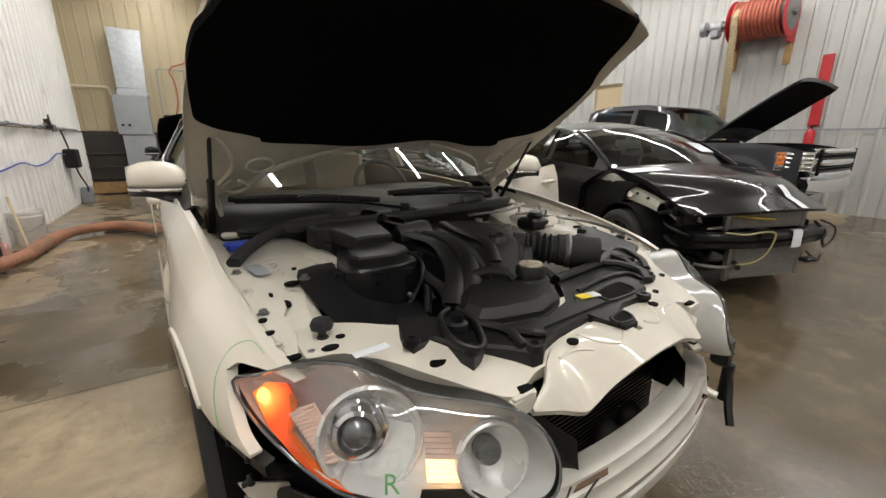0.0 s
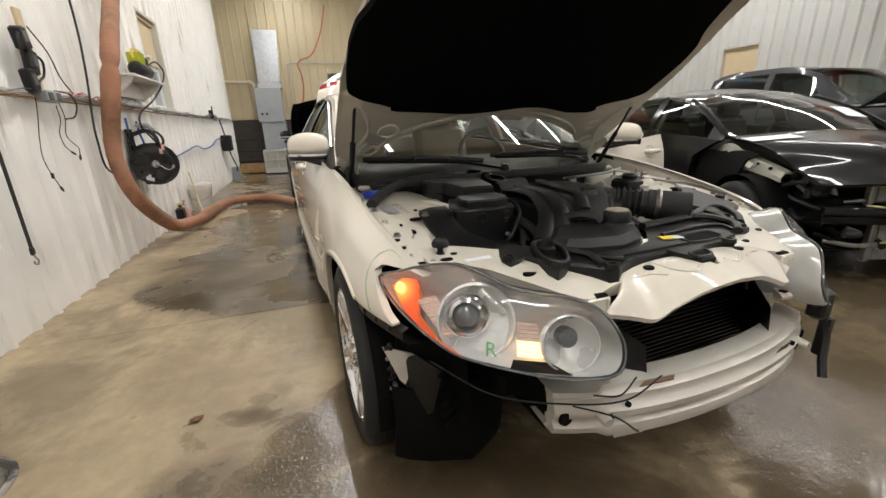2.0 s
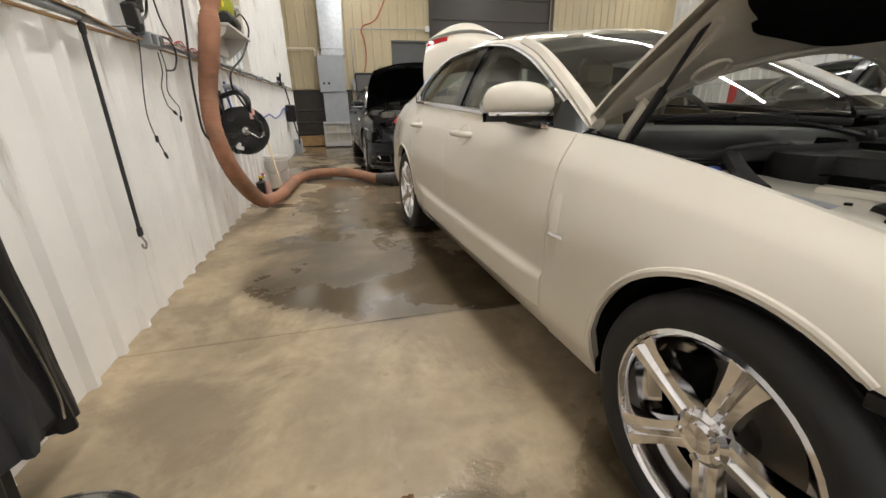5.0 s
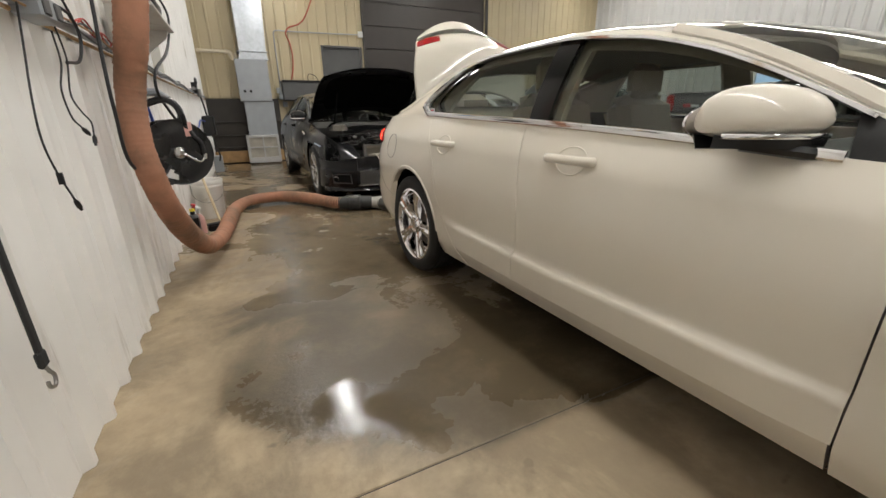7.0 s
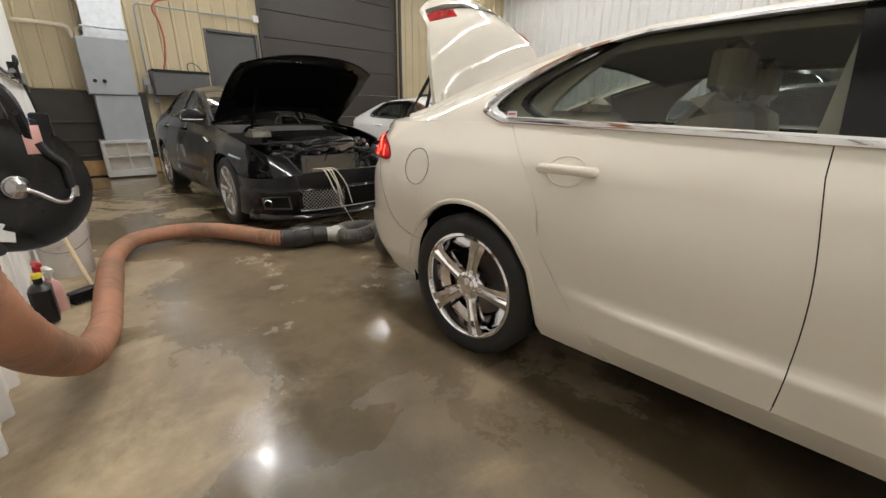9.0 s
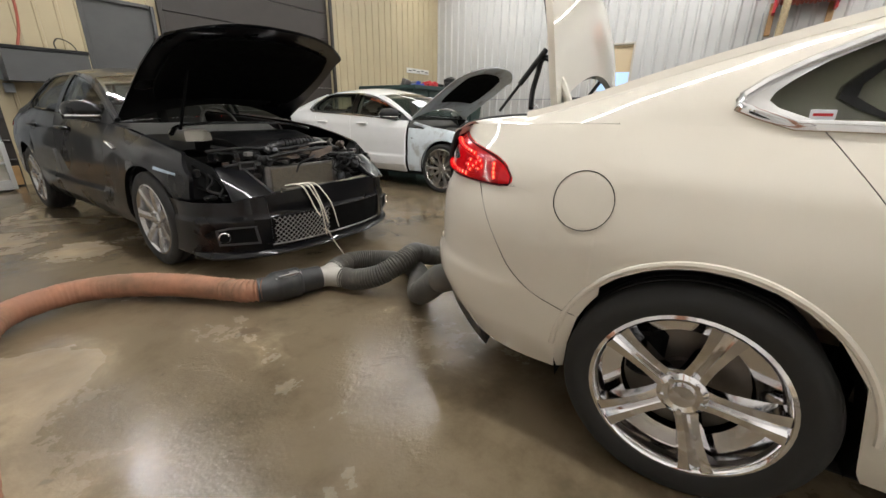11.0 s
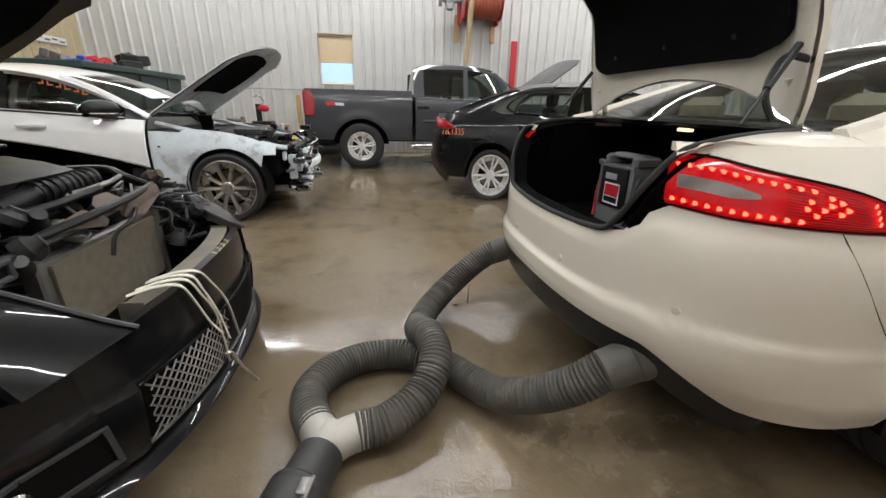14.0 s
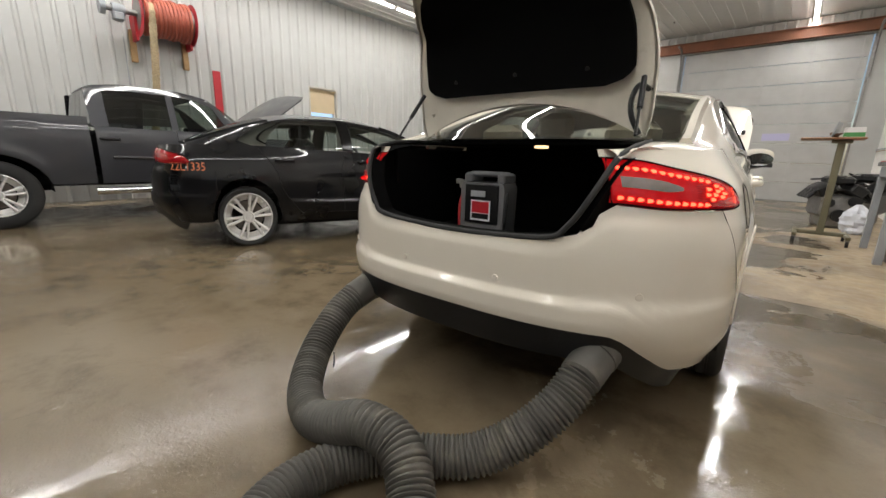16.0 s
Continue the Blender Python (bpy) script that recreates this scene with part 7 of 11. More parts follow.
for pts in ([(-.76, -.52, .57), (-.66, -.66, .535), (-.52, -.75, .525), (-.38, -.80, .525), (-.27, -.80, .56)], [(-.50, -.76, .52), (-.42, -.81, .50), (-.37, -.83, .46), (-.345, -.815, .44)], [(-.44, -.76, .53), (-.40, -.80, .545), (-.33, -.78, .56)]):
    g.tube(crom(pts, 8), .0022, 6)
XF.put(g, "wiring_loom", M_PLASTIC, "thin black wiring loom under the lamp")
g = Geo()
g.tube(crom([(.45, -.74, .60), (.49, -.76, .54), (.50, -.78, .47), (.47, -.80, .40), (.45, -.82, .35)], 6), .012, 6)
g.box((.49, -.75, .57), (.05, .05, .10), bev=.01)
g.box((.51, -.77, .46), (.03, .03, .14), bev=.006)
XF.put(g, "bumper_bracket", M_PLASTIC, "black plastic bumper bracket, hanging loose")

# wing vent with its bright badge, fuel flap, marker line, parking sensors
for sx in (-1, 1):
    g = Geo()
    rows = []
    for k in range(11):
        z = .545 + .235 * k / 10
        w = math.sin(math.pi * k / 10) ** .5
        t = [i for i in range(101) if side_at(.60, i / 100)[1] <= z][-1] / 100
        v = side_at(.60, t)[0]
        rows.append([(sx * (v - .002), .575, z), (sx * (v + .004 * w), .590, z), (sx * (v + .012 * w), .608, z), (sx * (v - .004), .614, z)])
    g.grid(rows)
    XF.put(g, "wing_vent", M_WHITE, parent=XF_PANELS["fender", sx])
    g = Geo()
    g.tube([(sx * .912, .545, .640), (sx * .922, .585, .643), (sx * .925, .607, .645)], .006, 6, flat=1.7)
    XF.put(g, "wing_badge", M_CHROME, parent=XF_PANELS["fender", sx])


def on_side(u, z, sx, out=.0):
    lo, hi = 0.0, 1.0
    for _ in range(20):
        mid = (lo + hi) / 2
        lo, hi = (mid, hi) if side_at(u, mid)[1] < z else (lo, mid)
    if u > 3.2:
        return Vector((sx * (tail_v(u, z) + out), u, z))
    return Vector((sx * (side_at(u, lo)[0] + out), u, z))


g = Geo()
ring = [on_side(3.25 + .085 * math.cos(a), .85 + .083 * math.sin(a), -1, .0005) for a in [6.28318 * k / 40 for k in range(41)]]
g.tube(ring, .0013, 5)
XF.put(g, "fuel_flap_gap", M_DARK, "round fuel flap outline", XF_PANELS["quarter", -1])
g = Geo()
g.tube(crom([on_side(u, z, -1, .0015) for u, z in ((-.345, .799), (-.295, .810), (-.264, .792), (-.263, .752), (-.287, .708), (-.322, .668), (-.332, .653))], 6), .0009, 5)
XF.put(g, "marker_line", M_GREENP, "green marker line on the wing", XF_PANELS["fender", -1])
for v in (-.655, -.215, .215, .655):
    phi = math.acos(min(1, (abs(v) / .90) ** 1.4))
    vv, u = wrap_at(phi, .592)
    g = Geo()
    n = Vector((math.copysign(max(.02, math.cos(phi) ** 2), v), 1, 0)).normalized()
    c = Vector((math.copysign(vv, v), u, .592))
    g.lathe([(.0125, -.003), (.0125, .003), (.011, .0045), (.0001, .005)], c, c + n, 16)
    XF.put(g, "parking_sensor", M_WHITE)
# rolled lips of the wheel arches
for sx in (-1, 1):
    for (uc, zc, ra, rb), a0, a1, key in ((ARCHES[0], .10, 2.20, "fender"), (ARCHES[1], .10, 3.04, "quarter")):
        g = Geo()
        arc = [on_side(uc + (ra + .012) * math.cos(a), zc + (rb + .012) * math.sin(a), sx, -.003) for a in [a0 + (a1 - a0) * k / 40 for k in range(41)]]
        g.tube(arc, .0095, 8)
        XF.put(g, "arch_lip", M_WHITE, parent=XF_PANELS[key, sx])
# gap between quarter panel and bumper
for sx in (-1, 1):
    g = Geo()
    g.tube(crom([on_side(u, z, sx, .0022) for u, z in ((3.225, .503), (3.28, .512), (3.37, .542), (3.44, .59), (3.49, .65), (3.56, .76), (3.61, .86))], 8), .0010, 5)
    XF.put(g, "panel_gap", M_DARK)
# boot: gutter, lining, raised lid on hinges and struts
OPEN = [(.50, 3.44, 1.075), (.565, 3.52, 1.075), (.575, 3.66, 1.065), (.565, 3.78, 1.045), (.545, 3.86, 1.01), (.50, 3.92, .90), (.44, 3.94, .80), (.36, 3.955, .755), (.0, 3.975, .74)]
rim = [Vector(p) for p in OPEN] + [Vector((-x, y, z)) for x, y, z in OPEN[-2::-1]]
rim = crom(rim, 4) + crom([rim[-1], Vector((0, 3.40, 1.085)), rim[0]], 8)[1:-1]
g = Geo()
g.tube([*rim, rim[0]], .010, 8)
XF.put(g, "boot_seal", M_RUBBER, "black rubber boot seal")
g = Geo()
ctr = Vector((0, 3.66, .80))
g.grid([[p + (ctr - p) * s + Vector((0, -d, 0)) for p in rim] for s, d in ((0, 0), (.03, .01), (.06, .05))], close=True)
XF.put(g, "boot_lip_lining", M_LINER)
for nm, c, sz in (("boot_floor", (0, 3.30, .60), (1.10, 1.2, .04)), ("boot_side_lining", (-.56, 3.27, .82), (.03, .84, .44)), ("boot_side_lining", (.56, 3.27, .82), (.03, .84, .44)),
                  ("boot_front_lining", (0, 3.06, .85), (1.1, .05, .5)), ("boot_roof_lining", (0, 3.23, 1.075), (1.08, .50, .03)), ("boot_sill_lining", (0, 3.89, .66), (.84, .03, .16))):
    g = Geo()
    g.box(c, sz, bev=.006)
    XF.put(g, nm, M_LINER)
for sx in (-1, 1):
    g = Geo()
    g.slab([(sx * .588, 3.42, .62), (sx * .588, 3.42, 1.055), (sx * .586, 3.62, 1.05), (sx * .575, 3.76, 1.03), (sx * .552, 3.85, .99), (sx * .51, 3.905, .89), (sx * .47, 3.92, .80), (sx * .47, 3.90, .62)], (sx * .012, 0, 0))
    XF.put(g, "boot_side_lining", M_LINER)
    g = Geo()
    top = spline([(0, 1.058), (.6, 1.045), (1.1, 1.04)])
    a = [(sx * wrap_at(p, top(p))[0], wrap_at(p, top(p))[1], top(p)) for p in [1.03 * (i / 16) ** 1.8 for i in range(17)]]
    edge = crom([(sx * x, y, z - .004) for x, y, z in ((.585, 3.44, 1.082), (.59, 3.55, 1.08), (.59, 3.66, 1.072), (.58, 3.77, 1.052), (.556, 3.87, 1.015))], 4)
    g.grid([[Vector(p) + (Vector(q) - Vector(p)) * k / 4 + Vector((0, 0, .010 * math.sin(math.pi * k / 4))) for p, q in zip(a, edge)] for k in range(5)], flip=sx > 0)
    g.grid([[Vector(p) for p in edge], [Vector(p) + Vector((-sx * .025, -.004, -.02)) for p in edge]])
    XF.put(g, "boot_gutter", M_WHITE)
g = Geo()
rows = []
for i in range(9):
    rows.append([(v, 3.50 - .06 * i / 8 * (1 - (v / .62) ** 2), 1.085 + .012 * (1 - (v / .62) ** 2)) for v in [-.60 + 1.2 * j / 16 for j in range(17)]])
g.grid(rows)
XF.put(g, "rear_deck", M_WHITE)

LID = spline([(0, 3.455), (.12, 3.47), (.35, 3.495), (.60, 3.53), (.70, 3.555), (.76, 3.60), (.88, 3.70), (1.0, 3.79)])
LIDZ = spline([(0, 1.10), (.12, 1.20), (.35, 1.37), (.60, 1.505), (.70, 1.555), (.76, 1.592), (.88, 1.652), (1.0, 1.70)])
lid_half = spline([(0, .535), (.1, .55), (.3, .552), (.55, .53), (.72, .495), (.88, .42), (1.0, .34)])


def lid_sheet(off, inset, t0=0.0, t1=1.0, n=26):
    rows = []
    for i in range(n + 1):
        t = t0 + (t1 - t0) * i / n
        d = Vector((0, LID(min(1, t + .01)) - LID(max(0, t - .01)), LIDZ(min(1, t + .01)) - LIDZ(max(0, t - .01)))).normalized()
        nn = Vector((0, d.z, -d.y))
        row = []
        for q in [-1 + j / 10 for j in range(21)]:
            b = .17 * (1 - q * q) * (1 - i / n)
            tt = t + b
            row.append(Vector(((lid_half(tt) - inset) * q, LID(tt), LIDZ(tt))) + nn * (off - .035 * (1 - q * q)) + Vector((0, 0, .085 * (1 - q * q) * t)))
        rows.append(row)
    return rows


def lid_point(t, x, lift):
    """A place on the lid's outer skin, lifted off it."""
    q = max(-1.0, min(1.0, x / lid_half(t)))
    d = Vector((0, LID(min(1, t + .01)) - LID(t - .01), LIDZ(min(1, t + .01)) - LIDZ(t - .01))).normalized()
    k = .17 * (1 - q * q)
    s = max(0.0, (t - k) / (1 - k))
    return Vector((x, LID(t), LIDZ(t))) + Vector((0, d.z, -d.y)) * (-lift - .035 * (1 - q * q)) + Vector((0, 0, .085 * (1 - q * q) * s))


g = Geo()
g.grid(lid_sheet(0, 0))
g.skirt(lambda p: Vector((0, .022, -.012)))
lid = XF.put(g, "boot_lid", M_WHITE, "raised cream white boot lid with black felt lining")
g = Geo()
g.grid(lid_sheet(.024, .012))
XF.put(g, "lid_inner_frame", M_WHITEIN, parent=lid)
g = Geo()
rows = []
for i in range(27):
    t = .25 + (.93 - .25) * i / 26
    w = spline([(.25, .38), (.28, .45), (.33, .48), (.5, .475), (.72, .445), (.88, .36), (.93, .30)])(t)
    rows.append([Vector((w * q, LID(t) + (.050 - .035 * (1 - q * q)) * .86, LIDZ(t) - (.050 - .035 * (1 - q * q)) * .45 - .03 * (1 - q * q) * max(0, 1 - i / 5) + .085 * (1 - q * q) * t)) for q in [-1 + j / 12 for j in range(25)]])
g.grid(rows)
g.skirt((0, -.02, .01))
XF.put(g, "lid_lining", M_LINER, "black felt lid lining", lid)
for x, t in ((-.31, .31), (0, .30), (.31, .31)):
    g = Geo()
    c = Vector((x, LID(t) + .045, LIDZ(t) - .01 + .085 * (1 - (x / .42) ** 2) * t))
    g.lathe([(.009, 0), (.009, .004), (.0001, .006)], c, c + Vector((0, .86, -.45)), 10)
    XF.put(g, "lining_clip", M_PLASTIC, parent=lid)
for sx in (-1, 1):
    g = Geo()
    rows = [[lid_point(t, sx * (lid_half(t) - .004 - .20 * k / 6), .007 * math.sin(math.pi * min(1, .08 + k / 5))) for k in range(7)] for t in (.715, .735, .755, .778)]
    g.grid(rows)
    g.skirt((0, 0, -.01))
    XF.put(g, "lid_lamp", M_REDLENS, parent=lid)
    g = Geo()
    g.tube(crom([(sx * .50, 3.44, 1.07), (sx * .497, 3.43, 1.11), (sx * .49, 3.45, 1.16), (sx * .485, 3.485, 1.22)], 6), .015, 8)
    XF.put(g, "lid_hinge", M_WHITEIN)
    g = Geo()
    a, b = Vector((sx * .545, 3.68, 1.09)), Vector((sx * .515, 3.525, 1.30))
    g.cyl(a, a + (b - a) * .45, .0055, n=8)
    g.cyl(a + (b - a) * .45, b, .010, n=10)
    XF.put(g, "lid_strut", M_PLASTIC)
g = Geo()
g.grid([[lid_point(t, lid_half(t) * .985 * (i / 12 - 1), .008 if .78 < t < .84 else .003) for i in range(25)] for t in (.782, .792, .815, .835, .845)])
XF.put(g, "lid_chrome_strip", M_CHROME, parent=lid)
g = Geo()
g.tube(crom([(-.535, 3.49, 1.26), (-.505, 3.54, 1.27), (-.49, 3.56, 1.22), (-.50, 3.57, 1.16), (-.53, 3.56, 1.10)], 6), .010, 8)
XF.put(g, "lid_wiring", M_PLASTIC, "black lid wiring sleeve")
g = Geo()
g.box((-.12, 3.47, 1.055), (.055, .03, .012), bev=.003)
XF.put(g, "boot_light", M_GLOW_WARM, "lit boot light")

# sticker in the quarter window
g = Geo()
v, z = upper_at(2.78, .13)
g.box((-(v + .004), 2.78, z), (.002, .045, .022), bev=.0005)
st = XF.put(g, "sticker", M_TAPE, "small white sticker with a red line")
g = Geo()
g.box((-(v + .0056), 2.78, z), (.001, .034, .006))
XF.put(g, "sticker_line", M_REDP, parent=st)

# ---- exhaust hoses ----
hose = thing("exhaust_extraction_hose", "orange fabric exhaust hose splitting into two grey ribbed tailpipe hoses", "exhaust hose")
path = crom([(-1.42, 5.6, 4.7), (-1.42, 5.35, 3.6), (-1.42, 5.0, 2.6), (-1.36, 4.38, 1.9), (-1.40, 4.25, 1.5), (-1.475, 4.28, 1.2), (-1.49, 4.25, .97), (-1.47, 4.25, .78), (-1.45, 4.38, .57), (-1.43, 4.72, .33), (-1.37, 4.99, .165), (-1.305, 5.32, .12), (-1.28, 5.7, .088), (-1.25, 6.1, .082), (-1.20, 6.6, .088), (-1.05, 7.0, .088), (-.80, 7.10, .088), (-.56, 7.0, .088), (-.36, 6.76, .088), (-.21, 6.47, .088), (-.155, 6.335, .095), (-.085, 6.262, .10)], 26)
rng = random.Random(3)
bumps = [rng.uniform(-1, 1) for _ in range(900)]


HOSE_LEN = sum((b - a).length for a, b in zip(path, path[1:]))


def cloth(s):
    """The sleeve's radius: folds round it, and slow sags."""
    k = s / .016
    i = int(k) % 899
    return .066 + .0016 * math.sin(s / .027 * 6.283) + .0022 * (bumps[i] + (bumps[i + 1] - bumps[i]) * (k - int(k))) + .004 * math.sin(s * 4.1) - .016 * math.exp(-((s - 3.35) / .05) ** 2) + .0075 * math.sin(s / .034 * 6.283 + math.sin(s * 31)) * max(0.0, 1 - (HOSE_LEN - s) / .34)


dense = []
for a, b in zip(path, path[1:]):
    k = max(1, int((b - a).length / .007))
    dense += [a + (b - a) * i / k for i in range(k)]
g = Geo()
g.tube(dense + [path[-1]], cloth, 18)
g.make("fabric_hose", M_ORANGE, hose, "orange fabric sleeve", 60)
g = Geo()
cuff = [(-.115, 6.285, .098), (-.06, 6.26, .096), (.0, 6.255, .094), (.07, 6.24, .092), (.15, 6.215, .09), (.24, 6.19, .086)]
cuff_r = spline([(0, .070), (.05, .071), (.075, .078), (.095, .088), (.22, .089), (.228, .091), (.24, .089), (.252, .075), (.40, .073)])
g.tube(crom(cuff, 14), cuff_r, 28)
g.make("cuff", material("scuffed_black_rubber", (.030, .030, .030), .5, var=.3, scale=9, stain=(.10, .09, .07), stain_scale=7, stain_at=(.55, .8)), hose, "scuffed black rubber cuff")
g = Geo()
p, d = Vector((.035, 6.205, .163)), Vector((.95, -.20, .0)).normalized()
g.box((0, 0, 0), (.15, .035, .012), Matrix.Translation(p) @ d.to_track_quat("X", "Z").to_matrix().to_4x4() @ pose(0, 0, 0, 25), bev=.004)
g.cyl(p - d * .06 + Vector((0, -.015, .008)), p + d * .06 + Vector((0, -.015, .008)), .007, n=8)
g.box((0, 0, .012), (.05, .03, .014), Matrix.Translation(p + d * .03) @ d.to_track_quat("X", "Z").to_matrix().to_4x4(), bev=.004)
g.make("buckle", M_STEEL, hose, "steel over-centre buckle")
g = Geo()
g.tube([(.22, 6.197, .086), (.28, 6.175, .084), (.33, 6.155, .082)], .064, 20)
g.tube(crom([(.27, 6.18, .084), (.33, 6.20, .08), (.40, 6.235, .078)], 4), .062, 20)
g.tube(crom([(.27, 6.18, .084), (.315, 6.12, .08), (.345, 6.05, .078)], 4), .062, 20)
g.make("y_piece", material("dull_dusty_zinc", (.44, .42, .38), .55, metal=.35, var=.15, scale=10), hose, "galvanised Y-shaped pipe piece", 50)


def ribs(r, pitch=.0165, amp=.0075):
    return lambda s: r + amp * (abs(math.sin(s / pitch * math.pi)) ** .7 - .5) * 2


def ribbed_hose(pts, r=.060):
    line = crom(pts, 14)
    out = []
    for a, b in zip(line, line[1:]):
        k = max(1, int((b - a).length / .0032))
        out += [a + (b - a) * i / k for i in range(k)]
    g = Geo()
    g.tube(out + [line[-1]], ribs(r), 22)
    return g.make("ribbed_hose", M_GHOSE, hose, "grey ribbed rubber hose", 70)


ribbed_hose([(.36, 6.215, .078), (.46, 6.262, .075), (.58, 6.27, .072), (.70, 6.20, .070), (.775, 6.06, .070), (.775, 5.91, .070), (.70, 5.76, .070), (.58, 5.66, .072), (.46, 5.565, .085), (.36, 5.46, .15), (.29, 5.35, .24), (.262, 5.27, .315)])
ribbed_hose([(.335, 6.085, .080), (.36, 5.98, .085), (.44, 5.86, .12), (.56, 5.79, .185), (.70, 5.80, .205), (.82, 5.83, .16), (.98, 5.82, .10), (1.15, 5.75, .10), (1.29, 5.61, .17), (1.35, 5.46, .27), (1.355, 5.36, .33)])
for a, b in (((.262, 5.28, .31), (.245, 5.12, .385)), ((1.355, 5.37, .325), (1.35, 5.20, .385))):
    g = Geo()
    g.lathe([(.058, 0), (.068, .05), (.070, .6), (.074, .62), (.074, .95), (.064, 1.0)], a, b, 24)
    g.make("tailpipe_cuff", M_GHOSE, hose, "grey rubber tailpipe cuff")
    g = Geo()
    bx = Vector(b)
    g.lathe([(.042, 0), (.045, .1), (.045, 1.0)], bx - Vector((0, .06, .0)), bx + Vector((0, -.35, .0)), 20)
    solo(g, "exhaust_tailpipe", M_STEEL, "dull steel tailpipe under the bumper", "tailpipe", group="tailpipes")
g = Geo()
for k in range(22):
    c = Vector((1.33 + .004 * math.sin(k), 5.50 + .004 * k if k > 14 else 5.50, max(.008, .30 - .02 * k)))
    g.cyl(c, c + Vector((.003, .002, -.017 if c.z > .02 else 0)), .004, n=5)
solo(g, "hanging_chain", M_STEEL, "thin steel chain hanging from the hose end", "chain")

# jump starter in the boot
pack = thing("jump_starter", "grey portable jump starter with a red label, standing in the boot", "jump starter", XF.root.matrix_world @ pose(.115, 3.50, .62, 0, 0, 4))
pack.scale = (.76, .76, .80)
pack_grey = material("grey_plastic_case", (0.15, 0.15, 0.155), .5, var=.12, bump=.2)
g = Geo()
g.slab([(-.145, .10, .0), (.145, .10, .0), (.15, .10, .30), (.135, .10, .335), (-.135, .10, .335), (-.15, .10, .30)], (0, -.20, 0), bev=.012)
for k in (-1, 1):
    g.box((k * .115, 0, .36), (.05, .17, .06), bev=.012)
g.make("case", pack_grey, pack)
g = Geo()
g.slab([(-.115, .10, .10), (.115, .10, .10), (.115, .10, .325), (-.115, .10, .325)], (0, .012, 0), bev=.006)
face = g.make("front_panel", M_PLASTIC, pack)
g = Geo()
g.box((0, .114, .175), (.135, .003, .12), bev=.0006)
lb = g.make("label", M_TAPE, face)
for c, s, mt in (((0, .1165, .195), (.118, .002, .066), M_REDP), ((0, .1165, .142), (.115, .002, .030), M_PLASTIC)):
    g = Geo()
    g.box(c, s)
    g.make("label_print", mt, lb, smooth=0)
g = Geo()
g.box((.02, .114, .272), (.10, .004, .035), bev=.001)
g.make("gauge", M_GREYBOX, face)
g = Geo()
g.box((0, .0, .382), (.26, .10, .030), bev=.012)
g.make("carry_handle", pack_grey, pack)
for x, mt in ((.15, M_REDP), (-.15, M_PLASTIC)):
    g = Geo()
    g.tube(crom([(x, .06, .28), (x * 1.08, .09, .20), (x * 1.05, .10, .08), (x * .95, .115, .02)], 6), .008, 6)
    g.make("cable", mt, pack)
g = Geo()
g.box((.155, .07, .32), (.04, .03, .05), pose(0, 0, 0), bev=.006)
g.box((.18, .07, .335), (.05, .02, .03), bev=.005)
g.make("clamp", M_STEEL, pack)

# ---- the other vehicles ----
def wheels(c, style, mat, r=.335, rim=.245, x=.785, axles=(0, 2.909)):
    for wx in (-1, 1):
        for wu in axles:
            road_wheel(c.root, wx * x, wu, wx, (style, mat), lambda g, n, mt, lb, pr: c.put(g, n, mt, lb, pr), r, rim)


def raised_bonnet(c, deg, mat, frame_mat, felt, length=1.28, u0=.68, z0=.985, half=.76, crown=.05):
    """A bonnet raised by deg, with inner frame and lining; felt: (from, to, half-width)."""
    th = radians(deg)

    def at(s, lift):
        return (u0 - s * math.cos(th) + lift * math.sin(th), z0 + s * math.sin(th) + lift * math.cos(th))

    def sheet(lift, inset, s0=None, s1=None, hw=None):
        rows = []
        for i in range(17):
            row = []
            for j in range(21):
                q = -1 + j / 10
                a = .22 * (1 - q * q) if s0 is None else s0
                b = length - .22 * abs(q) ** 3 if s1 is None else s1 - (.10 * abs(q) ** 3)
                s = a + (b - a) * i / 16
                w = (half * (1 - .18 * max(0, s / length - .5) ** 1.5 * 2) - inset) if hw is None else hw * (1 - .12 * abs(2 * i / 16 - 1) ** 3)
                u, z = at(s, lift + crown * (1 - (w * q / half) ** 2) - .07 * max(0, s / length - .75) / .25)
                row.append((w * q, u, z))
            rows.append(row)
        return rows
    g = Geo()
    g.grid(sheet(0, 0)).skirt((0, .012, -.018))
    b = c.put(g, "bonnet", mat)
    g = Geo()
    g.grid(sheet(-.024, .012))
    c.put(g, "bonnet_inner_frame", frame_mat, parent=b)
    g = Geo()
    g.grid(sheet(-.04, 0, *felt)).skirt((0, .008, .018))
    c.put(g, "bonnet_lining", M_LINER, parent=b)
    return b, at


def nose_at(phi, z, end=-.86, half=.88, u0=-.28, power=2.5):
    k, s = max(0.0, math.cos(phi)), math.sin(phi)
    return half * k ** (2 / power), u0 + (end - u0) * s ** (2 / power)


def front_bumper(c, mat, low, high, end, half, u0=-.28, power=2.5, n=11):
    g = Geo()
    rows = []
    for k in range(n):
        row = []
        for i in range(49):
            a = math.pi * i / 48
            b = min(a, math.pi - a)
            z = low(b) + (high(b) - low(b)) * k / (n - 1)
            v, u = nose_at(b, z, end(z), half(z), u0, power)
            row.append((-v if a < math.pi / 2 else v, u, z))
        rows.append(row)
    g.grid(rows)
    g.skirt((0, .03, 0))
    return c.put(g, "front_bumper", mat)


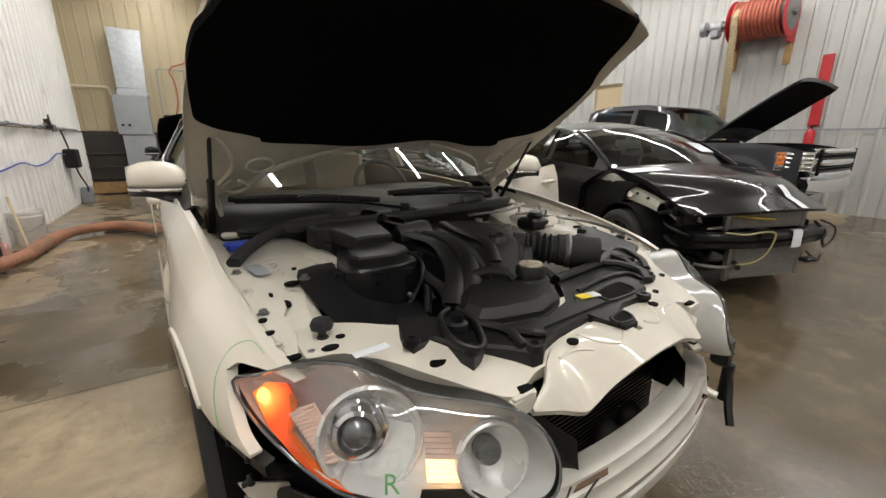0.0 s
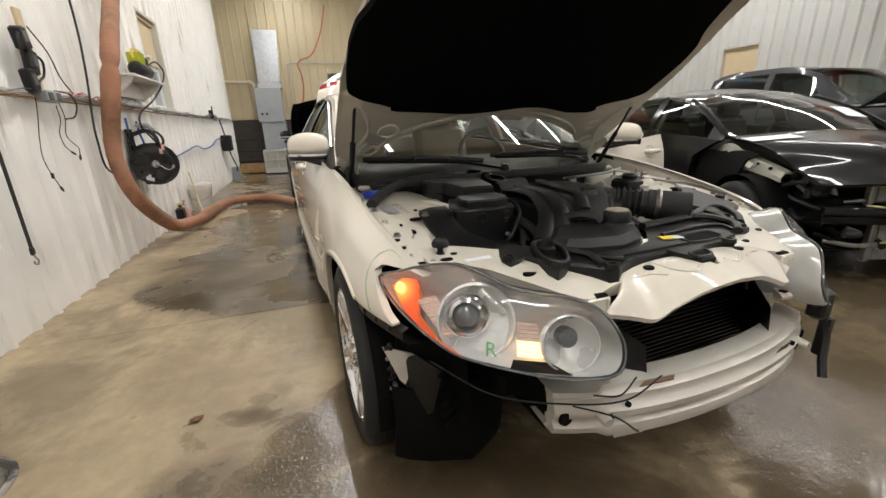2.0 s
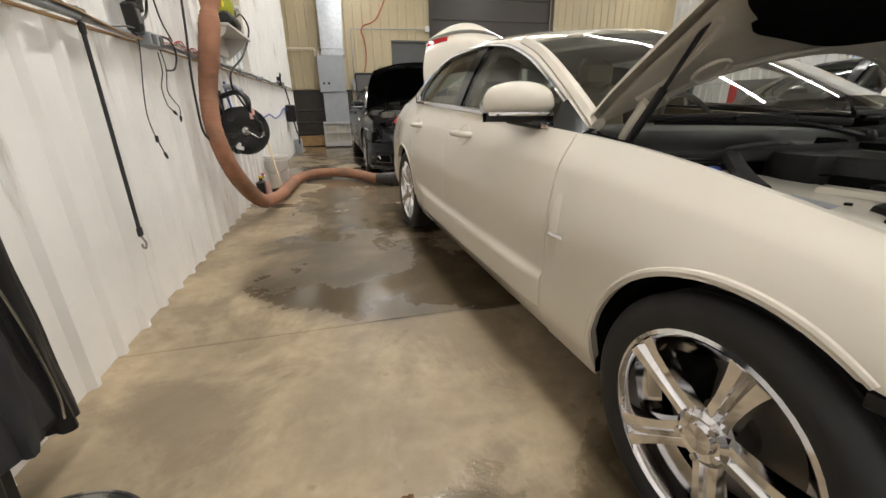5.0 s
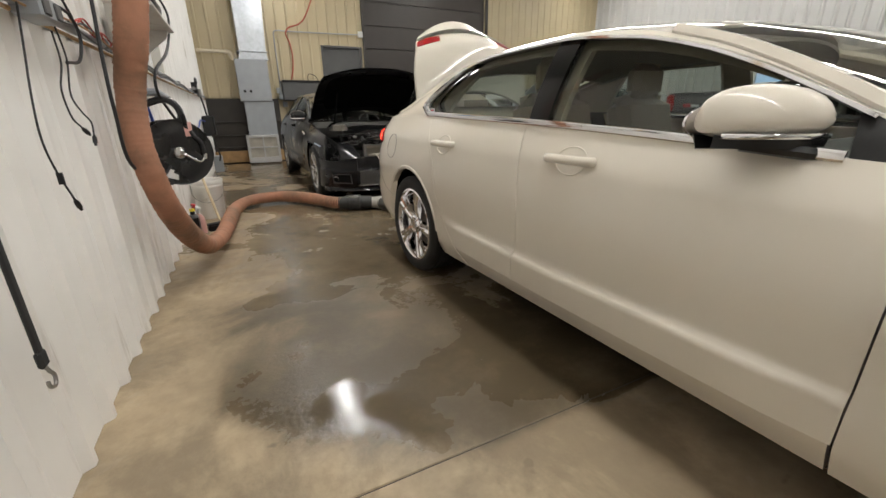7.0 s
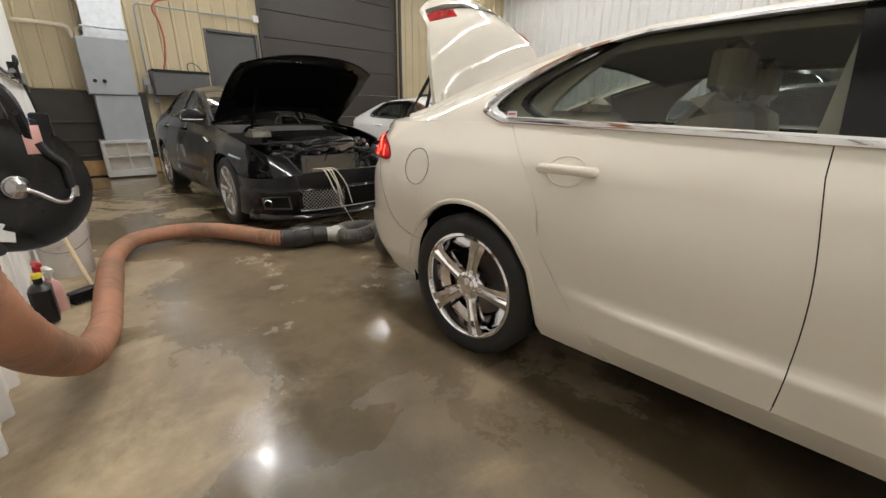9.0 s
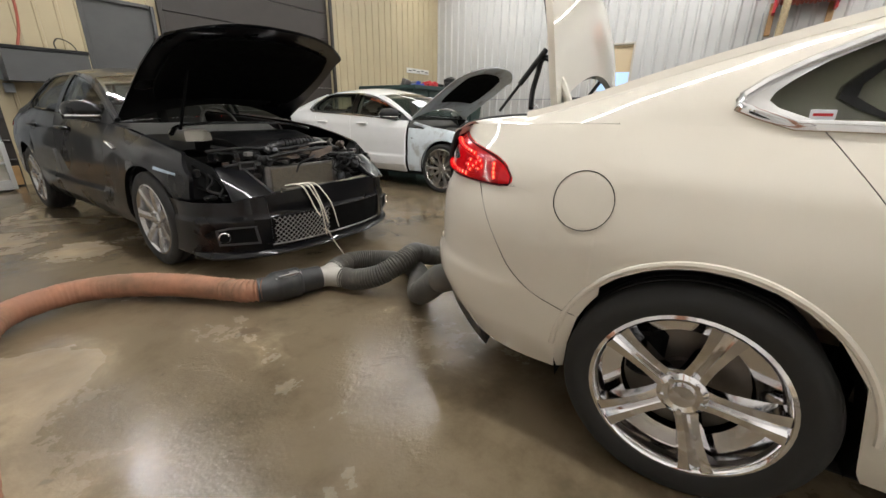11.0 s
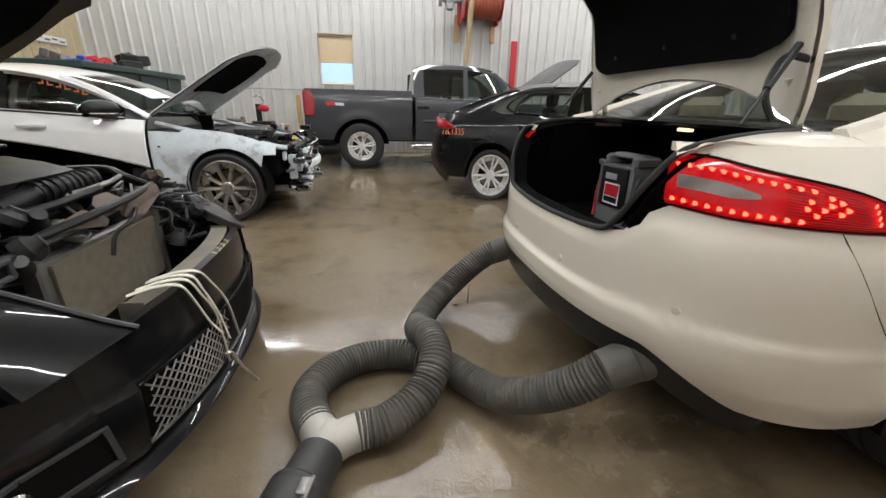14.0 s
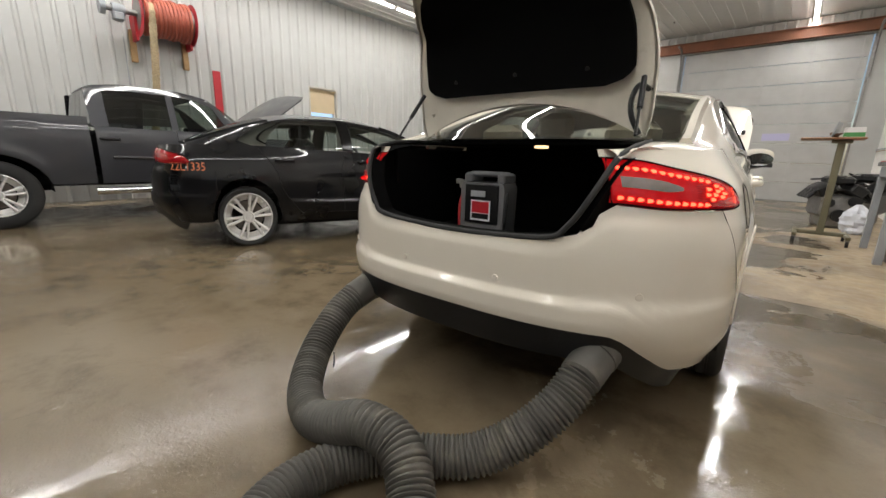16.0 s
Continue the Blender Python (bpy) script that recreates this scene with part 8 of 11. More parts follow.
def clutter(c, rng, n, lo, hi, mats, parent=None, name="engine_part", size=1.0):
    """Engine-bay bits: small cast blocks, pipes and hoses, each its own part."""
    for k in range(n):
        g = Geo()
        p = Vector([rng.uniform(a, b) for a, b in zip(lo, hi)])
        kind = k % 3
        if kind == 0:
            g.box(p, [rng.uniform(.04, .13) * size, rng.uniform(.04, .12) * size, rng.uniform(.03, .08) * size], bev=.01 * size)
        elif kind == 1:
            q = [p] + [p + Vector((rng.uniform(-.22, .22), rng.uniform(-.16, .16), rng.uniform(-.08, .03))) for _ in range(2)]
            q = [Vector((max(lo[0], min(hi[0], w.x)), max(lo[1], min(hi[1], w.y)), max(lo[2], min(hi[2], w.z)))) for w in q]
            g.tube(crom(q, 6), rng.uniform(.008, .022) * size, 8)
        else:
            g.lathe([(.03, 0), (.034, .5), (.02, .8), (.02, 1), (.0001, 1)], p, p + Vector((rng.uniform(-.04, .04), rng.uniform(-.06, .06), rng.uniform(.02, .07))), 12)
        c.put(g, name, mats[k % len(mats)], parent=parent)


def fins_panel(c, x0, x1, u, z0, z1, n, mat, name="radiator", label=""):
    g = Geo()
    g.box(((x0 + x1) / 2, u + .025, (z0 + z1) / 2), (x1 - x0, .035, z1 - z0), bev=.006)
    r = c.put(g, name, M_STEEL, label)
    for k in range(n):
        g = Geo()
        g.box(((x0 + x1) / 2, u + .002, z0 + .02 + (z1 - z0 - .04) * k / (n - 1)), (x1 - x0 - .04, .014, (z1 - z0) / n * .45))
        c.put(g, "fin", mat, parent=r)
    for x in (x0 - .015, x1 + .015):
        g = Geo()
        g.box((x, u + .02, (z0 + z1) / 2), (.035, .05, z1 - z0 + .02), bev=.008)
        c.put(g, "end_tank", M_STEEL, parent=r)
    return r


M_FIN = material("bent_grey_fins", (0.36, 0.35, 0.33), .5, metal=.6, var=.2, scale=30)
M_BROWNSTEEL = material("brown_scorched_steel", (0.10, 0.075, 0.058), .55, metal=.4, var=.3, scale=14)

NOSE[0] = -9
# black saloon with its bonnet up
M_FOGTRIM = material("dark_grey_fog_trim", (0.045, 0.045, 0.047), .45, var=.15)
CTS = Saloon("black_saloon_car", "black saloon, bonnet up, grille and headlamps removed", pose(.70, 7.47, 0, 0, 0, 1.6), M_BLACK, .985, .995, 1.0)
CTS.shell()
CTS.sides(fender_from=-.40, lamp=spline([(0, -.41), (.35, -.46), (.55, -.48), (.75, -.42), (1, -.33)]))
CTS.glasshouse(chrome=False, screen=M_SCREEN)
CTS.cabin(M_INTERIOR)
CTS.mirror(-1)
CTS.tail(lit=False)
wheels(CTS, "seven", bpy.data.materials["silver_alloy"])
raised_bonnet(CTS, 29.5, M_BLACK, M_BLACK, (.34, 1.16, .64), 1.32)
g = Geo()
g.cyl((-.52, .22, .88), (-.44, -.02, 1.50), .010, n=8)
CTS.put(g, "bonnet_prop", M_DARK)
low = spline([(0, .18), (.5, .165), (1.571, .17)])
# pointed bumper with a shelf at fog lamp height
shelf = lambda z: .012 * min(1, max(0, (z - .405) / .012))
nose_end = lambda z: -.880 - .02 * math.sin((z - .17) / .40 * 3.1) + shelf(z)
nose_half = lambda z: .888 - shelf(z)


def face(x, z, off=0.0):
    """A point on the black saloon's bumper at x and height z."""
    k = (1 - (abs(x) / nose_half(z)) ** 2.4) ** (1 / 2.4)
    return (x, -.28 + (nose_end(z) + .28) * k - off, z)


bump = front_bumper(CTS, M_BLACK, low, spline([(0, .53), (.35, .515), (.7, .515), (.85, .53), (.96, .553), (1.571, .575)]), nose_end, nose_half, power=2.4, n=25)
g = Geo()
rows = [[((-v if a < math.pi / 2 else v), u - dz, z) for a, v, u in ((a, *nose_at(min(a, math.pi - a), .2, -.885, .895, power=2.4)) for a in [.25 + (math.pi - .5) * i / 40 for i in range(41)])] for dz, z in ((0, .190), (.028, .172), (.040, .156), (.02, .142))]
g.grid(rows)
g.skirt((0, .02, 0))
CTS.put(g, "chin_spoiler", M_BLACK, parent=bump)
g = side_panel(-1, const(-.37), const(-.17), 6, 3, t0=.60, t1=.645, out=.0016)
CTS.put(g, "wing_scrape", material("pale_blue_scrape", (.34, .42, .52), .4, var=.3, scale=30), "pale blue scrape", smooth=30)
for sx in (-1, 1):
    # fog lamp in its recess
    n = Vector((sx * .55, -.83, 0)).normalized()
    c = Vector(face(sx * .715, .30)) + n * .006
    e = Vector((-n.y * sx, n.x * sx, 0))
    outline = [c + e * a + Vector((0, 0, b)) for a, b in ((.085, -.055), (.095, .048), (.02, .060), (-.15, .060), (-.165, -.062))]
    g = Geo()
    g.slab(outline, n * .004)
    rec = CTS.put(g, "fog_recess", M_DARK, parent=bump)
    for p, q in zip(outline, outline[1:] + outline[:1]):
        d, w = (q - p).normalized(), (c - (p + q) / 2).normalized() * .015
        g = Geo()
        g.slab([p, q, q + w - d * .012, p + w + d * .012], n * .012, bev=.003)
        CTS.put(g, "recess_edge", M_FOGTRIM, parent=rec)
    f = c + e * .045 + n * .006
    g = Geo()
    g.lathe([(.033, 0), (.036, .012), (.030, .020), (.025, .008)], f, f + n, 20)
    CTS.put(g, "fog_ring", M_CHROME, parent=rec)
    g = Geo()
    g.lathe([(.025, .008), (.017, .014), (.0001, .016)], f, f + n, 16)
    CTS.put(g, "fog_lens", M_DARK, parent=rec)
    # empty headlamp bay, its shade a near-black plate, behind a broad gloss panel that runs down to the bumper
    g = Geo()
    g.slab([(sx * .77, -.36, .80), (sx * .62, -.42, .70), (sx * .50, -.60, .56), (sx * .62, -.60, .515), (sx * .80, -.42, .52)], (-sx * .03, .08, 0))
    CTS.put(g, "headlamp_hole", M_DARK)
    for pts, r, mt in (([(.75, -.42, .74), (.70, -.47, .66), (.73, -.50, .57)], .016, M_PLASTIC), ([(.66, -.50, .66), (.66, -.58, .60), (.70, -.60, .54)], .012, M_PLASTIC2), ([(.76, -.46, .60), (.70, -.56, .555), (.62, -.66, .535)], .010, M_PLASTIC)):
        g = Geo()
        g.tube(crom([(sx * x, y, z) for x, y, z in pts], 6), r, 8)
        CTS.put(g, "lamp_bucket_rib", M_DARK if mt == M_PLASTIC else mt)
    for p, d in (((.74, -.55, .535), (.07, .05, .03)), ((.67, -.62, .53), (.06, .04, .025)), ((.76, -.47, .69), (.03, .05, .05))):
        g = Geo()
        g.box((sx * p[0], p[1], p[2]), d, bev=.008)
        CTS.put(g, "lamp_mount", M_PLASTIC2)
    g = Geo()
    top = [(.67, -.52, .715), (.59, -.55, .712), (.50, -.56, .695)]
    mid = [(.685, -.61, .655), (.60, -.66, .655), (.485, -.67, .635)]
    low3 = [(.695, -.70, .575), (.62, -.755, .58), (.475, -.765, .585)]
    foot = [(.70, -.735, .525), (.62, -.79, .545), (.475, -.84, .556)]
    g.grid([[(sx * x, y, z) for x, y, z in r] for r in (top, mid, low3, foot)])
    g.skirt((-sx * .01, .03, -.012))
    CTS.put(g, "lamp_strake", M_BLACK, smooth=50)
    g = Geo()
    g.tube([(sx * .497, -.565, .700), (sx * .483, -.676, .641), (sx * .473, -.772, .590), (sx * .47, -.848, .560)], .007, 6)
    CTS.put(g, "lamp_strake_edge", M_FOGTRIM)
# lower grille of woven wire on one half, open on the other
g = Geo()
g.grid([[face(-.50 + 1.0 * i / 32, z, .004) for i in range(33)] for z in (.225, .28, .34, .40)])
g.skirt((0, .02, 0))
hole = CTS.put(g, "grille_opening", M_DARK, parent=bump)
mesh_m = material("woven_grille_wire", (0.42, 0.41, 0.40), .35, metal=.9, var=.1)
g = Geo()
for k in range(-8, 14):
    for t in (1, -1):
        line = [(-.50 + .034 * k + (t * q + (1 if t < 0 else 0)) * .18, .222 + .18 * q) for q in [i / 12 for i in range(13)]]
        line = [face(x, z, .014 - .002 * t) for x, z in line if -.50 <= x <= -.08]
        if len(line) > 1:
            g.tube(line, .0028, 5)
CTS.put(g, "grille_mesh", mesh_m, "woven wire lower grille", hole)
for z, r in ((.216, .006), (.407, .005)):
    g = Geo()
    g.tube([face(-.51 + 1.02 * i / 32, z, .010) for i in range(33)], r, 6)
    CTS.put(g, "grille_rim", M_STEEL if z < .3 else M_BLACK, parent=hole)
for sx in (-1, 1):
    # upright fold where the middle of the bumper meets its corner
    g = Geo()
    g.grid([[face(sx * x, z, o) for x, o in ((.505, .0), (.515, .016), (.545, .016), (.60, .0))] for z in [.20 + .34 * i / 12 for i in range(13)]])
    CTS.put(g, "bumper_fold", M_BLACK, parent=bump, smooth=20)
fins_panel(CTS, -.31, .29, -.56, .42, .69, 44, material("dusty_tan_fins", (0.27, 0.235, 0.18), .6, metal=.2, var=.2, scale=30), label="grey radiator with bent fins")
g = Geo()
g.tube(crom([(-.60, -.50, .715), (-.45, -.52, .725), (-.32, -.55, .735), (-.10, -.57, .75), (.12, -.58, .765), (.32, -.55, .745), (.60, -.48, .72)], 6), .018, 8, flat=.7)
g.box((-.42, -.55, .715), (.17, .02, .06), bev=.006)
g.box((.42, -.55, .715), (.17, .02, .06), bev=.006)
CTS.put(g, "radiator_support", M_PLASTIC2)
for pts in ([(-.25, -.585, .770), (-.15, -.60, .79), (-.06, -.60, .745), (-.10, -.615, .735), (-.19, -.595, .752)], [(.02, -.60, .735), (.05, -.62, .80), (.10, -.63, .785), (.24, -.62, .80), (.23, -.63, .775), (.08, -.64, .73)]):
    g = Geo()
    g.slab(pts, (0, .01, .012))
    CTS.put(g, "bent_bracket", M_BROWNSTEEL)
g = Geo()
ridge = [face(-.34 + .80 * i / 24, .56) for i in range(25)]
g.grid([[(x, u + d, z) for x, u, z in ridge] for d, z in ((.045, .50), (.045, .568), (.115, .570), (.115, .50))])
g.add([(ridge[k][0], ridge[k][1] + d, z) for k in (0, -1) for d, z in ((.045, .50), (.045, .568), (.115, .570), (.115, .50))], [(0, 1, 2, 3), (4, 5, 6, 7)])
CTS.put(g, "foam_absorber", material("dusty_tan_foam", (.17, .15, .12), .7, var=.3, scale=8), "dusty tan bumper foam", smooth=20)
ec = Geo()
top = lambda x, u: .912 - .30 * max(0, -.14 - u) - .35 * max(0, abs(x - .02) - .24) - .05 * max(0, u - .1)
ec.grid([[(x, u - .05 * (1 - ((x - .02) / .40) ** 2) * (u < -.2), top(x, u) - (.010 if abs(abs(x - .02) - .15) < .02 and u > -.12 else 0)) for x in [.02 - .38 + .76 * i / 38 for i in range(39)]] for u in [-.30 + .66 * j / 20 for j in range(21)]])
ec.skirt((0, 0, -.10))
CTS.put(ec, "engine_cover", M_PLASTIC, "smooth black engine cover", smooth=25)
g = Geo()
g.tube(crom([(-.16, -.37, .80), (-.04, -.40, .825), (.12, -.40, .835), (.28, -.36, .83), (.40, -.28, .81)], 9), .037, 14)
hose_in = CTS.put(g, "intake_hose", M_PLASTIC)
for k in range(9):
    g = Geo()
    x = -.06 + .034 * k
    g.tube([(x, -.402 + .042 * math.cos(a), .829 + .042 * math.sin(a)) for a in [math.tau * i / 16 for i in range(17)]], .006, 5)
    CTS.put(g, "hose_ring", M_PLASTIC, parent=hose_in)
for pts, r, mt in (([(-.60, -.30, .80), (-.40, -.42, .82), (-.15, -.46, .80), (.10, -.50, .82)], .013, M_PLASTIC), ([(-.30, -.56, .76), (-.10, -.62, .79), (.20, -.60, .80), (.40, -.52, .78)], .014, M_PLASTIC), ([(.55, -.10, .82), (.50, -.30, .83), (.36, -.44, .82), (.30, -.58, .78)], .017, M_PLASTIC), ([(-.50, -.20, .82), (-.46, -.40, .80), (-.52, -.55, .76)], .016, M_PLASTIC2), ([(.0, -.40, .80), (.14, -.50, .83), (.30, -.46, .83), (.44, -.36, .80)], .009, M_STEEL), ([(.16, -.58, .74), (.24, -.64, .70), (.20, -.66, .64), (.28, -.65, .60)], .006, M_PLASTIC), ([(.10, -.60, .76), (.0, -.64, .735), (-.08, -.62, .70), (-.12, -.62, .64)], .007, M_PLASTIC), ([(.36, -.56, .74), (.42, -.62, .68), (.34, -.66, .64), (.44, -.64, .58)], .008, M_RUBBER), ([(.40, -.56, .70), (.30, -.64, .66), (.38, -.66, .60), (.30, -.66, .56)], .005, M_PLASTIC)):
    g = Geo()
    g.tube(crom(pts, 7), r, 8)
    CTS.put(g, "engine_hose", mt)
g = Geo()
g.slab([(-.06, -.57, .785), (.0, -.61, .76), (.06, -.60, .78), (.08, -.54, .80), (.0, -.54, .80)], (0, .01, .012), bev=.004)
CTS.put(g, "latch_plate", M_BROWNSTEEL)
# silver band added for the cowl edge, its lit look put into the colour
g = Geo()
g.tube(crom([(-.62, .12, .90), (-.45, .30, .955), (0, .36, .965), (.45, .30, .955), (.62, .14, .91)], 8), .02, 8, flat=.6)
CTS.put(g, "strut_brace", M_ALLOY, "silver strut brace")
g = Geo()
g.slab([(-.57, .02, .85), (-.46, -.02, .85), (-.37, .04, .85), (-.34, .26, .85), (-.57, .28, .85)], (0, .02, .075), bev=.025)
CTS.put(g, "strut_tower", material("sand_grey_primer", (.21, .19, .155), .5, var=.15))
clutter(CTS, random.Random(5), 24, (-.58, -.48, .60), (.62, -.05, .79), [M_PLASTIC, M_PLASTIC2, M_DARK, M_RUBBER, M_PLASTIC], size=.8)
clutter(CTS, random.Random(16), 60, (-.56, -.54, .66), (.60, -.36, .80), [M_STEEL, M_DARK, M_PLASTIC2, M_RUBBER, M_PLASTIC, M_FOGTRIM, M_BROWNSTEEL, M_PLASTIC], size=.42)
clutter(CTS, random.Random(17), 26, (.30, -.68, .52), (.54, -.50, .74), [M_PLASTIC2, M_FOGTRIM, M_RUBBER, M_PLASTIC], size=.4)
for sx in (-1, 1):
    # slotted alloy lamp bracket and pale inner panel
    g = Geo()
    for z in (.695, .738):
        g.box((sx * .47, -.568, z), (.12, .014, .014), bev=.004)
    for x in (.417, .523):
        g.box((sx * x, -.568, .7165), (.014, .014, .056), bev=.004)
    CTS.put(g, "slotted_bracket", M_FOGTRIM)
    g = Geo()
    g.tube(crom([(sx * .72, -.44, .70), (sx * .68, -.50, .64), (sx * .73, -.52, .58), (sx * .66, -.62, .545)], 6), .010, 6)
    CTS.put(g, "lamp_loom", M_PLASTIC2)
for k in range(8):
    x = .03 + .026 * k
    p = Vector(face(x, .565, -.004))
    g = Geo()
    g.slab([p + Vector((0, .0, .008)), p + Vector((.005, 0, .008)), p + Vector((.012, .022, .0095)), p + Vector((.007, .022, .0095))] if k % 2 else [p + Vector((0, .0, .008)), p + Vector((.016, 0, .008)), p + Vector((.016, .004, .008)), p + Vector((0, .004, .008))], (0, 0, .001))
    CTS.put(g, "marker_stroke", material("pale_yellow_marker", (.62, .60, .28), .6), smooth=0)
drape = lambda x, far, z_end, dx: [(x - far, face(x, .57)[1] + .115, .580), (x - far * .4, face(x, .57)[1] + .05, .592), (*face(x, .57, .006)[:2], .584), face(x + dx * .35, .52, .012), face(x + dx * .7, .42, .020), face(x + dx, z_end, .022)]
for pts in (drape(-.26, .05, .36, .09), drape(-.22, .05, .21, .10), drape(-.15, .05, .25, .14), drape(-.19, .03, .30, .08), [face(-.15, .26, .024), face(-.12, .24, .03), (-.07, -.93, .14), (-.02, -.955, .04)]):
    g = Geo()
    g.tube(crom(pts, 8), .0085, 8, flat=.45)
    solo(g, "tie_rope", M_ROPE, "white rope tied round the bumper", "rope", CTS.root.matrix_world.copy(), group="ropes on the bumper")
for sx in (-1, 1):
    g = Geo()
    g.tube([(sx * .905, .38, .80), (sx * .912, .44, .83), (sx * .908, .50, .845)], .016, 6, flat=.5)
    CTS.put(g, "wing_vent_trim", M_CHROME)

# white saloon with its front stripped
ALFA = Saloon("white_sports_saloon", "white saloon, bonnet up, front wing, lamps and bumper removed", pose(4.17, 7.51, 0, 0, 0, 1.5), M_PURE, .985, .97, .985)
ALFA.shell(front=.64)
ALFA.sides(fender=False)
ALFA.glasshouse(screen=M_SCREEN)
ALFA.cabin(M_INTERIOR)
ALFA.mirror(-1, cap=M_PLASTIC)
ALFA.mirror(1)
ALFA.tail(lit=False)
wheels(ALFA, "ten", material("grey_alloy", (0.52, 0.50, 0.48), .28, metal=1.0, var=.05), rim=.268)
PRIM = material("pale_grey_blue_body_primer", (0.62, 0.68, 0.72), .5, var=.1, scale=8, stain=(.42, .44, .45), stain_scale=6)
raised_bonnet(ALFA, 33, M_PURE, PRIM, (.42, 1.12, .47), 1.30, crown=.07)
for sx in (-1, 1):
    NOSE[0] = -.33
    g = side_panel(sx, const(-.46), const(.64), 30, 10, t0=.0, t1=.84, out=-.06)
    NOSE[0] = -9
    ALFA.put(g, "inner_wing", PRIM, "pale grey bare inner wing")
    g = Geo()
    g.tube(crom([(sx * .72, .60, .93), (sx * .70, .20, .84), (sx * .68, -.20, .76), (sx * .60, -.55, .70)], 6), .04, 8, flat=.6)
    ALFA.put(g, "wing_rail", PRIM)
    g = Geo()
    g.box((sx * .55, -.58, .50), (.045, .08, .26), bev=.01)
    g.box((sx * .62, -.52, .62), (.09, .03, .09), bev=.01)
    g.box((sx * .50, -.62, .60), (.10, .02, .05), bev=.006)
    ALFA.put(g, "lamp_mount", PRIM)
    g = Geo()
    g.box((sx * .50, -.50, .26), (.08, .50, .06), bev=.01)
    ALFA.put(g, "subframe_leg", M_STEEL)
    for u, z in ((.60, .60), (.60, .48), (.56, .72)):
        g = Geo()
        g.lathe([(.016, 0), (.016, .004), (.0001, .005)], (sx * .842, u, z), (sx * 1.842, u, z), 10)
        ALFA.put(g, "hole_plug", M_DARK)
g = Geo()
g.tube([(v, -.66 - .10 * (1 - (v / .6) ** 2), .50) for v in [-.62 + 1.24 * i / 20 for i in range(21)]], .034, 8, flat=1.3)
ALFA.put(g, "bumper_beam", PRIM)
g = Geo()
g.box((0, -.55, .68), (1.10, .14, .06), bev=.015)
g.box((0, -.58, .30), (.90, .12, .14), bev=.02)
ALFA.put(g, "front_support", M_PLASTIC)
fins_panel(ALFA, -.33, .33, -.57, .32, .64, 16, M_FIN)
g = Geo()
g.slab([(-.30, .30, .80), (-.32, -.25, .80), (.30, -.25, .80), (.32, .30, .80)], (0, 0, .06), bev=.03)
ALFA.put(g, "engine_cover", M_PLASTIC)
# near-black block that stands in for shade below the engine
g = Geo()
g.box((0, .08, .55), (1.25, 1.05, .30), bev=.03)
ALFA.put(g, "bay_floor", M_DARK)
clutter(ALFA, random.Random(8), 36, (-.62, -.62, .66), (.62, .42, .86), [M_PLASTIC, M_STEEL, M_PLASTIC2, PRIM, M_DARK])
clutter(ALFA, random.Random(19), 40, (-.66, -.74, .28), (.66, -.56, .74), [M_PLASTIC, PRIM, M_ALLOY, M_DARK, M_PLASTIC2, M_ALLOY, PRIM])
clutter(ALFA, random.Random(9), 24, (-.68, -.74, .26), (-.30, -.50, .66), [M_PLASTIC, PRIM, M_STEEL, M_DARK])
g = Geo()
g.box((-.30, -.58, .775), (.09, .05, .02), pose(0, 0, 0), bev=.004)
ALFA.put(g, "yellow_tag", M_YELLOW)
# marks on the front side glass, a note behind the windscreen
for k, (u, ln) in enumerate(((1.12, .05), (1.19, .045), (1.26, .05), (1.33, .045), (1.40, .05), (1.47, .045))):
    g = Geo()
    v, z = upper_at(u, .74)
    g.box((-(v + .004), u, z), (.002, ln, .012), pose(0, 0, 0))
    g.box((-(v + .004), u + .015 * (-1) ** k, z + .018), (.002, .012, .03), pose(0, 0, 0))
    ALFA.put(g, "paint_mark", material("orange_paint_marker", (.55, .14, .05), .6) if k == 0 else bpy.data.materials["orange_paint_marker"], smooth=0)
g = Geo()
g.grid([[Vector(top_at(.86 + .16 * i / 3, -.62 + .34 * j / 4)) + Vector((0, 0, .012)) for j in range(5)] for i in range(4)])
ALFA.put(g, "windscreen_note", M_TAPE, "white paper note on the windscreen")
# front door stands slightly open
g = side_panel(-1, lambda t: .87 + .02 * t, lambda t: 1.735 + .02 * t, 10, 2, .86, .95, .03, upper_at)
ALFA.put(g, "door_frame", M_CHROME)

# black compact saloon with its front stripped
VW = Saloon("black_compact_saloon", "black compact saloon, front bumper and lamps removed, bonnet taped down", pose(4.085, 1.885, 0, 0, 0, -18.75), M_BLACK, .95, .911, .995, lambda x, y, z: (x, (y - .24 * min(1, max(0, (2.3 - y) / 1.6)) * min(1, max(0, (z - .82) / .14))) if y < 3.25 else 3.25 + (y - 3.25) * .84, z))
VW.shell(front=.64)
VW.sides(fender=False)
VW.glasshouse(chrome=False, screen=M_SCREEN)
VW.cabin(M_INTERIOR)
VW.tail(lit=False, band=False)
wheels(VW, "twin", material("bright_silver_wheel_paint", (0.72, 0.71, 0.70), .3, metal=.3, coat=.5, var=.04), r=.315, rim=.252, axles=(2.909,))
wheels(VW, "ten", material("dark_steel_wheel", (0.03, 0.03, 0.03), .5, metal=.4, var=.2), r=.33, axles=(0,))
GREYP = material("grey_green_bare_panel", (0.42, 0.42, 0.35), .5, var=.15, scale=7, stain=(.10, .10, .09), stain_scale=6, stain_at=(.58, .7))
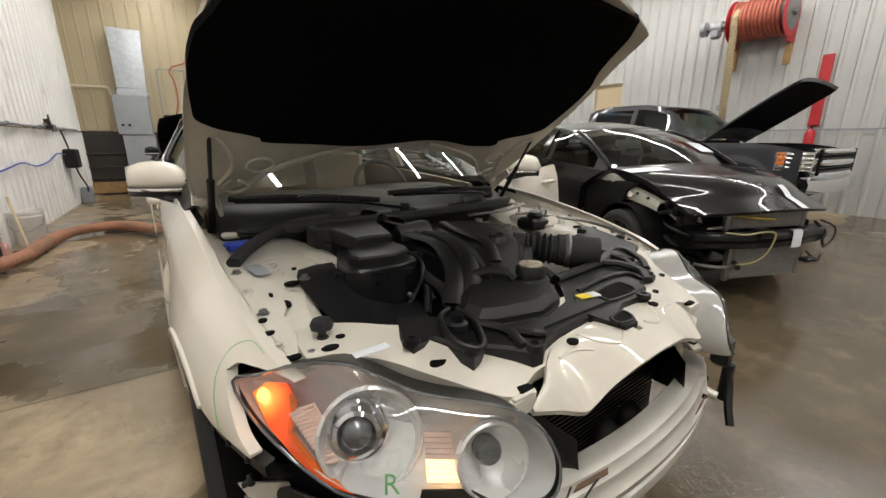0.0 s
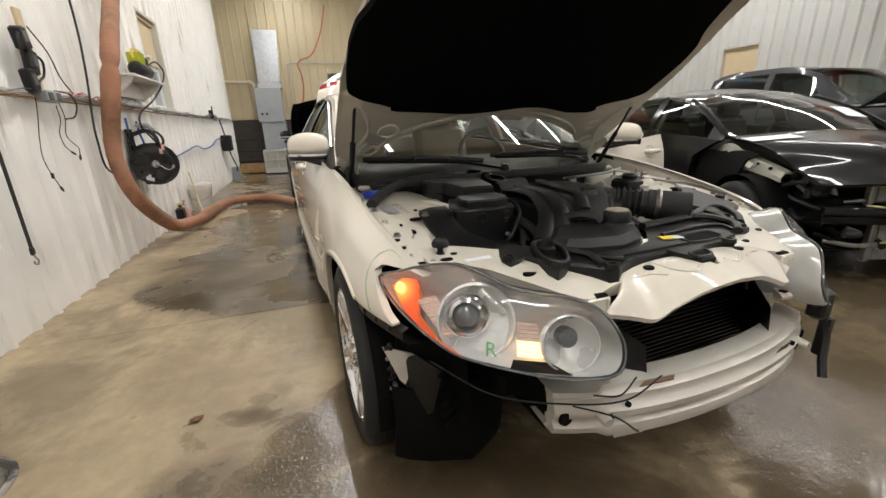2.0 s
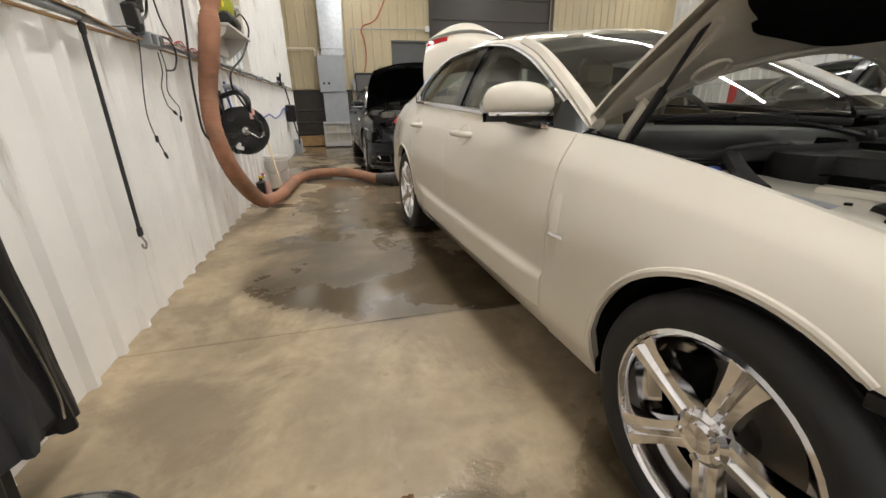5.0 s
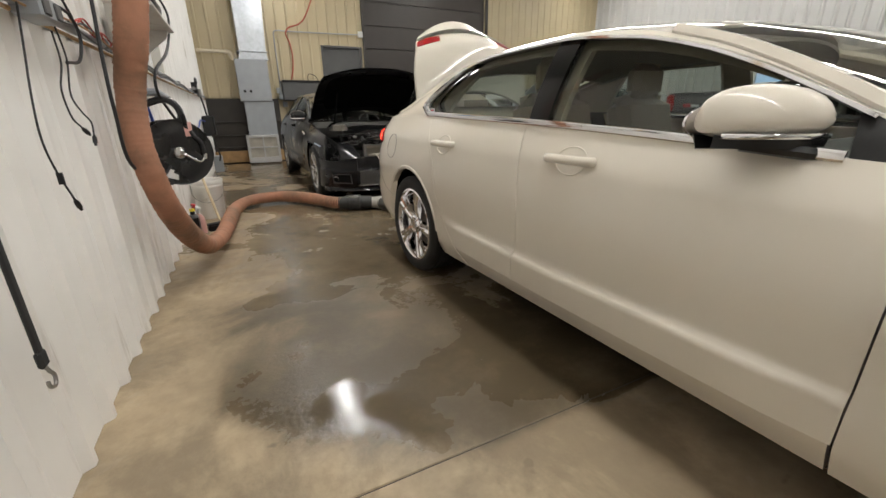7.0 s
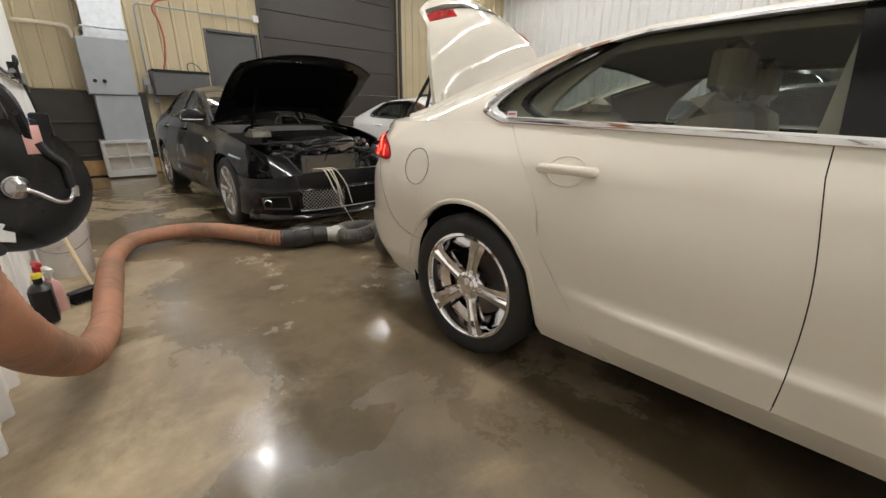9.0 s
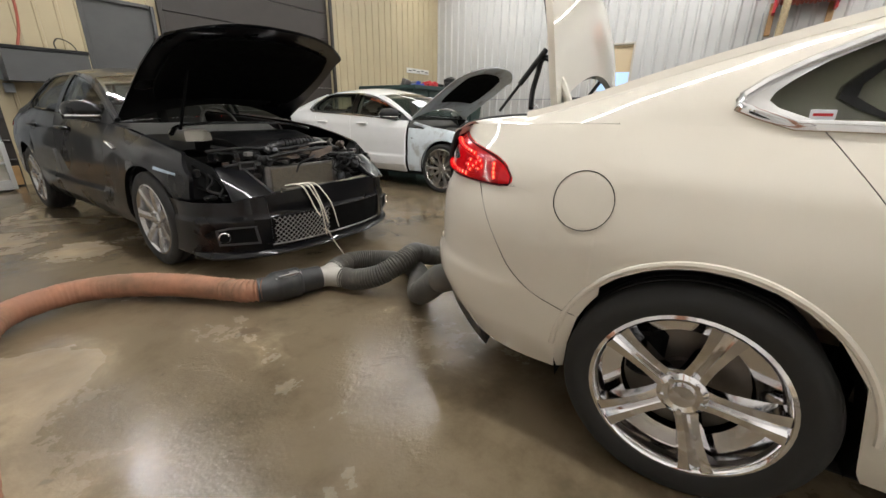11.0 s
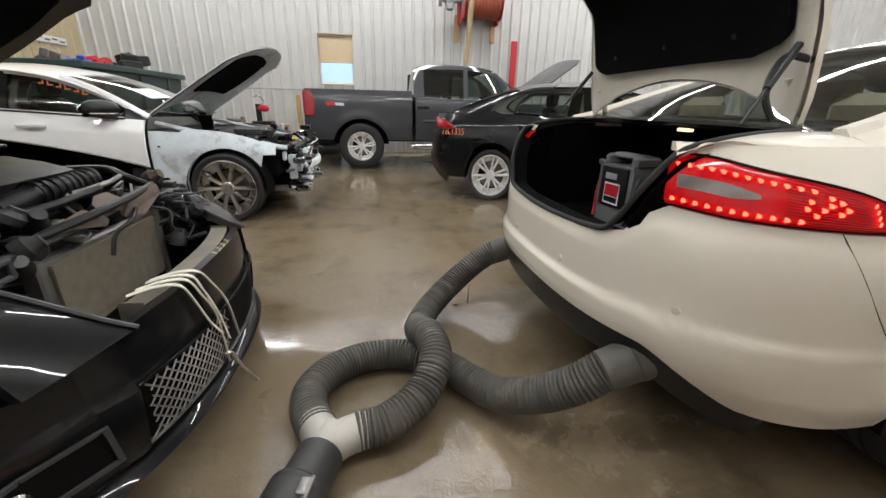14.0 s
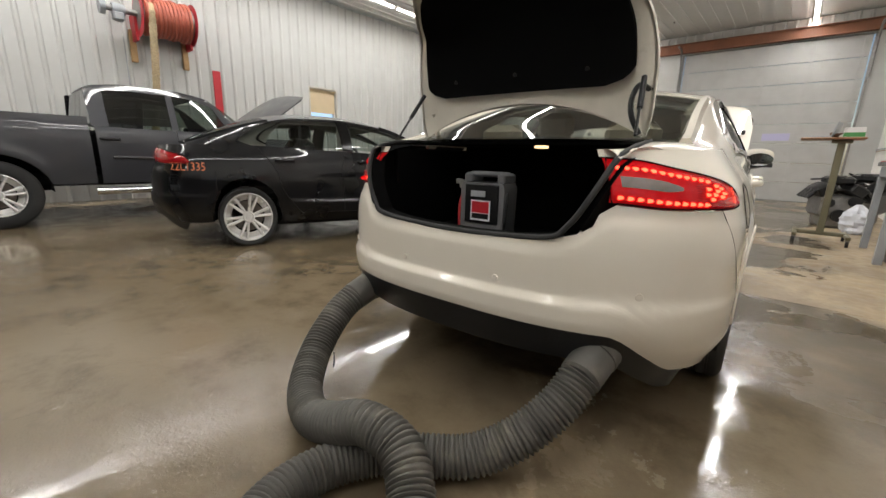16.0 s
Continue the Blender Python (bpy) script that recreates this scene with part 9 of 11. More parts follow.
for sx in (-1, 1):
    g = side_panel(sx, const(.05), const(.64), 20, 10, t0=.0, t1=.86, out=-.07)
    VW.put(g, "inner_wing", M_DARK)
    g = Geo()
    g.box((sx * .76, .58, .62), (.06, .10, .44), bev=.015)
    g.box((sx * .76, .50, .46), (.05, .14, .08), bev=.015)
    VW.put(g, "hinge_pillar", GREYP)
    g = Geo()
    rows = [[(sx * (x + .012 * math.sin(7 * u)), u, z) for x, z in ((.765, zt - .10 - dz), (.770, zt - .04), (.745, zt), (.69, zt + .004), (.66, zt - .02))] for u, zt, dz in ((.62, .93, .10), (.52, .915, .09), (.40, .89, .02), (.28, .87, .0), (.15, .85, -.01), (.0, .825, -.02), (-.16, .79, -.03), (-.30, .755, -.04))]
    g.grid(rows).skirt((0, 0, -.012))
    wr = VW.put(g, "wing_rail", GREYP, "bare grey-green wing rail")
    for u, z, r in ((.45, .86, .018), (.30, .845, .012), (.12, .825, .014), (-.05, .80, .010), (-.18, .775, .012)):
        g = Geo()
        g.lathe([(.0001, 0), (r, 0), (r, 1)], (sx * (.779 + .012 * math.sin(7 * u)), u, z), (sx * (.765 + .012 * math.sin(7 * u)), u, z), 10)
        VW.put(g, "rail_hole", M_DARK, parent=wr)
    g = Geo()
    g.slab([(sx * .77, .02, .80), (sx * .77, .10, .83), (sx * .80, .09, .79), (sx * .80, .02, .77)], (0, -.03, -.01), bev=.004)
    VW.put(g, "wing_bracket", M_WHITEIN, parent=wr)
# bonnet, down but sprung, with tape
g = Geo()
rows = []
for i in range(17):
    row = []
    for j in range(21):
        q = -1 + j / 10
        u = .40 + .22 * q * q + (-.80 + .20 * abs(q) ** 3 - .40 - .22 * q * q) * i / 16
        w = (.76 - .06 * (i / 16) ** 2)
        z = .99 - .13 * (i / 16) - .16 * (i / 16) ** 3 + .045 * (1 - q * q)
        row.append((w * q, u, z))
    rows.append(row)
g.grid(rows).skirt((0, .01, -.02))
vb = VW.put(g, "bonnet", M_BLACK, "black bonnet with strips of white tape")


def tape_strip(c, pts, parent):
    """A strip of tape on the bonnet's surface: rows (i, j) of its grid."""
    g = Geo()
    g.grid([[Vector(rows[i][j]) + Vector((0, -.002, .008)) for j in pts[1]] for i in pts[0]])
    c.put(g, "tape", M_TAPE, parent=parent)


tape_strip(VW, (range(2, 5), range(0, 5)), vb)
tape_strip(VW, (range(11, 17), range(12, 14)), vb)
tape_strip(VW, (range(3, 5), range(17, 20)), vb)
g = Geo()
bow = lambda v: -.64 - .13 * (1 - (v / .70) ** 2)
g.grid([[(v, bow(v) + d, z) for d, z in ((.09, .445), (.01, .45), (.0, .465), (.0, .495), (.015, .503), (.0, .511), (.0, .545), (.01, .56), (.09, .565))] for v in [-.68 + 1.36 * i / 30 for i in range(31)]]).skirt((0, .02, 0))
vbm = VW.put(g, "bumper_beam", M_BLACK, "gloss black bumper beam with a strip of tape")
g = Geo()
g.grid([[(v, bow(v) + d, z) for v in (.15, .19, .23, .27)] for d, z in ((.03, .578), (.0, .574), (-.008, .55), (-.009, .50), (-.010, .44))])
VW.put(g, "tape", M_TAPE, parent=vbm)
for x in (-.46, .50):
    g = Geo()
    g.box((x, -.56, .50), (.10, .22, .09), bev=.01)
    VW.put(g, "crash_box", M_PLASTIC2, parent=vbm)
fins_panel(VW, -.36, .40, -.64, .575, .70, 9, M_FIN, "condenser")
fins_panel(VW, -.32, .38, -.68, .19, .45, 18, M_FIN, "radiator", "grey radiator with fine fins")
# bay filling and cross bar, the bay's shade painted as near black
g = Geo()
g.box((0, -.1, .50), (1.2, .95, .26), bev=.03)
g.box((0, -.52, .74), (1.2, .08, .05), bev=.012)
VW.put(g, "bay_floor", M_DARK)
clutter(VW, random.Random(11), 40, (-.72, -.62, .30), (-.30, .25, .74), [M_PLASTIC, M_STEEL, M_PLASTIC2, M_DARK, M_PLASTIC])
clutter(VW, random.Random(12), 16, (-.60, -.74, .30), (.62, -.58, .66), [M_PLASTIC, M_PLASTIC2, M_DARK])
g = Geo()
g.tube(crom([(-.50, -.74, .585), (-.36, -.80, .575), (-.20, -.80, .585), (-.10, -.815, .575), (-.10, -.815, .50), (-.14, -.80, .40), (-.22, -.77, .345), (-.34, -.75, .335)], 6), .007, 6)
VW.put(g, "air_pipe", material("pale_yellow_pipe", (.42, .38, .18), .5), "pale yellow loose pipe")
g = Geo()
g.tube(crom([(.58, -.66, .62), (.70, -.70, .56), (.74, -.68, .46), (.62, -.70, .40)], 6), .008, 6)
VW.put(g, "loose_cable", M_PLASTIC)
for pts, r, mt in (([(-.62, -.30, .66), (-.60, -.45, .60), (-.50, -.56, .58), (-.36, -.62, .60)], .014, M_STEEL), ([(-.66, -.20, .60), (-.62, -.40, .54), (-.58, -.52, .52)], .02, M_PLASTIC2), ([(-.60, -.60, .32), (-.45, -.68, .30), (-.30, -.70, .31)], .016, M_STEEL), ([(-.55, -.52, .66), (-.53, -.54, .60)], .02, M_STEEL), ([(-.40, -.60, .70), (-.25, -.70, .68), (.0, -.72, .66)], .006, M_YELLOW), ([(.60, -.60, .60), (.66, -.66, .52), (.62, -.68, .46), (.68, -.66, .40)], .012, M_PLASTIC2)):
    g = Geo()
    g.tube(crom(pts, 6), r, 8)
    VW.put(g, "engine_pipe", mt)
for k, (u0, mt) in enumerate(((.9, M_TAPE),)):
    g = Geo()
    g.grid([[Vector(top_at(.80 + .16 * i / 3, .30 + .34 * j / 4)) + Vector((0, 0, .012)) for j in range(5)] for i in range(4)])
    VW.put(g, "windscreen_note", M_TAPE, "white paper note on the windscreen")
# stock number by hand on the rear quarter
t = text_geo("22L1335", .115, .0008)
om = bpy.data.materials["orange_paint_marker"]
pts = []
for x, y, z in t.v:
    u = 3.70 - x * 1.0
    zz = .80 + y
    v = tail_v(u, zz) if u > 3.2 else LINES[3][0](u) + .012
    pts.append((-(v + .004 + z), u, zz))
t.v = pts
VW.put(t, "stock_number", om, "orange hand-painted stock number", smooth=0)

# dark grey pickup truck
T_ARCH = ((0.0, .42, .50, .47), (3.645, .42, .50, .47))
truck = thing("pickup_truck", "dark grey crew cab pickup truck, bonnet up", "truck", pose(7.83, 2.76, 0, 0, 0, .6))


def tput(g, name, mat, label="", parent=None, smooth=40):
    return g.make(name, mat, parent or truck, label, smooth)


t_v = spline([(.42, .95), (.55, .985), (.80, 1.0), (1.05, .995), (1.18, .985), (1.28, .955), (1.40, .945)])


def truck_side(sx, u0, u1, ztop, zlow=.52, n=18, rows=12):
    us = [u0 + (u1 - u0) * i / n for i in range(n + 1)]
    for uc, zc, ra, rb in T_ARCH:
        us += [uc + ra * math.cos(math.pi * k / 14) for k in range(15)] + [uc - ra - .002, uc + ra + .002]
    us = sorted(u for u in us if u0 <= u <= u1)
    g = Geo()
    grid = []
    for j in range(rows + 1):
        row = []
        for u in us:
            zb = zlow
            flare = 0
            for uc, zc, ra, rb in T_ARCH:
                if abs(u - uc) < ra:
                    zb = max(zlow, zc + rb * math.sqrt(1 - ((u - uc) / ra) ** 2))
                flare = max(flare, .018 * max(0, 1 - abs(math.hypot(u - uc, (zb + (ztop(u) - zb) * j / rows) - zc) - .52) / .09))
            z = zb + (ztop(u) - zb) * j / rows
            row.append((sx * (t_v(z) + flare), u, z))
        grid.append(row)
    g.grid(grid, flip=sx > 0)
    g.skirt(lambda p: Vector((-math.copysign(.03, p.x), 0, 0)))
    return g


belt = lambda u: 1.24 + .02 * u / 3
for sx in (-1, 1):
    tput(truck_side(sx, -.72, .72, lambda u: 1.20 - .10 * max(0, -u / .72) ** 2), "front_wing", M_GREY)
    d1 = tput(truck_side(sx, .73, 1.72, belt), "front_door", M_GREY)
    d2 = tput(truck_side(sx, 1.73, 2.66, belt), "rear_door", M_GREY)
    tput(truck_side(sx, 2.72, 4.58, lambda u: 1.37, n=24), "bed_side", M_GREY)
    for par, u in ((d1, 1.60), (d2, 2.52)):
        g = Geo()
        g.tube(crom([(sx * .98, u - .10, 1.10), (sx * 1.025, u - .07, 1.10), (sx * 1.025, u + .07, 1.10), (sx * .98, u + .10, 1.10)], 4), .018, 8)
        tput(g, "handle", M_PLASTIC, parent=par)
        g = Geo()
        g.tube([(sx * 1.003, u - .75, .86), (sx * 1.006, u + .0, .86)], .022, 6)
        tput(g, "side_moulding", M_GREY, parent=par)

    def cab(u, t):
        zt = spline([(.55, 1.24), (.80, 1.42), (1.25, 1.76), (1.6, 1.83), (2.3, 1.83), (2.60, 1.79), (2.70, 1.74)])(u)
        z0 = belt(u) + .005
        return .955 - .20 * t, z0 + (zt - z0) * t
    tput(side_panel(sx, lambda t: .90 + .30 * t, const(1.68), 10, 6, .08, .86, -.01, cab), "front_window", M_TINT2)
    tput(side_panel(sx, const(1.78), const(2.50), 8, 6, .08, .86, -.01, cab), "rear_window", M_TINT)
    for a, b, t0, t1 in ((const(.57), lambda t: .895 + .30 * t, 0, .88), (const(1.69), const(1.775), 0, .88), (const(2.505), const(2.69), 0, .88), (const(.57), const(2.69), .86, 1.0)):
        tput(side_panel(sx, a, b, 8, 5, t0, t1, .0, cab), "cab_pillar", M_GREY)
    g = Geo()
    g.box((sx * 1.10, .93, 1.30), (.20, .10, .20), bev=.03)
    g.cyl((sx * .95, .93, 1.24), (sx * 1.06, .93, 1.26), .03, n=8)
    tput(g, "door_mirror", M_PLASTIC)
    g = Geo()
    g.cyl((sx * 1.0, .60, .42), (sx * 1.0, 2.75, .42), .05, n=12)
    tput(g, "step_bar", M_CHROME)
    g = Geo()
    g.slab([(sx * (t_v(z) + .004), u, z) for u, z in ((4.44, .93), (4.585, .93), (4.585, 1.34), (4.47, 1.34), (4.42, 1.15))], (sx * .012, 0, 0), bev=.006)
    g.box((sx * .93, 4.595, 1.13), (.12, .03, .38), bev=.012)
    tput(g, "tail_lamp", M_REDLENS)
    g = Geo()
    g.slab([(sx * (t_v(1.16) + .002), u, z) for u, z in ((4.20, 1.06), (4.06, 1.06), (4.10, 1.17), (4.24, 1.17))], (sx * .003, 0, 0))
    tput(g, "decal_block", M_REDP)
    g = Geo()
    g.slab([(sx * (t_v(1.16) + .002), u, z) for u, z in ((4.04, 1.06), (3.90, 1.06), (3.93, 1.15), (4.08, 1.15))], (sx * .003, 0, 0))
    tput(g, "decal_block", M_TAPE)
    # headlamp: four stacked reflectors, amber at the outer end
    face = lambda q: (1.004 - .016 * q - .11 * q ** 3, -.46 - .36 * q)
    g = Geo()
    g.grid([[(sx * face(q)[0], face(q)[1], z) for q in [k / 10 for k in range(11)]] for z in (.85, .97, 1.09)])
    g.skirt((-sx * .03, .05, 0))
    hl = tput(g, "headlamp", M_SATIN, "clear stacked headlamp with an amber end")
    for k in range(4):
        for q0, q1, mt in ((.02, .26, M_AMBER if k > 0 else M_SMOKE), (.30, .62, M_CHROME), (.66, .97, M_CHROME)):
            z = .868 + .056 * k
            g = Geo()
            g.grid([[(sx * (face(q)[0] + d), face(q)[1] - d * .6, zz) for q in [q0 + (q1 - q0) * i / 4 for i in range(5)]] for zz, d in ((z, .002), (z + .012, .010), (z + .034, .010), (z + .046, .002))])
            tput(g, "lamp_bar", mt, parent=hl)
    for u, z in ((0, 0), (3.645, 0)):
        road_wheel(truck, sx * .84, u, sx, ("twin", bpy.data.materials["bright_silver_wheel_paint"]), lambda g, n, mt, lb, pr: tput(g, n, mt, lb, pr), .405, .25, .26)
    for uc, zc, ra, rb in T_ARCH:
        g = Geo()
        arc = [(uc + ra * math.cos(a), zc + rb * math.sin(a)) for a in [math.pi * k / 16 for k in range(17)]]
        g.grid([[(sx * x, u, z) for u, z in arc] for x in (.97, .60)])
        g.add([(sx * .60, u, z) for u, z in arc], [tuple(range(17))])
        tput(g, "wheel_housing", M_DARK)
g = Geo()
rows = [[(.75 * q, u, z + .02 * (1 - q * q)) for q in [-1 + j / 5 for j in range(11)]] for u, z in ((1.22, 1.765), (1.6, 1.83), (2.3, 1.835), (2.6, 1.79))]
g.grid(rows).skirt((0, 0, -.02))
tput(g, "roof", M_GREY)
g = Geo()
g.grid([[(w * q, u - .18 * (1 - q * q), z) for q in [-1 + j / 5 for j in range(11)]] for u, z, w in ((.58, 1.26, .90), (.90, 1.53, .83), (1.21, 1.76, .76))])
tput(g, "windscreen", M_GLASS)
g = Geo()
g.grid([[(w * q, u, z) for q in [-1 + j / 5 for j in range(11)]] for u, z, w in ((2.69, 1.27, .92), (2.66, 1.74, .74))])
tput(g, "rear_screen", M_TINT)
g = Geo()
g.box((0, 3.65, 1.30), (1.80, 1.80, .05), bev=.01)
tput(g, "bed_cover", M_PLASTIC, "black bed cover")
g = Geo()
g.box((0, 4.60, .98), (1.72, .06, .74), bev=.02)
tput(g, "tailgate", M_GREY)
g = Geo()
g.box((0, 4.70, .60), (1.90, .16, .18), bev=.03)
tput(g, "rear_bumper", M_CHROME)
g = Geo()
g.box((0, 1.9, .56), (1.5, 5.2, .16), bev=.02)
g.box((0, 1.6, .95), (1.8, 1.9, .5), bev=.03)
tput(g, "chassis", M_DARK)
g = Geo()
g.box((0, -.85, .96), (1.60, .02, .34))
gr = tput(g, "grille", M_DARK, "black grille in a heavy chrome surround")
for z, h in ((.80, .07), (.955, .09), (1.10, .06)):
    g = Geo()
    g.grid([[(v, -.90 + .10 * abs(v / .85) ** 3 + d, z + dz * h) for v in [-.84 + 1.68 * i / 20 for i in range(21)]] for d, dz in ((.03, -.55), (-.012, -.40), (-.03, 0), (-.012, .40), (.03, .55))]).skirt((0, .03, 0))
    tput(g, "grille_bar", M_SATIN, parent=gr)
for k in range(6):
    g = Geo()
    g.box((0, -.862, .845 + .042 * k), (1.55, .012, .012), bev=.003)
    tput(g, "grille_slat", M_PLASTIC, parent=gr)
g = Geo()
rows = []
for i in range(25):
    v = -1.0 + 2 * i / 24
    u = -.98 + .16 * abs(v) ** 3
    rows.append([(v, u + .05, .56), (v, u - .02, .58), (v, u - .03, .68), (v, u - .01, .74), (v, u + .06, .77)])
g.grid(rows).skirt((0, .06, 0))
tput(g, "front_bumper", M_CHROME, "chrome front bumper")
th = radians(36)
g = Geo()
rows = [[(w * q, .56 - s * math.cos(th) + .05 * math.sin(th) * (1 - q * q), 1.25 + s * math.sin(th) + .07 * math.cos(th) * (1 - q * q) - .05 * max(0, s - 1.1)) for q in [-1 + j / 8 for j in range(17)]] for s, w in ((.0, .80), (.3, .84), (.7, .86), (1.0, .85), (1.22, .82), (1.30, .76))]
g.grid(rows).skirt((0, .02, -.04))
tb_ = tput(g, "bonnet", M_GREY)
g = Geo()
g.grid([[(x * .95, y + .02, z - .045) for x, y, z in r] for r in rows[1:]])
tput(g, "bonnet_lining", M_LINER, parent=tb_)

# ---- things along the long wall ----
WX = XL + .036
M_CABLE = material("black_cable", (0.012, 0.012, 0.013), .5, var=.2)
M_GCABLE = material("grey_cable", (0.10, 0.10, 0.10), .5, var=.15)
M_TANCABLE = material("tan_cable", (0.42, 0.25, 0.11), .5, var=.15)
M_REDCABLE = material("red_cable", (0.38, 0.04, 0.03), .5, var=.15)
M_BLUEHOSE = material("blue_air_hose", (0.05, 0.10, 0.42), .4, var=.1)
M_BUCKET = material("white_bucket_plastic", (0.70, 0.68, 0.64), .45, var=.06, stain=(.42, .36, .28), stain_scale=9, stain_at=(.55, .8))
M_PVC = material("cream_pipe", (0.62, 0.55, 0.42), .4, var=.05)
M_CLOTH = material("black_jacket_cloth", (0.010, 0.010, 0.011), .5, var=.25, scale=14, bump=.9, bscale=42, spec=.4)
M_CLOTH2 = material("charcoal_jacket_cloth", (0.030, 0.031, 0.033), .6, var=.2, scale=10, bump=.6, bscale=220, spec=.25)
M_DGREEN = material("dark_green_steel", (0.03, 0.055, 0.05), .45, var=.2, scale=5)
M_RUSTYWHEEL = material("worn_black_wheel_paint", (0.050, 0.046, 0.043), .42, metal=.3, var=.3, scale=9, stain=(.27, .25, .22), stain_scale=6, stain_at=(.50, .60), bump=.2)
M_PINK = material("pink_liquid_bottle", (0.62, 0.36, 0.32), .3, var=.1)
M_FOAM = material("pale_foam_filter", (0.50, 0.47, 0.40), .9, var=.15, bump=.5)
M_BRAID = material("tan_braided_sleeve", (0.42, 0.33, 0.20), .85, var=.3, scale=40, bump=.6, bscale=120)
M_REDHOSE = material("orange_red_hose", (0.40, 0.10, 0.06), .5, var=.15, scale=20)
M_OLIVE = material("olive_painted_steel", (0.16, 0.145, 0.09), .45, var=.1)
M_TABLE = material("brown_laminate", (0.26, 0.13, 0.06), .35, var=.2, scale=8)
M_BAG = material("clear_plastic_bag", (0.62, 0.64, 0.70), .25, var=.12, scale=12)
M_LEAF = material("dry_brown_leaf", (0.12, 0.055, 0.022), .7, var=.4, scale=40)


def drop(pts, r, name, mat, label, n=6, group="", res=8):
    """A hanging cable as a thing."""
    g = Geo()
    g.tube(crom(pts, res), r, n)
    return solo(g, name, mat, label, "cable", group=group, smooth=60)


rail = thing("wall_conduit", "grey steel conduit with timber strip along the wall seam", "conduit", kind="structure")
rng = random.Random(11)
g = Geo()
g.tube([(WX + .022, y, 1.43 + .006 * math.sin(y * 1.3)) for y in [YF + .2 + .3 * i for i in range(68)]], .017, 10)
g.make("conduit_pipe", M_GREYBOX, rail)
y = YF + .1
while y < YB - .4:
    ln = min(2.4, YB - .2 - y)
    g = Geo()
    g.box((WX + .008, y + ln / 2, 1.398 + rng.uniform(-.006, .004)), (.016, ln - .01, .012), bev=.003)
    g.make("timber_strip", M_WOOD, rail, "raw timber strip")
    y += ln
for y in [-6 + 1.5 * i for i in range(12)]:
    g = Geo()
    g.box((WX + .024, y, 1.432), (.046, .03, .05), bev=.008)
    g.make("pipe_clip", M_STEEL, rail)
# loose cables lying along the conduit
for k, (a, b, mt, nm) in enumerate(((2.6, 5.2, M_GCABLE, "grey"), (0.2, 4.9, M_TANCABLE, "tan"), (3.9, 8.7, M_GCABLE, "grey"), (3.9, 5.0, M_REDCABLE, "red"), (3.95, 4.9, M_REDCABLE, "red"), (5.0, 9.2, M_GCABLE, "grey"))):
    pts = [(WX + .045 + .012 * rng.random(), a + (b - a) * i / 14, 1.435 + .02 * math.sin(i * 1.7 + k) + (.03 if nm == "red" else 0) * (1 - i / 14) - .012 * (k % 3)) for i in range(15)]
    drop(pts, .0042, "cable", mt, "%s cable lying along the wall conduit" % nm, group="cables along the conduit")

strap = thing("bungee_strap", "black rubber tarp strap with steel hooks hanging from the conduit", "tarp strap")
g = Geo()
pts = [(WX + .026, 2.985 - .02 * i / 10, 1.38 - .90 * i / 10) for i in range(11)]
g.tube(pts, .0135, 8, flat=.55)
for i in (0, 10):
    g.box(pts[i], (.016, .036, .05), bev=.006)
g.make("strap", M_RUBBER, strap)
for pts in ([(WX + .026, 2.96, .47), (WX + .03, 2.968, .44), (WX + .03, 2.985, .415), (WX + .03, 2.972, .392), (WX + .03, 2.948, .402), (WX + .03, 2.944, .42)],
            [(WX + .026, 2.985, 1.39), (WX + .034, 2.985, 1.43), (WX + .03, 2.985, 1.458), (WX + .012, 2.985, 1.455)]):
    g = Geo()
    g.tube(crom(pts, 6), .005, 8)
    g.make("hook", M_STEEL, strap, "bent steel hook")


def charger_lead(pts, plug_at, end):
    t = thing("charger_lead", "thin black charger lead hanging from the power strip", "charger lead", group="charger leads")
    g = Geo()
    line = crom(pts, 8)
    g.tube(line, .003, 6)
    g.make("lead", M_CABLE, t)
    if plug_at:
        p = line[int(len(line) * plug_at)]
        g = Geo()
        g.cyl(p + Vector((0, 0, .018)), p - Vector((0, 0, .018)), .009, n=10)
        g.make("ferrite", M_PLASTIC, t)
    d = (line[-1] - line[-3]).normalized()
    g = Geo()
    g.lathe([(.004, 0), (.008, .2), (.008, .75), (.005, .78), (.005, 1)], line[-1], line[-1] + d * .042, 10, True)
    g.make("plug", M_PLASTIC, t)


charger_lead([(WX + .06, 3.44, 1.40), (WX + .05, 3.42, 1.28), (WX + .05, 3.36, 1.14), (WX + .05, 3.33, 1.02), (WX + .05, 3.36, .92), (WX + .06, 3.40, .82)], .83, 0)
charger_lead([(WX + .06, 3.66, 1.36), (WX + .06, 3.66, 1.26), (WX + .05, 3.62, 1.17), (WX + .05, 3.64, 1.08), (WX + .06, 3.68, 1.04)], 0, 0)
charger_lead([(WX + .06, 3.70, 1.40), (WX + .06, 3.73, 1.28), (WX + .05, 3.70, 1.16), (WX + .05, 3.76, 1.10), (WX + .06, 3.80, 1.06), (WX + .06, 3.79, 1.01)], 0, 0)
drop([(WX + .05, 3.72, 1.46), (WX + .07, 3.86, 1.45), (WX + .07, 3.93, 1.38), (WX + .06, 3.88, 1.29), (WX + .05, 3.76, 1.27)], .006, "loop_cable", M_CABLE, "black cable looped beside the junction box")
drop([(WX + .02, 2.55, 2.1), (WX + .02, 2.62, 1.75), (WX + .025, 2.69, 1.58), (WX + .03, 2.78, 1.46), (WX + .04, 3.0, 1.445)], .010, "drop_cable", M_GCABLE, "grey cable running down the wall to the conduit")
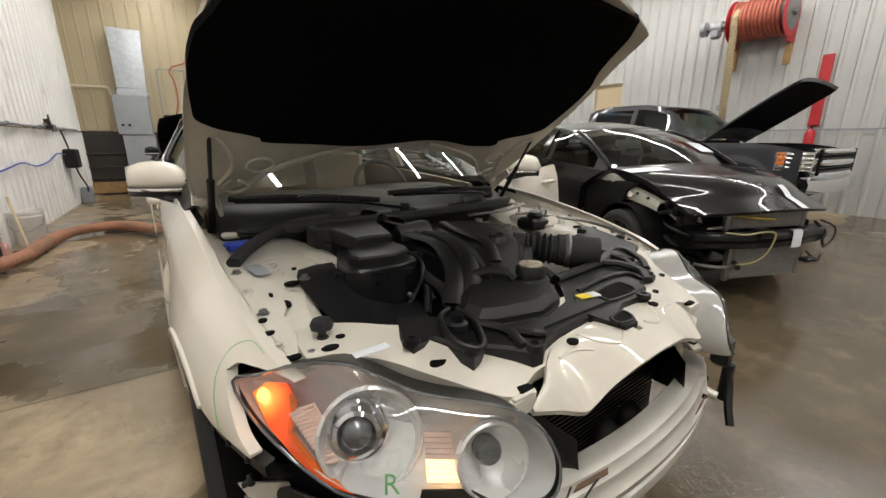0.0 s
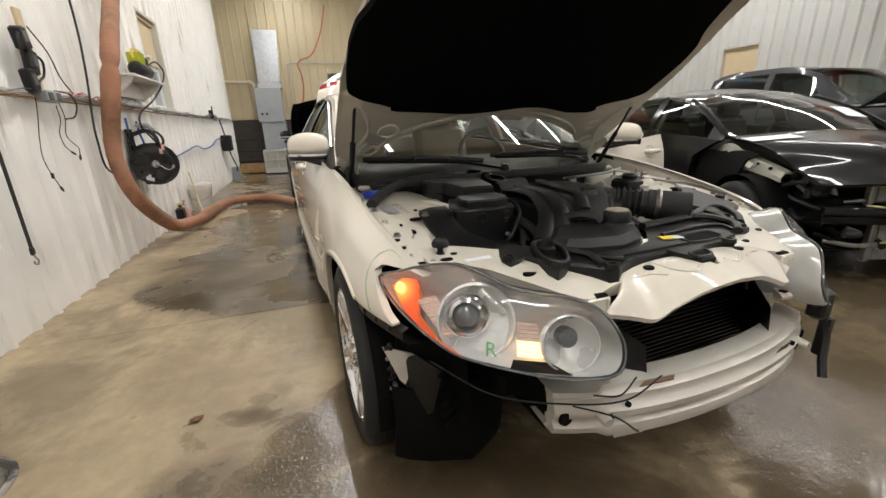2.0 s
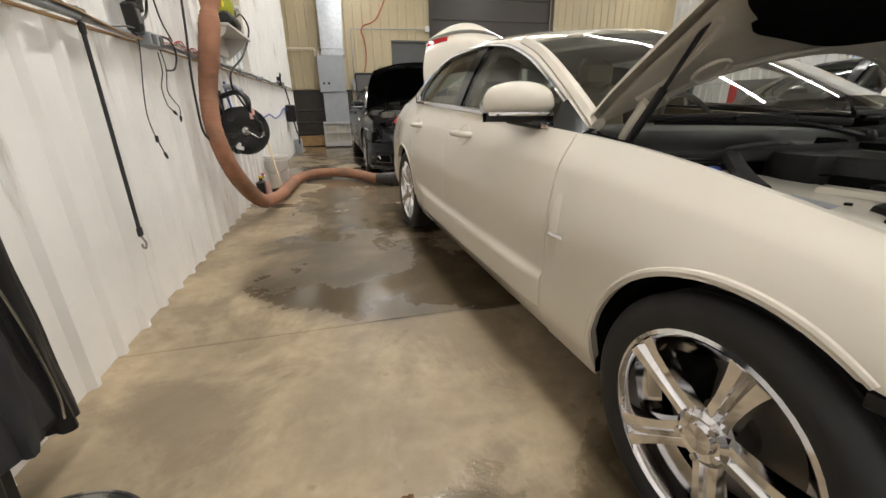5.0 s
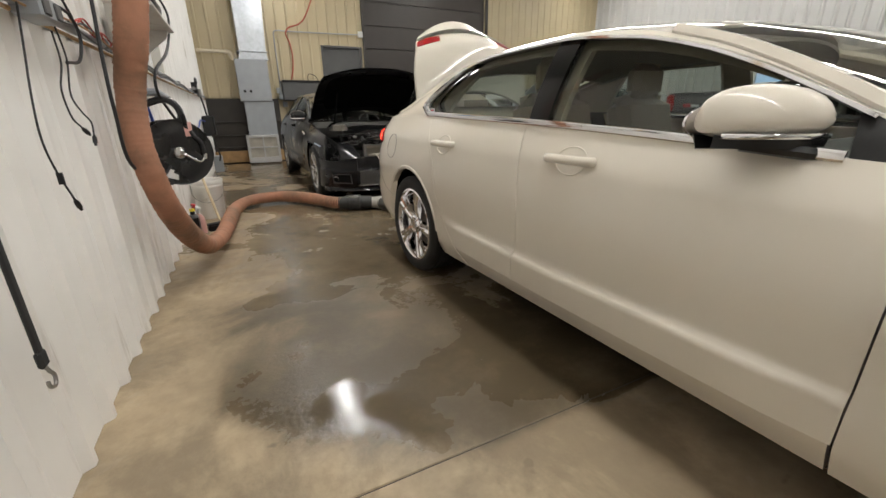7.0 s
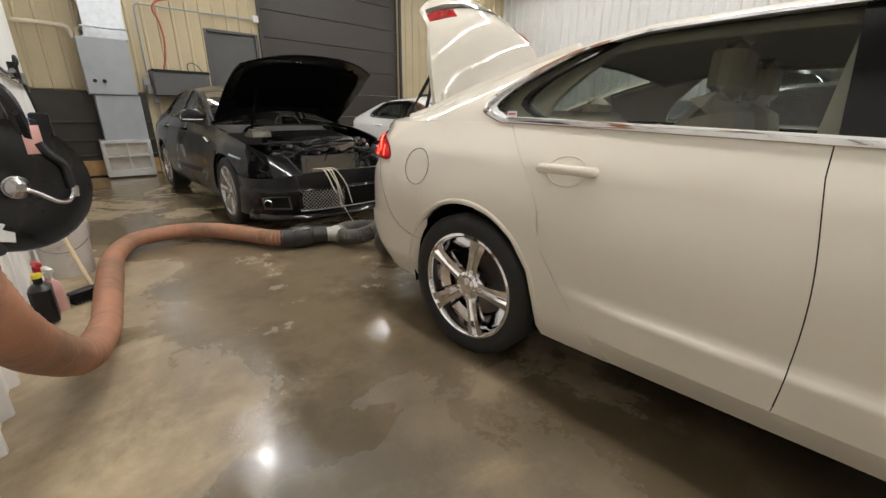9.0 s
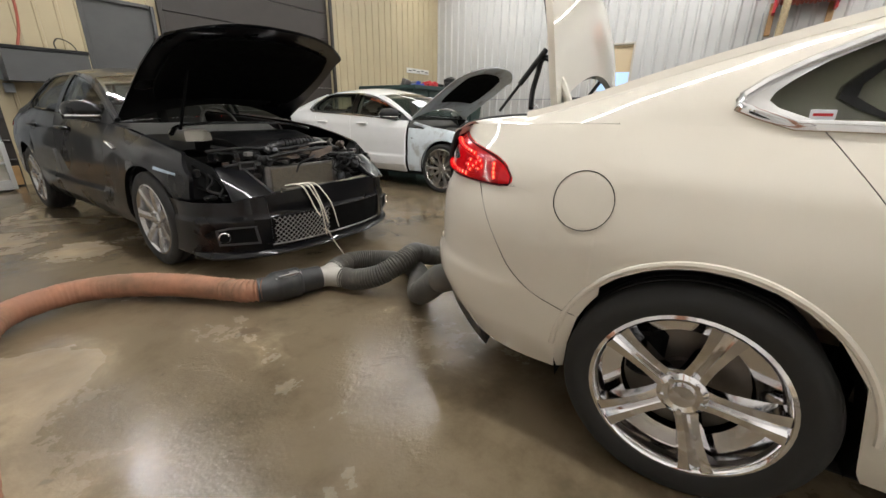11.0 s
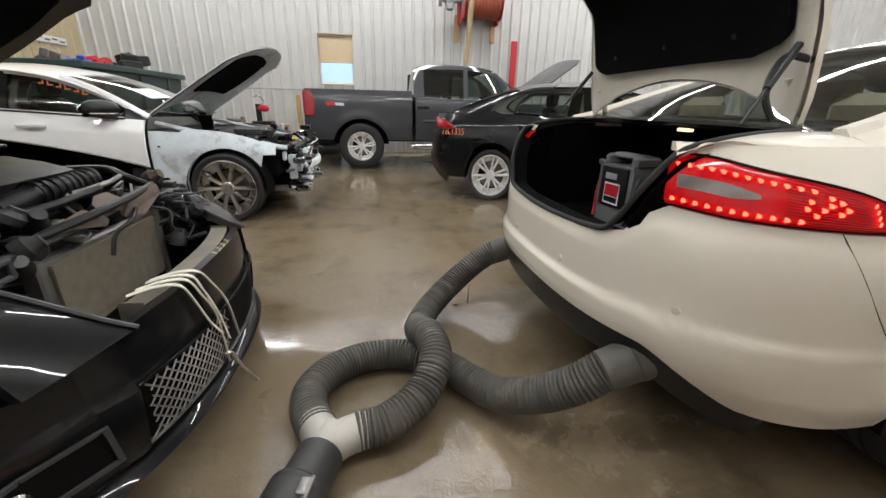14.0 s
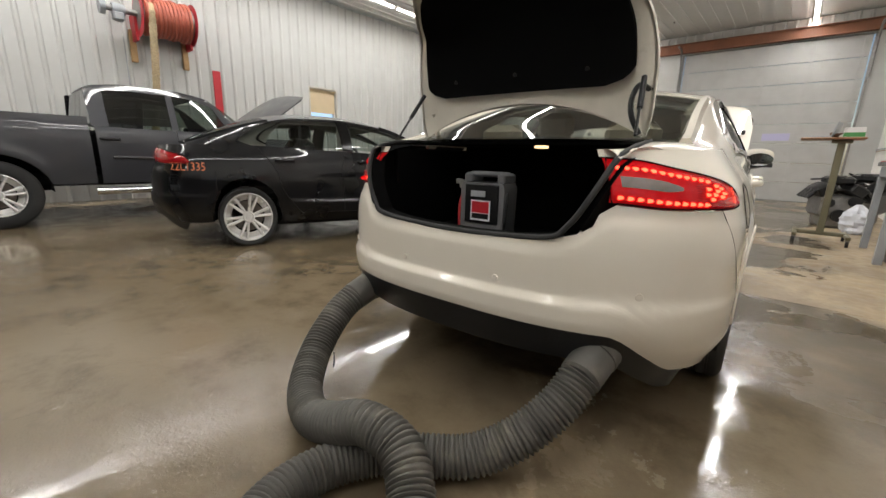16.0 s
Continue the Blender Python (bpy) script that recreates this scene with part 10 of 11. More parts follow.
drop([(WX + .03, 3.66, 1.86), (WX + .05, 3.78, 1.72), (WX + .05, 3.86, 1.56), (WX + .05, 3.98, 1.46)], .005, "drop_cable", M_CABLE, "black cable running down from the charger board")

board = thing("charger_board", "raw wooden board with black battery chargers and cables hung on it", "charger board")
g = Geo()
g.box((WX + .012, 3.63, 1.70), (.02, .07, .52), bev=.003)
g.make("board", material("pale_pine", (0.60, 0.48, 0.30), .6, var=.1, scale=8), board, "pale pine board")
for y, z, h, w, tilt in ((3.50, 1.76, .14, .09, 12), (3.53, 1.62, .16, .075, -10), (3.46, 1.50, .15, .08, 8)):
    g = Geo()
    g.box((0, 0, 0), (.06, w, h), pose(WX + .05, y, z, tilt), bev=.012)
    c = g.make("charger", M_PLASTIC2, board)
    g = Geo()
    g.box((.032, 0, .01), (.006, w * .6, h * .45), pose(WX + .05, y, z, tilt), bev=.002)
    g.make("face_plate", M_GCABLE, c)
g = Geo()
g.tube(crom([(WX + .06, 3.50, 1.69), (WX + .09, 3.58, 1.64), (WX + .07, 3.60, 1.55), (WX + .07, 3.52, 1.50), (WX + .08, 3.47, 1.44), (WX + .06, 3.42, 1.42)], 6), .008, 6)
g.tube(crom([(WX + .06, 3.47, 1.80), (WX + .08, 3.41, 1.74), (WX + .07, 3.43, 1.62), (WX + .07, 3.50, 1.58)], 6), .007, 6)
g.make("coiled_lead", M_CABLE, board)
jb = thing("junction_box", "grey steel electrical box on the wall conduit", "junction box")
g = Geo()
g.box((WX + .05, 3.61, 1.415), (.08, .17, .075), pose(0, 0, 0), bev=.008)
g.make("box", M_GREYBOX, jb)
for y in (3.56, 3.66):
    g = Geo()
    g.box((WX + .093, y, 1.415), (.008, .05, .05), bev=.004)
    g.make("outlet", M_GCABLE, jb)

# shelf with a small compressor
shelf = thing("wall_shelf", "white wooden wall shelf on a triangular bracket", "shelf")
g = Geo()
g.box((WX + .12, 5.28, 1.70), (.24, .95, .022), bev=.003)
g.make("board", M_BUCKET, shelf)
for y in (4.86, 5.66):
    g = Geo()
    g.slab([(WX, y, 1.69), (WX + .21, y, 1.69), (WX + .19, y, 1.64), (WX + .02, y, 1.50), (WX, y, 1.50)], (0, .02, 0))
    g.make("bracket", M_BUCKET, shelf, smooth=0)
g = Geo()
g.box((WX + .012, 5.28, 1.60), (.02, .78, .17), bev=.003)
g.make("back_board", M_BUCKET, shelf)
comp = thing("air_compressor", "small black and yellow air compressor standing on the shelf", "compressor", pose(WX + .13, 5.42, 1.711))
g = Geo()
g.lathe([(.0, 0), (.055, .03), (.075, .12), (.075, .88), (.055, .97), (.0, 1)], (0, -.20, .095), (0, .20, .095), 20)
g.make("tank", M_PLASTIC2, comp)
g = Geo()
g.box((0, -.08, .20), (.11, .14, .10), bev=.02)
for k in range(6):
    g.box((0, -.135 + k * .022, .20), (.125, .006, .11))
g.make("motor", material("yellow_green_plastic", (0.42, 0.44, 0.04), .45, var=.1), comp, "yellow-green finned motor")
g = Geo()
g.cyl((0, .03, .20), (0, .13, .20), .05, n=16)
g.cyl((0, .13, .20), (0, .15, .20), .035, n=16)
g.make("pump", M_PLASTIC, comp)
g = Geo()
g.tube(crom([(0, -.16, .2), (0, -.15, .28), (0, 0, .30), (0, .12, .28), (0, .14, .2)], 5), .011, 8)
g.make("handle", M_YELLOW, comp)
for y in (-.15, .15):
    g = Geo()
    g.box((0, y, .012), (.15, .03, .024), bev=.006)
    g.make("foot", M_RUBBER, comp)
g = Geo()
g.cyl((.05, .12, .24), (.085, .12, .24), .022, n=14)
g.make("gauge", M_VINYL, comp, "white pressure gauge")
drop([(WX + .15, 5.62, 1.88), (WX + .17, 5.85, 1.95), (WX + .2, 5.98, 1.86), (WX + .2, 5.80, 1.70), (WX + .2, 5.35, 1.50), (WX + .16, 4.98, 1.35), (WX + .15, 4.95, 1.22), (WX + .17, 5.08, 1.12), (WX + .2, 5.14, 1.04)], .009, "compressor_hose", M_CABLE, "black rubber hose hanging from the compressor")
drop([(WX + .12, 4.15, 2.6), (WX + .1, 4.22, 2.0), (WX + .09, 4.18, 1.6), (WX + .09, 4.10, 1.34), (WX + .09, 4.06, 1.1), (WX + .08, 4.16, .85), (WX + .1, 4.7, .72), (WX + .14, 5.0, .78)], .008, "drop_hose", M_CABLE, "black rubber air hose hanging down the wall", res=10)

# hose reel
reel_m = Matrix.Translation((-1.445, 5.03, .84)) @ Vector((.42, -.90, .02)).normalized().to_track_quat("Z", "Y").to_matrix().to_4x4() @ Matrix.Scale(1.10, 4)
reel = thing("hose_reel", "black steel air hose reel with a silver hub on the wall", "hose reel", reel_m)


def flange(z, s):
    g = Geo()
    w = Vector((0, 0, 1))
    prof = [(.028, .0), (.075, .0), (.085, .008), (.150, .012), (.160, .004), (.190, .004), (.197, .010), (.197, .016), (.188, .012), (.150, .018), (.085, .016), (.028, .008)]
    g.lathe([(r, h) for r, h in prof], (0, 0, z), (0, 0, z + s), 40)
    return g.make("flange", M_BLACKSTEEL, reel)


M_BLACKSTEEL = material("black_painted_steel", (0.010, 0.010, 0.011), .28, var=.2, scale=10, stain=(.05, .045, .04), stain_scale=9, stain_at=(.6, .85))
flange(.06, 1.0)
flange(-.06, -1.0)
g = Geo()
for k in range(5):
    g.tube([(math.cos(a * .2094) * .145, math.sin(a * .2094) * .145, -.048 + k * .024) for a in range(31)], .0125, 8, caps=False)
g.make("coiled_hose", M_CABLE, reel, "black hose wound on the drum")
g = Geo()
g.cyl((0, 0, -.1), (0, 0, .085), .034, n=24)
g.lathe([(.030, 0), (.030, .4), (.022, .7), (.012, 1.0)], (0, 0, .085), (0, 0, .115), 20, True)
g.make("hub", M_ALLOY, reel, "silver hub nut")
g = Geo()
g.tube(crom([(.0, .0, .10), (.03, -.02, .115), (.075, -.055, .115), (.11, -.058, .10), (.135, -.035, .085)], 6), .008, 8)
g.cyl((.135, -.05, .085), (.14, -.015, .085), .014, n=10)
g.make("swivel_arm", M_ALLOY, reel, "bent silver inlet pipe")
g = Geo()
g.tube(crom([(.135, -.02, .085), (.13, .05, .085), (.10, .09, .083), (.085, .125, .078)], 6), .013, 8)
g.make("inlet_hose", M_CABLE, reel)
g = Geo()
g.box((.075, .135, .08), (.045, .085, .003), pose(0, 0, 0, 0, 0, 0), bev=.001)
g.make("label", M_PINK, reel, "faded pinkish label")
g = Geo()
g.slab([(-.10, -.14, .085), (-.045, -.16, .085), (-.04, -.13, .085), (-.065, -.115, .085), (-.055, -.10, .085), (-.075, -.09, .085), (-.105, -.11, .085)], (0, 0, .012), bev=.002)
g.make("latch_plate", M_VINYL, reel, "white latch plate")
g = Geo()
g.cyl((-.095, -.165, .05), (-.095, -.165, .125), .018, n=12)
g.make("hose_stop", M_RUBBER, reel)
br = thing("reel_bracket", "grey steel bracket and spigot holding the hose reel", "bracket")
g = Geo()
g.box((WX + .01, 5.0, .95), (.02, .16, .5), bev=.004)
g.tube(crom([(WX + .02, 5.0, 1.14), (WX + .16, 4.99, 1.18), (-1.37, 4.98, 1.13), (-1.35, 5.0, 1.0), (-1.33, 5.05, .90)], 6), .022, 8)
g.make("arm", M_BLACKSTEEL, br)
g = Geo()
g.box((WX + .06, 5.28, 1.235), (.11, .12, .05), bev=.015)
g.cyl((WX + .10, 5.28, 1.24), (WX + .17, 5.20, 1.19), .02, n=12)
g.make("spigot", M_GREYBOX, br)
g = Geo()
g.box((WX + .006, 5.02, 1.0), (.01, .035, .62), bev=.002)
g.make("blue_strip", M_BLUEHOSE, br, "blue plastic strip")
g = Geo()
g.tube(crom([(WX + .15, 5.22, 1.19), (WX + .2, 5.3, 1.13), (WX + .18, 5.42, 1.05), (WX + .12, 5.40, .98)], 6), .014, 8)
g.make("inlet_hose", M_CABLE, br)
g = Geo()
g.box((WX + .012, 5.16, .62), (.012, .09, .16), bev=.003)
g.make("wall_plate", M_VINYL, br, "white plastic wall plate")
drop([(WX + .02, 5.25, 1.28), (WX + .03, 5.27, 1.1), (WX + .04, 5.5, .88), (WX + .03, 6.3, .84), (WX + .02, 7.0, .88), (WX + .02, 7.7, .93), (WX + .02, 8.3, .86), (WX + .02, 9.0, .90), (WX + .02, 9.6, 1.0), (WX + .06, 9.95, .98)], .011, "air_hose", M_BLUEHOSE, "blue air hose strung along the wall", res=10)

# valves and black box by the corner
valve = thing("air_valve", "black and brass air valve cluster on the wall conduit", "valve")
g = Geo()
g.cyl((WX + .05, 9.3, 1.40), (WX + .05, 9.3, 1.56), .04, n=14)
g.make("filter_bowl", M_PLASTIC, valve)
g = Geo()
g.cyl((WX + .05, 9.1, 1.47), (WX + .05, 9.55, 1.47), .022, n=10)
g.cyl((WX + .09, 9.44, 1.36), (WX + .09, 9.44, 1.47), .03, n=12)
g.make("pipe", M_STEEL, valve)
g = Geo()
g.tube(crom([(WX + .05, 9.2, 1.45), (WX + .1, 9.15, 1.55), (WX + .08, 9.3, 1.62), (WX + .06, 9.42, 1.55), (WX + .05, 9.5, 1.45)], 6), .012, 8)
g.make("hose_loop", M_CABLE, valve)
cbox = thing("pump_box", "black box with a hose low on the wall by the corner", "pump box")
g = Geo()
g.box((WX + .10, 10.2, .90), (.18, .36, .34), bev=.02)
g.make("body", M_PLASTIC2, cbox)
g = Geo()
g.tube(crom([(WX + .06, 10.0, 1.40), (WX + .08, 10.05, 1.25), (WX + .1, 10.12, 1.05)], 5), .014, 8)
g.tube(crom([(WX + .12, 10.2, .74), (WX + .14, 10.35, .55), (WX + .16, 10.6, .35), (WX + .12, 10.8, .2)], 5), .014, 8)
g.make("hose", M_CABLE, cbox)
g = Geo()
g.box((WX + .10, 10.85, .16), (.16, .2, .32), bev=.01)
g.make("stand", M_GREYBOX, cbox)

# bucket, brush and bottles
bucket = thing("bucket", "white plastic bucket with a wire handle, standing on the floor", "bucket", pose(-1.44, 6.72, 0))
g = Geo()
g.lathe([(.0, .005), (.125, .005), (.13, .03), (.148, .80), (.154, .82), (.154, .86), (.15, .88), (.158, .92), (.16, .98), (.156, 1.0), (.150, .98), (.142, .80), (.122, .05), (.0, .04)], (0, 0, 0), (0, 0, .42), 32)
g.make("pail", M_BUCKET, bucket)
g = Geo()
g.tube(crom([(-.157, 0, .36), (-.14, -.10, .26), (-.05, -.165, .20), (.05, -.165, .20), (.14, -.10, .26), (.157, 0, .36)], 6), .003, 6)
g.make("handle", M_STEEL, bucket)
broom = thing("push_brush", "floor brush with a pale wooden handle leaning on the bucket", "brush")
g = Geo()
g.cyl((-1.335, 6.12, .06), (-1.46, 6.36, .62), .0125, n=10)
g.make("handle", material("pale_handle_wood", (0.62, 0.50, 0.32), .5, var=.1, scale=12), broom)
g = Geo()
g.box((0, 0, .035), (.26, .06, .03), pose(-1.33, 6.11, .03, 0, 0, 30), bev=.008)
g.make("block", M_PLASTIC, broom)
g = Geo()
for i in range(14):
    for j in range(3):
        g.cyl((-.12 + i * .0185, -.022 + j * .022, -.028), (-.12 + i * .0185, -.02 + j * .02, .025), .006, .005, n=5, m=pose(-1.33, 6.11, .03, 0, 0, 30))
ob = g.make("bristles", M_RUBBER, broom)
tagged(ob, label="black bristles", kind="stuff")


def bottle(x, y, mat, label, trig):
    t = thing("spray_bottle", label, "spray bottle", pose(x, y, 0, 0, 0, 20), group="spray bottles")
    g = Geo()
    g.lathe([(.0, 0), (.044, .01), (.047, .05), (.047, .55), (.040, .68), (.016, .80), (.016, .88), (.0, .885)], (0, 0, 0), (0, 0, .24), 20)
    g.make("bottle", mat, t)
    g = Geo()
    g.cyl((0, 0, .205), (0, 0, .235), .018, n=12)
    g.box((0, -.02, .252), (.026, .085, .03), bev=.006)
    g.box((0, -.035, .222), (.014, .012, .05), pose(0, 0, 0), bev=.003)
    g.make("trigger", trig, t)


bottle(-1.50, 6.02, M_PINK, "pink spray bottle standing on the floor by the bucket", M_VINYL)
bottle(-1.55, 6.17, M_BUCKET, "cloudy spray bottle with a red trigger by the bucket", M_REDP)
jug = thing("fluid_jug", "black plastic fluid jug standing by the bucket", "jug", pose(-1.53, 5.86, 0))
g = Geo()
g.box((0, 0, .11), (.09, .13, .22), bev=.02)
g.cyl((0, .03, .22), (0, .03, .25), .02, n=12)
g.make("body", M_PLASTIC, jug)
g = Geo()
g.cyl((0, .03, .25), (0, .03, .272), .023, n=14)
g.make("cap", M_YELLOW, jug)

# leaf
g = Geo()
rows = [[(-.055 + .11 * i / 8, (j - 2) * .016 * math.sin(math.pi * min(1, max(.06, i / 8))) ** .7 * (1 + .25 * math.sin(i * 2.2 + j)), .004 + .006 * abs(j - 2) * (1 + .5 * math.sin(i + j)) + .004 * math.sin(i * 1.1)) for j in range(5)] for i in range(9)]
g.grid(rows).skirt((0, 0, -.0012))
g.tube([(-.055, 0, .006), (-.075, .004, .008), (-.095, .012, .004)], .0016, 5)
solo(g, "dry_leaf", M_LEAF, "curled dry brown leaf lying on the concrete", "leaf", pose(-.489, 1.572, .001, 0, 0, 35) @ Matrix.Scale(.55, 4))

# steel wheel lying on the floor and a battery on its side of it
wheel = thing("steel_wheel", "worn black steel wheel rim lying flat on the floor, no tyre", "wheel rim", pose(-1.25, 1.425, 0, 0, 0, 15))
g = Geo()
prof = [(.172, .30), (.178, .62), (.196, .80), (.199, .90), (.213, .94), (.220, .975), (.220, 1.0), (.226, 1.0), (.227, .965), (.219, .935), (.205, .885), (.201, .78), (.180, .60), (.176, .34), (.190, .20), (.203, .14), (.206, .06), (.221, .03), (.226, .0), (.220, .0), (.213, .045), (.198, .07), (.196, .15), (.184, .22), (.172, .30)]
g.lathe(prof, (0, 0, .0), (0, 0, .20), 56)
g.make("rim_barrel", M_RUSTYWHEEL, wheel)
g = Geo()
n = 80
rr = [(.172, .085), (.160, .118), (.150, .135), (.132, .142), (.112, .132), (.094, .112), (.074, .104), (.055, .106), (.040, .128), (.033, .130)]
for i, ((r0, z0), (r1, z1)) in enumerate(zip(rr, rr[1:])):
    for k in range(n):
        a0, a1 = 6.28318 * k / n, 6.28318 * (k + 1) / n
        if i in (2, 3) and k % 10 in (0, 1, 2, 3):
            continue
        if i == 6 and k % 16 in (4, 5, 6):
            continue
        g.add([(r0 * math.cos(a0), r0 * math.sin(a0), z0), (r0 * math.cos(a1), r0 * math.sin(a1), z0), (r1 * math.cos(a1), r1 * math.sin(a1), z1), (r1 * math.cos(a0), r1 * math.sin(a0), z1)], [(0, 1, 2, 3)])
g.skirt((0, 0, -.004))
g.make("disc", M_RUSTYWHEEL, wheel, "pressed steel disc with round vents")
batt = thing("car_battery", "black car battery with white labels standing on the floor", "car battery", pose(-1.16, 1.19, 0, 0, 0, 28))
g = Geo()
g.box((0, 0, .085), (.30, .17, .17), bev=.006)
case = g.make("case", M_PLASTIC, batt)
for x in (-.13, -.08, -.03, .02, .07, .12):
    for y in (-.086, .086):
        g = Geo()
        g.box((x, y, .07), (.012, .008, .12))
        g.make("rib", M_PLASTIC, case)
g = Geo()
g.box((0, 0, .187), (.302, .172, .03), bev=.006)
g.box((0, .02, .205), (.25, .07, .02), bev=.004)
lid = g.make("lid", M_PLASTIC2, batt)
g = Geo()
g.box((0, .02, .2162), (.20, .055, .002))
lab = g.make("label", M_GCABLE, lid, "grey printed label")
for x, w in ((-.05, .08), (.07, .035)):
    for dy in (-.014, 0, .014):
        g = Geo()
        g.box((x, .02 + dy, .2178), (w, .006, .001))
        g.make("print_bar", M_TAPE, lab, smooth=0)
for x in (-.12, .12):
    g = Geo()
    g.lathe([(.0105, 0), (.009, 1), (.0, 1)], (x, -.055, .20), (x, -.055, .222), 14)
    g.make("terminal", M_STEEL, batt)
g = Geo()
g.slab([(.1525, -.03, .09), (.1525, 0, .045), (.1525, .03, .09), (.1525, 0, .135)], (.0015, 0, 0))
g.make("sticker", M_TAPE, batt, "white diamond sticker")
g = Geo()
g.tube(crom([(-.10, -.078, .19), (-.09, -.095, .16), (0, -.10, .15), (.09, -.095, .16), (.10, -.078, .19)], 6), .006, 6, flat=.5)
g.make("carry_handle", M_PLASTIC, batt)


# jacket hanging beside the wall
jacket = thing("work_jacket", "black work jacket with charcoal panels hanging on the wall", "jacket", pose(-1.52, 1.87, 0))


def drape(z0, z1, w0, w1, d0, d1, seed, folds=.011, dx=0.0, y0=0.0, y1=0.0):
    """A closed sleeve of cloth hanging from z1 to z0, oval in plan, with folds."""
    q = random.Random(seed)
    ph = [q.uniform(0, 6) for _ in range(6)]
    rows = []
    for i in range(15):
        s = i / 14
        z = z1 + (z0 - z1) * s
        w, d, yc = w1 + (w0 - w1) * s, d1 + (d0 - d1) * s, y1 + (y0 - y1) * s
        row = []
        for k in range(40):
            a = 6.28318 * k / 40
            f = 1 + folds / max(d, .02) * (math.sin(a * 5 + ph[0] + s * 2) * .5 + math.sin(a * 9 + ph[1] - s * 3) * .3) * (.3 + s) + .03 * math.sin(s * 17 + ph[2] + math.sin(a + ph[3]) * 2)
            row.append((dx + math.cos(a) * d * f, yc + math.sin(a) * w * f, z + .012 * math.sin(a * 3 + ph[4]) * s))
        rows.append(row)
    g = Geo()
    g.grid(rows, close=True)
    k = len(g.v)
    g.f += [tuple(range(39, -1, -1)), tuple(range(k - 40, k))]
    return g


drape(.20, 1.06, .155, .10, .070, .05, 1).make("body", M_CLOTH, jacket)
drape(.22, .62, .09, .075, .03, .03, 2, dx=.062, y0=-.06, y1=-.05).make("side_panel", M_CLOTH2, jacket, "charcoal cloth panel")
drape(.09, .98, .055, .06, .05, .055, 3, dx=.02, y0=-.16, y1=-.10).make("sleeve", M_CLOTH, jacket)
drape(.14, .98, .050, .06, .05, .055, 4, dx=.02, y0=.13, y1=.10).make("sleeve", M_CLOTH, jacket)
g = Geo()
g.tube(crom([(.055, .00, 1.02), (.078, .02, .80), (.105, .035, .55), (.112, .045, .32), (.10, .05, .22)], 8), .004, 6)
g.make("zip", M_ALLOY, jacket, "steel zip")
g = Geo()
g.tube(crom([(.0, -.06, 1.06), (.05, -.05, 1.10), (.06, .0, 1.11), (.05, .05, 1.10), (.0, .06, 1.06)], 6), .025, 8)
g.make("collar", M_CLOTH, jacket)
g = Geo()
g.tube(crom([(-.11, 0, 1.2), (-.05, 0, 1.19), (-.03, 0, 1.14), (.0, 0, 1.07)], 5), .008, 8)
g.make("hanger_hook", M_STEEL, jacket)

# ---- back wall ----
furn = thing("furnace", "grey sheet steel furnace with knobs and filter box against the wall", "furnace")
FY = YB - .06
g = Geo()
g.box((-.59, FY - .24, 1.78), (.64, .46, .84), bev=.006)
cab = g.make("cabinet", M_GREYBOX, furn)
for x in (-.80, -.68):
    g = Geo()
    g.cyl((x, FY - .47, 1.56), (x, FY - .495, 1.56), .028, n=14)
    g.make("knob", M_PLASTIC, cab, "black knob")
g = Geo()
g.box((-.55, FY - .22, .998), (.60, .42, .72), bev=.006)
g.make("lower_cabinet", M_GREYBOX, furn)
M_DUCTW = material("pale_grey_filter_box", (0.56, 0.56, 0.55), .45, var=.06)
g = Geo()
x0, x1, z0, z1, yf = -.93, -.25, .03, .635, FY - .52
for c, s in (((x0 + .025, 0, 0), (.05, .5, z1 - z0)), ((x1 - .025, 0, 0), (.05, .5, z1 - z0))):
    g.box((c[0], FY - .26, (z0 + z1) / 2), s, bev=.004)
g.box(((x0 + x1) / 2, FY - .26, z1 - .025), (x1 - x0 - .1, .5, .05), bev=.004)
g.box(((x0 + x1) / 2, FY - .26, z0 + .06), (x1 - x0 - .1, .5, .12), bev=.004)
g.box(((x0 + x1) / 2, yf + .02, .37), (.03, .03, .44), bev=.004)
g.box(((x0 + x1) / 2, yf + .025, .37), (x1 - x0 - .1, .03, .03), bev=.004)
fb = g.make("filter_frame", M_DUCTW, furn, "pale grey frame of four panes")
for x in (x0 + .19, x1 - .19):
    for z in (.26, .49):
        g = Geo()
        g.box((x, yf + .07, z), (.30, .02, .22), bev=.004)
        g.make("filter", M_FOAM, fb)
g = Geo()
rows = []
for z, a, b, d in ((2.20, -.80, -.24, .40), (2.34, -.79, -.25, .40), (2.345, -.78, -.26, .38), (3.57, -.79, -.20, .36), (3.58, -.785, -.205, .35)):
    rows.append([(a, FY - .02, z), (b, FY - .02, z), (b, FY - .02 - d, z), (a, FY - .02 - d, z)])
g.grid(rows, close=True)
g.add(rows[-1], [(0, 1, 2, 3)])
# cross-broken sheet on the front
ya = FY - .385
g.add([(-.785, ya - .006, 2.40), (-.27, ya - .006, 2.40), (-.215, ya + .018, 3.55), (-.785, ya + .018, 3.55), (-.53, ya - .028, 2.95)], [(0, 1, 4), (1, 2, 4), (2, 3, 4), (3, 0, 4)])
duct = g.make("duct", M_GALV, furn, "galvanised sheet duct", 15)
for z in (2.215, 2.36):
    g = Geo()
    g.box((-.53, FY - .21, z), (.60, .43, .022), bev=.003)
    g.make("seam_flange", M_GALV, duct)

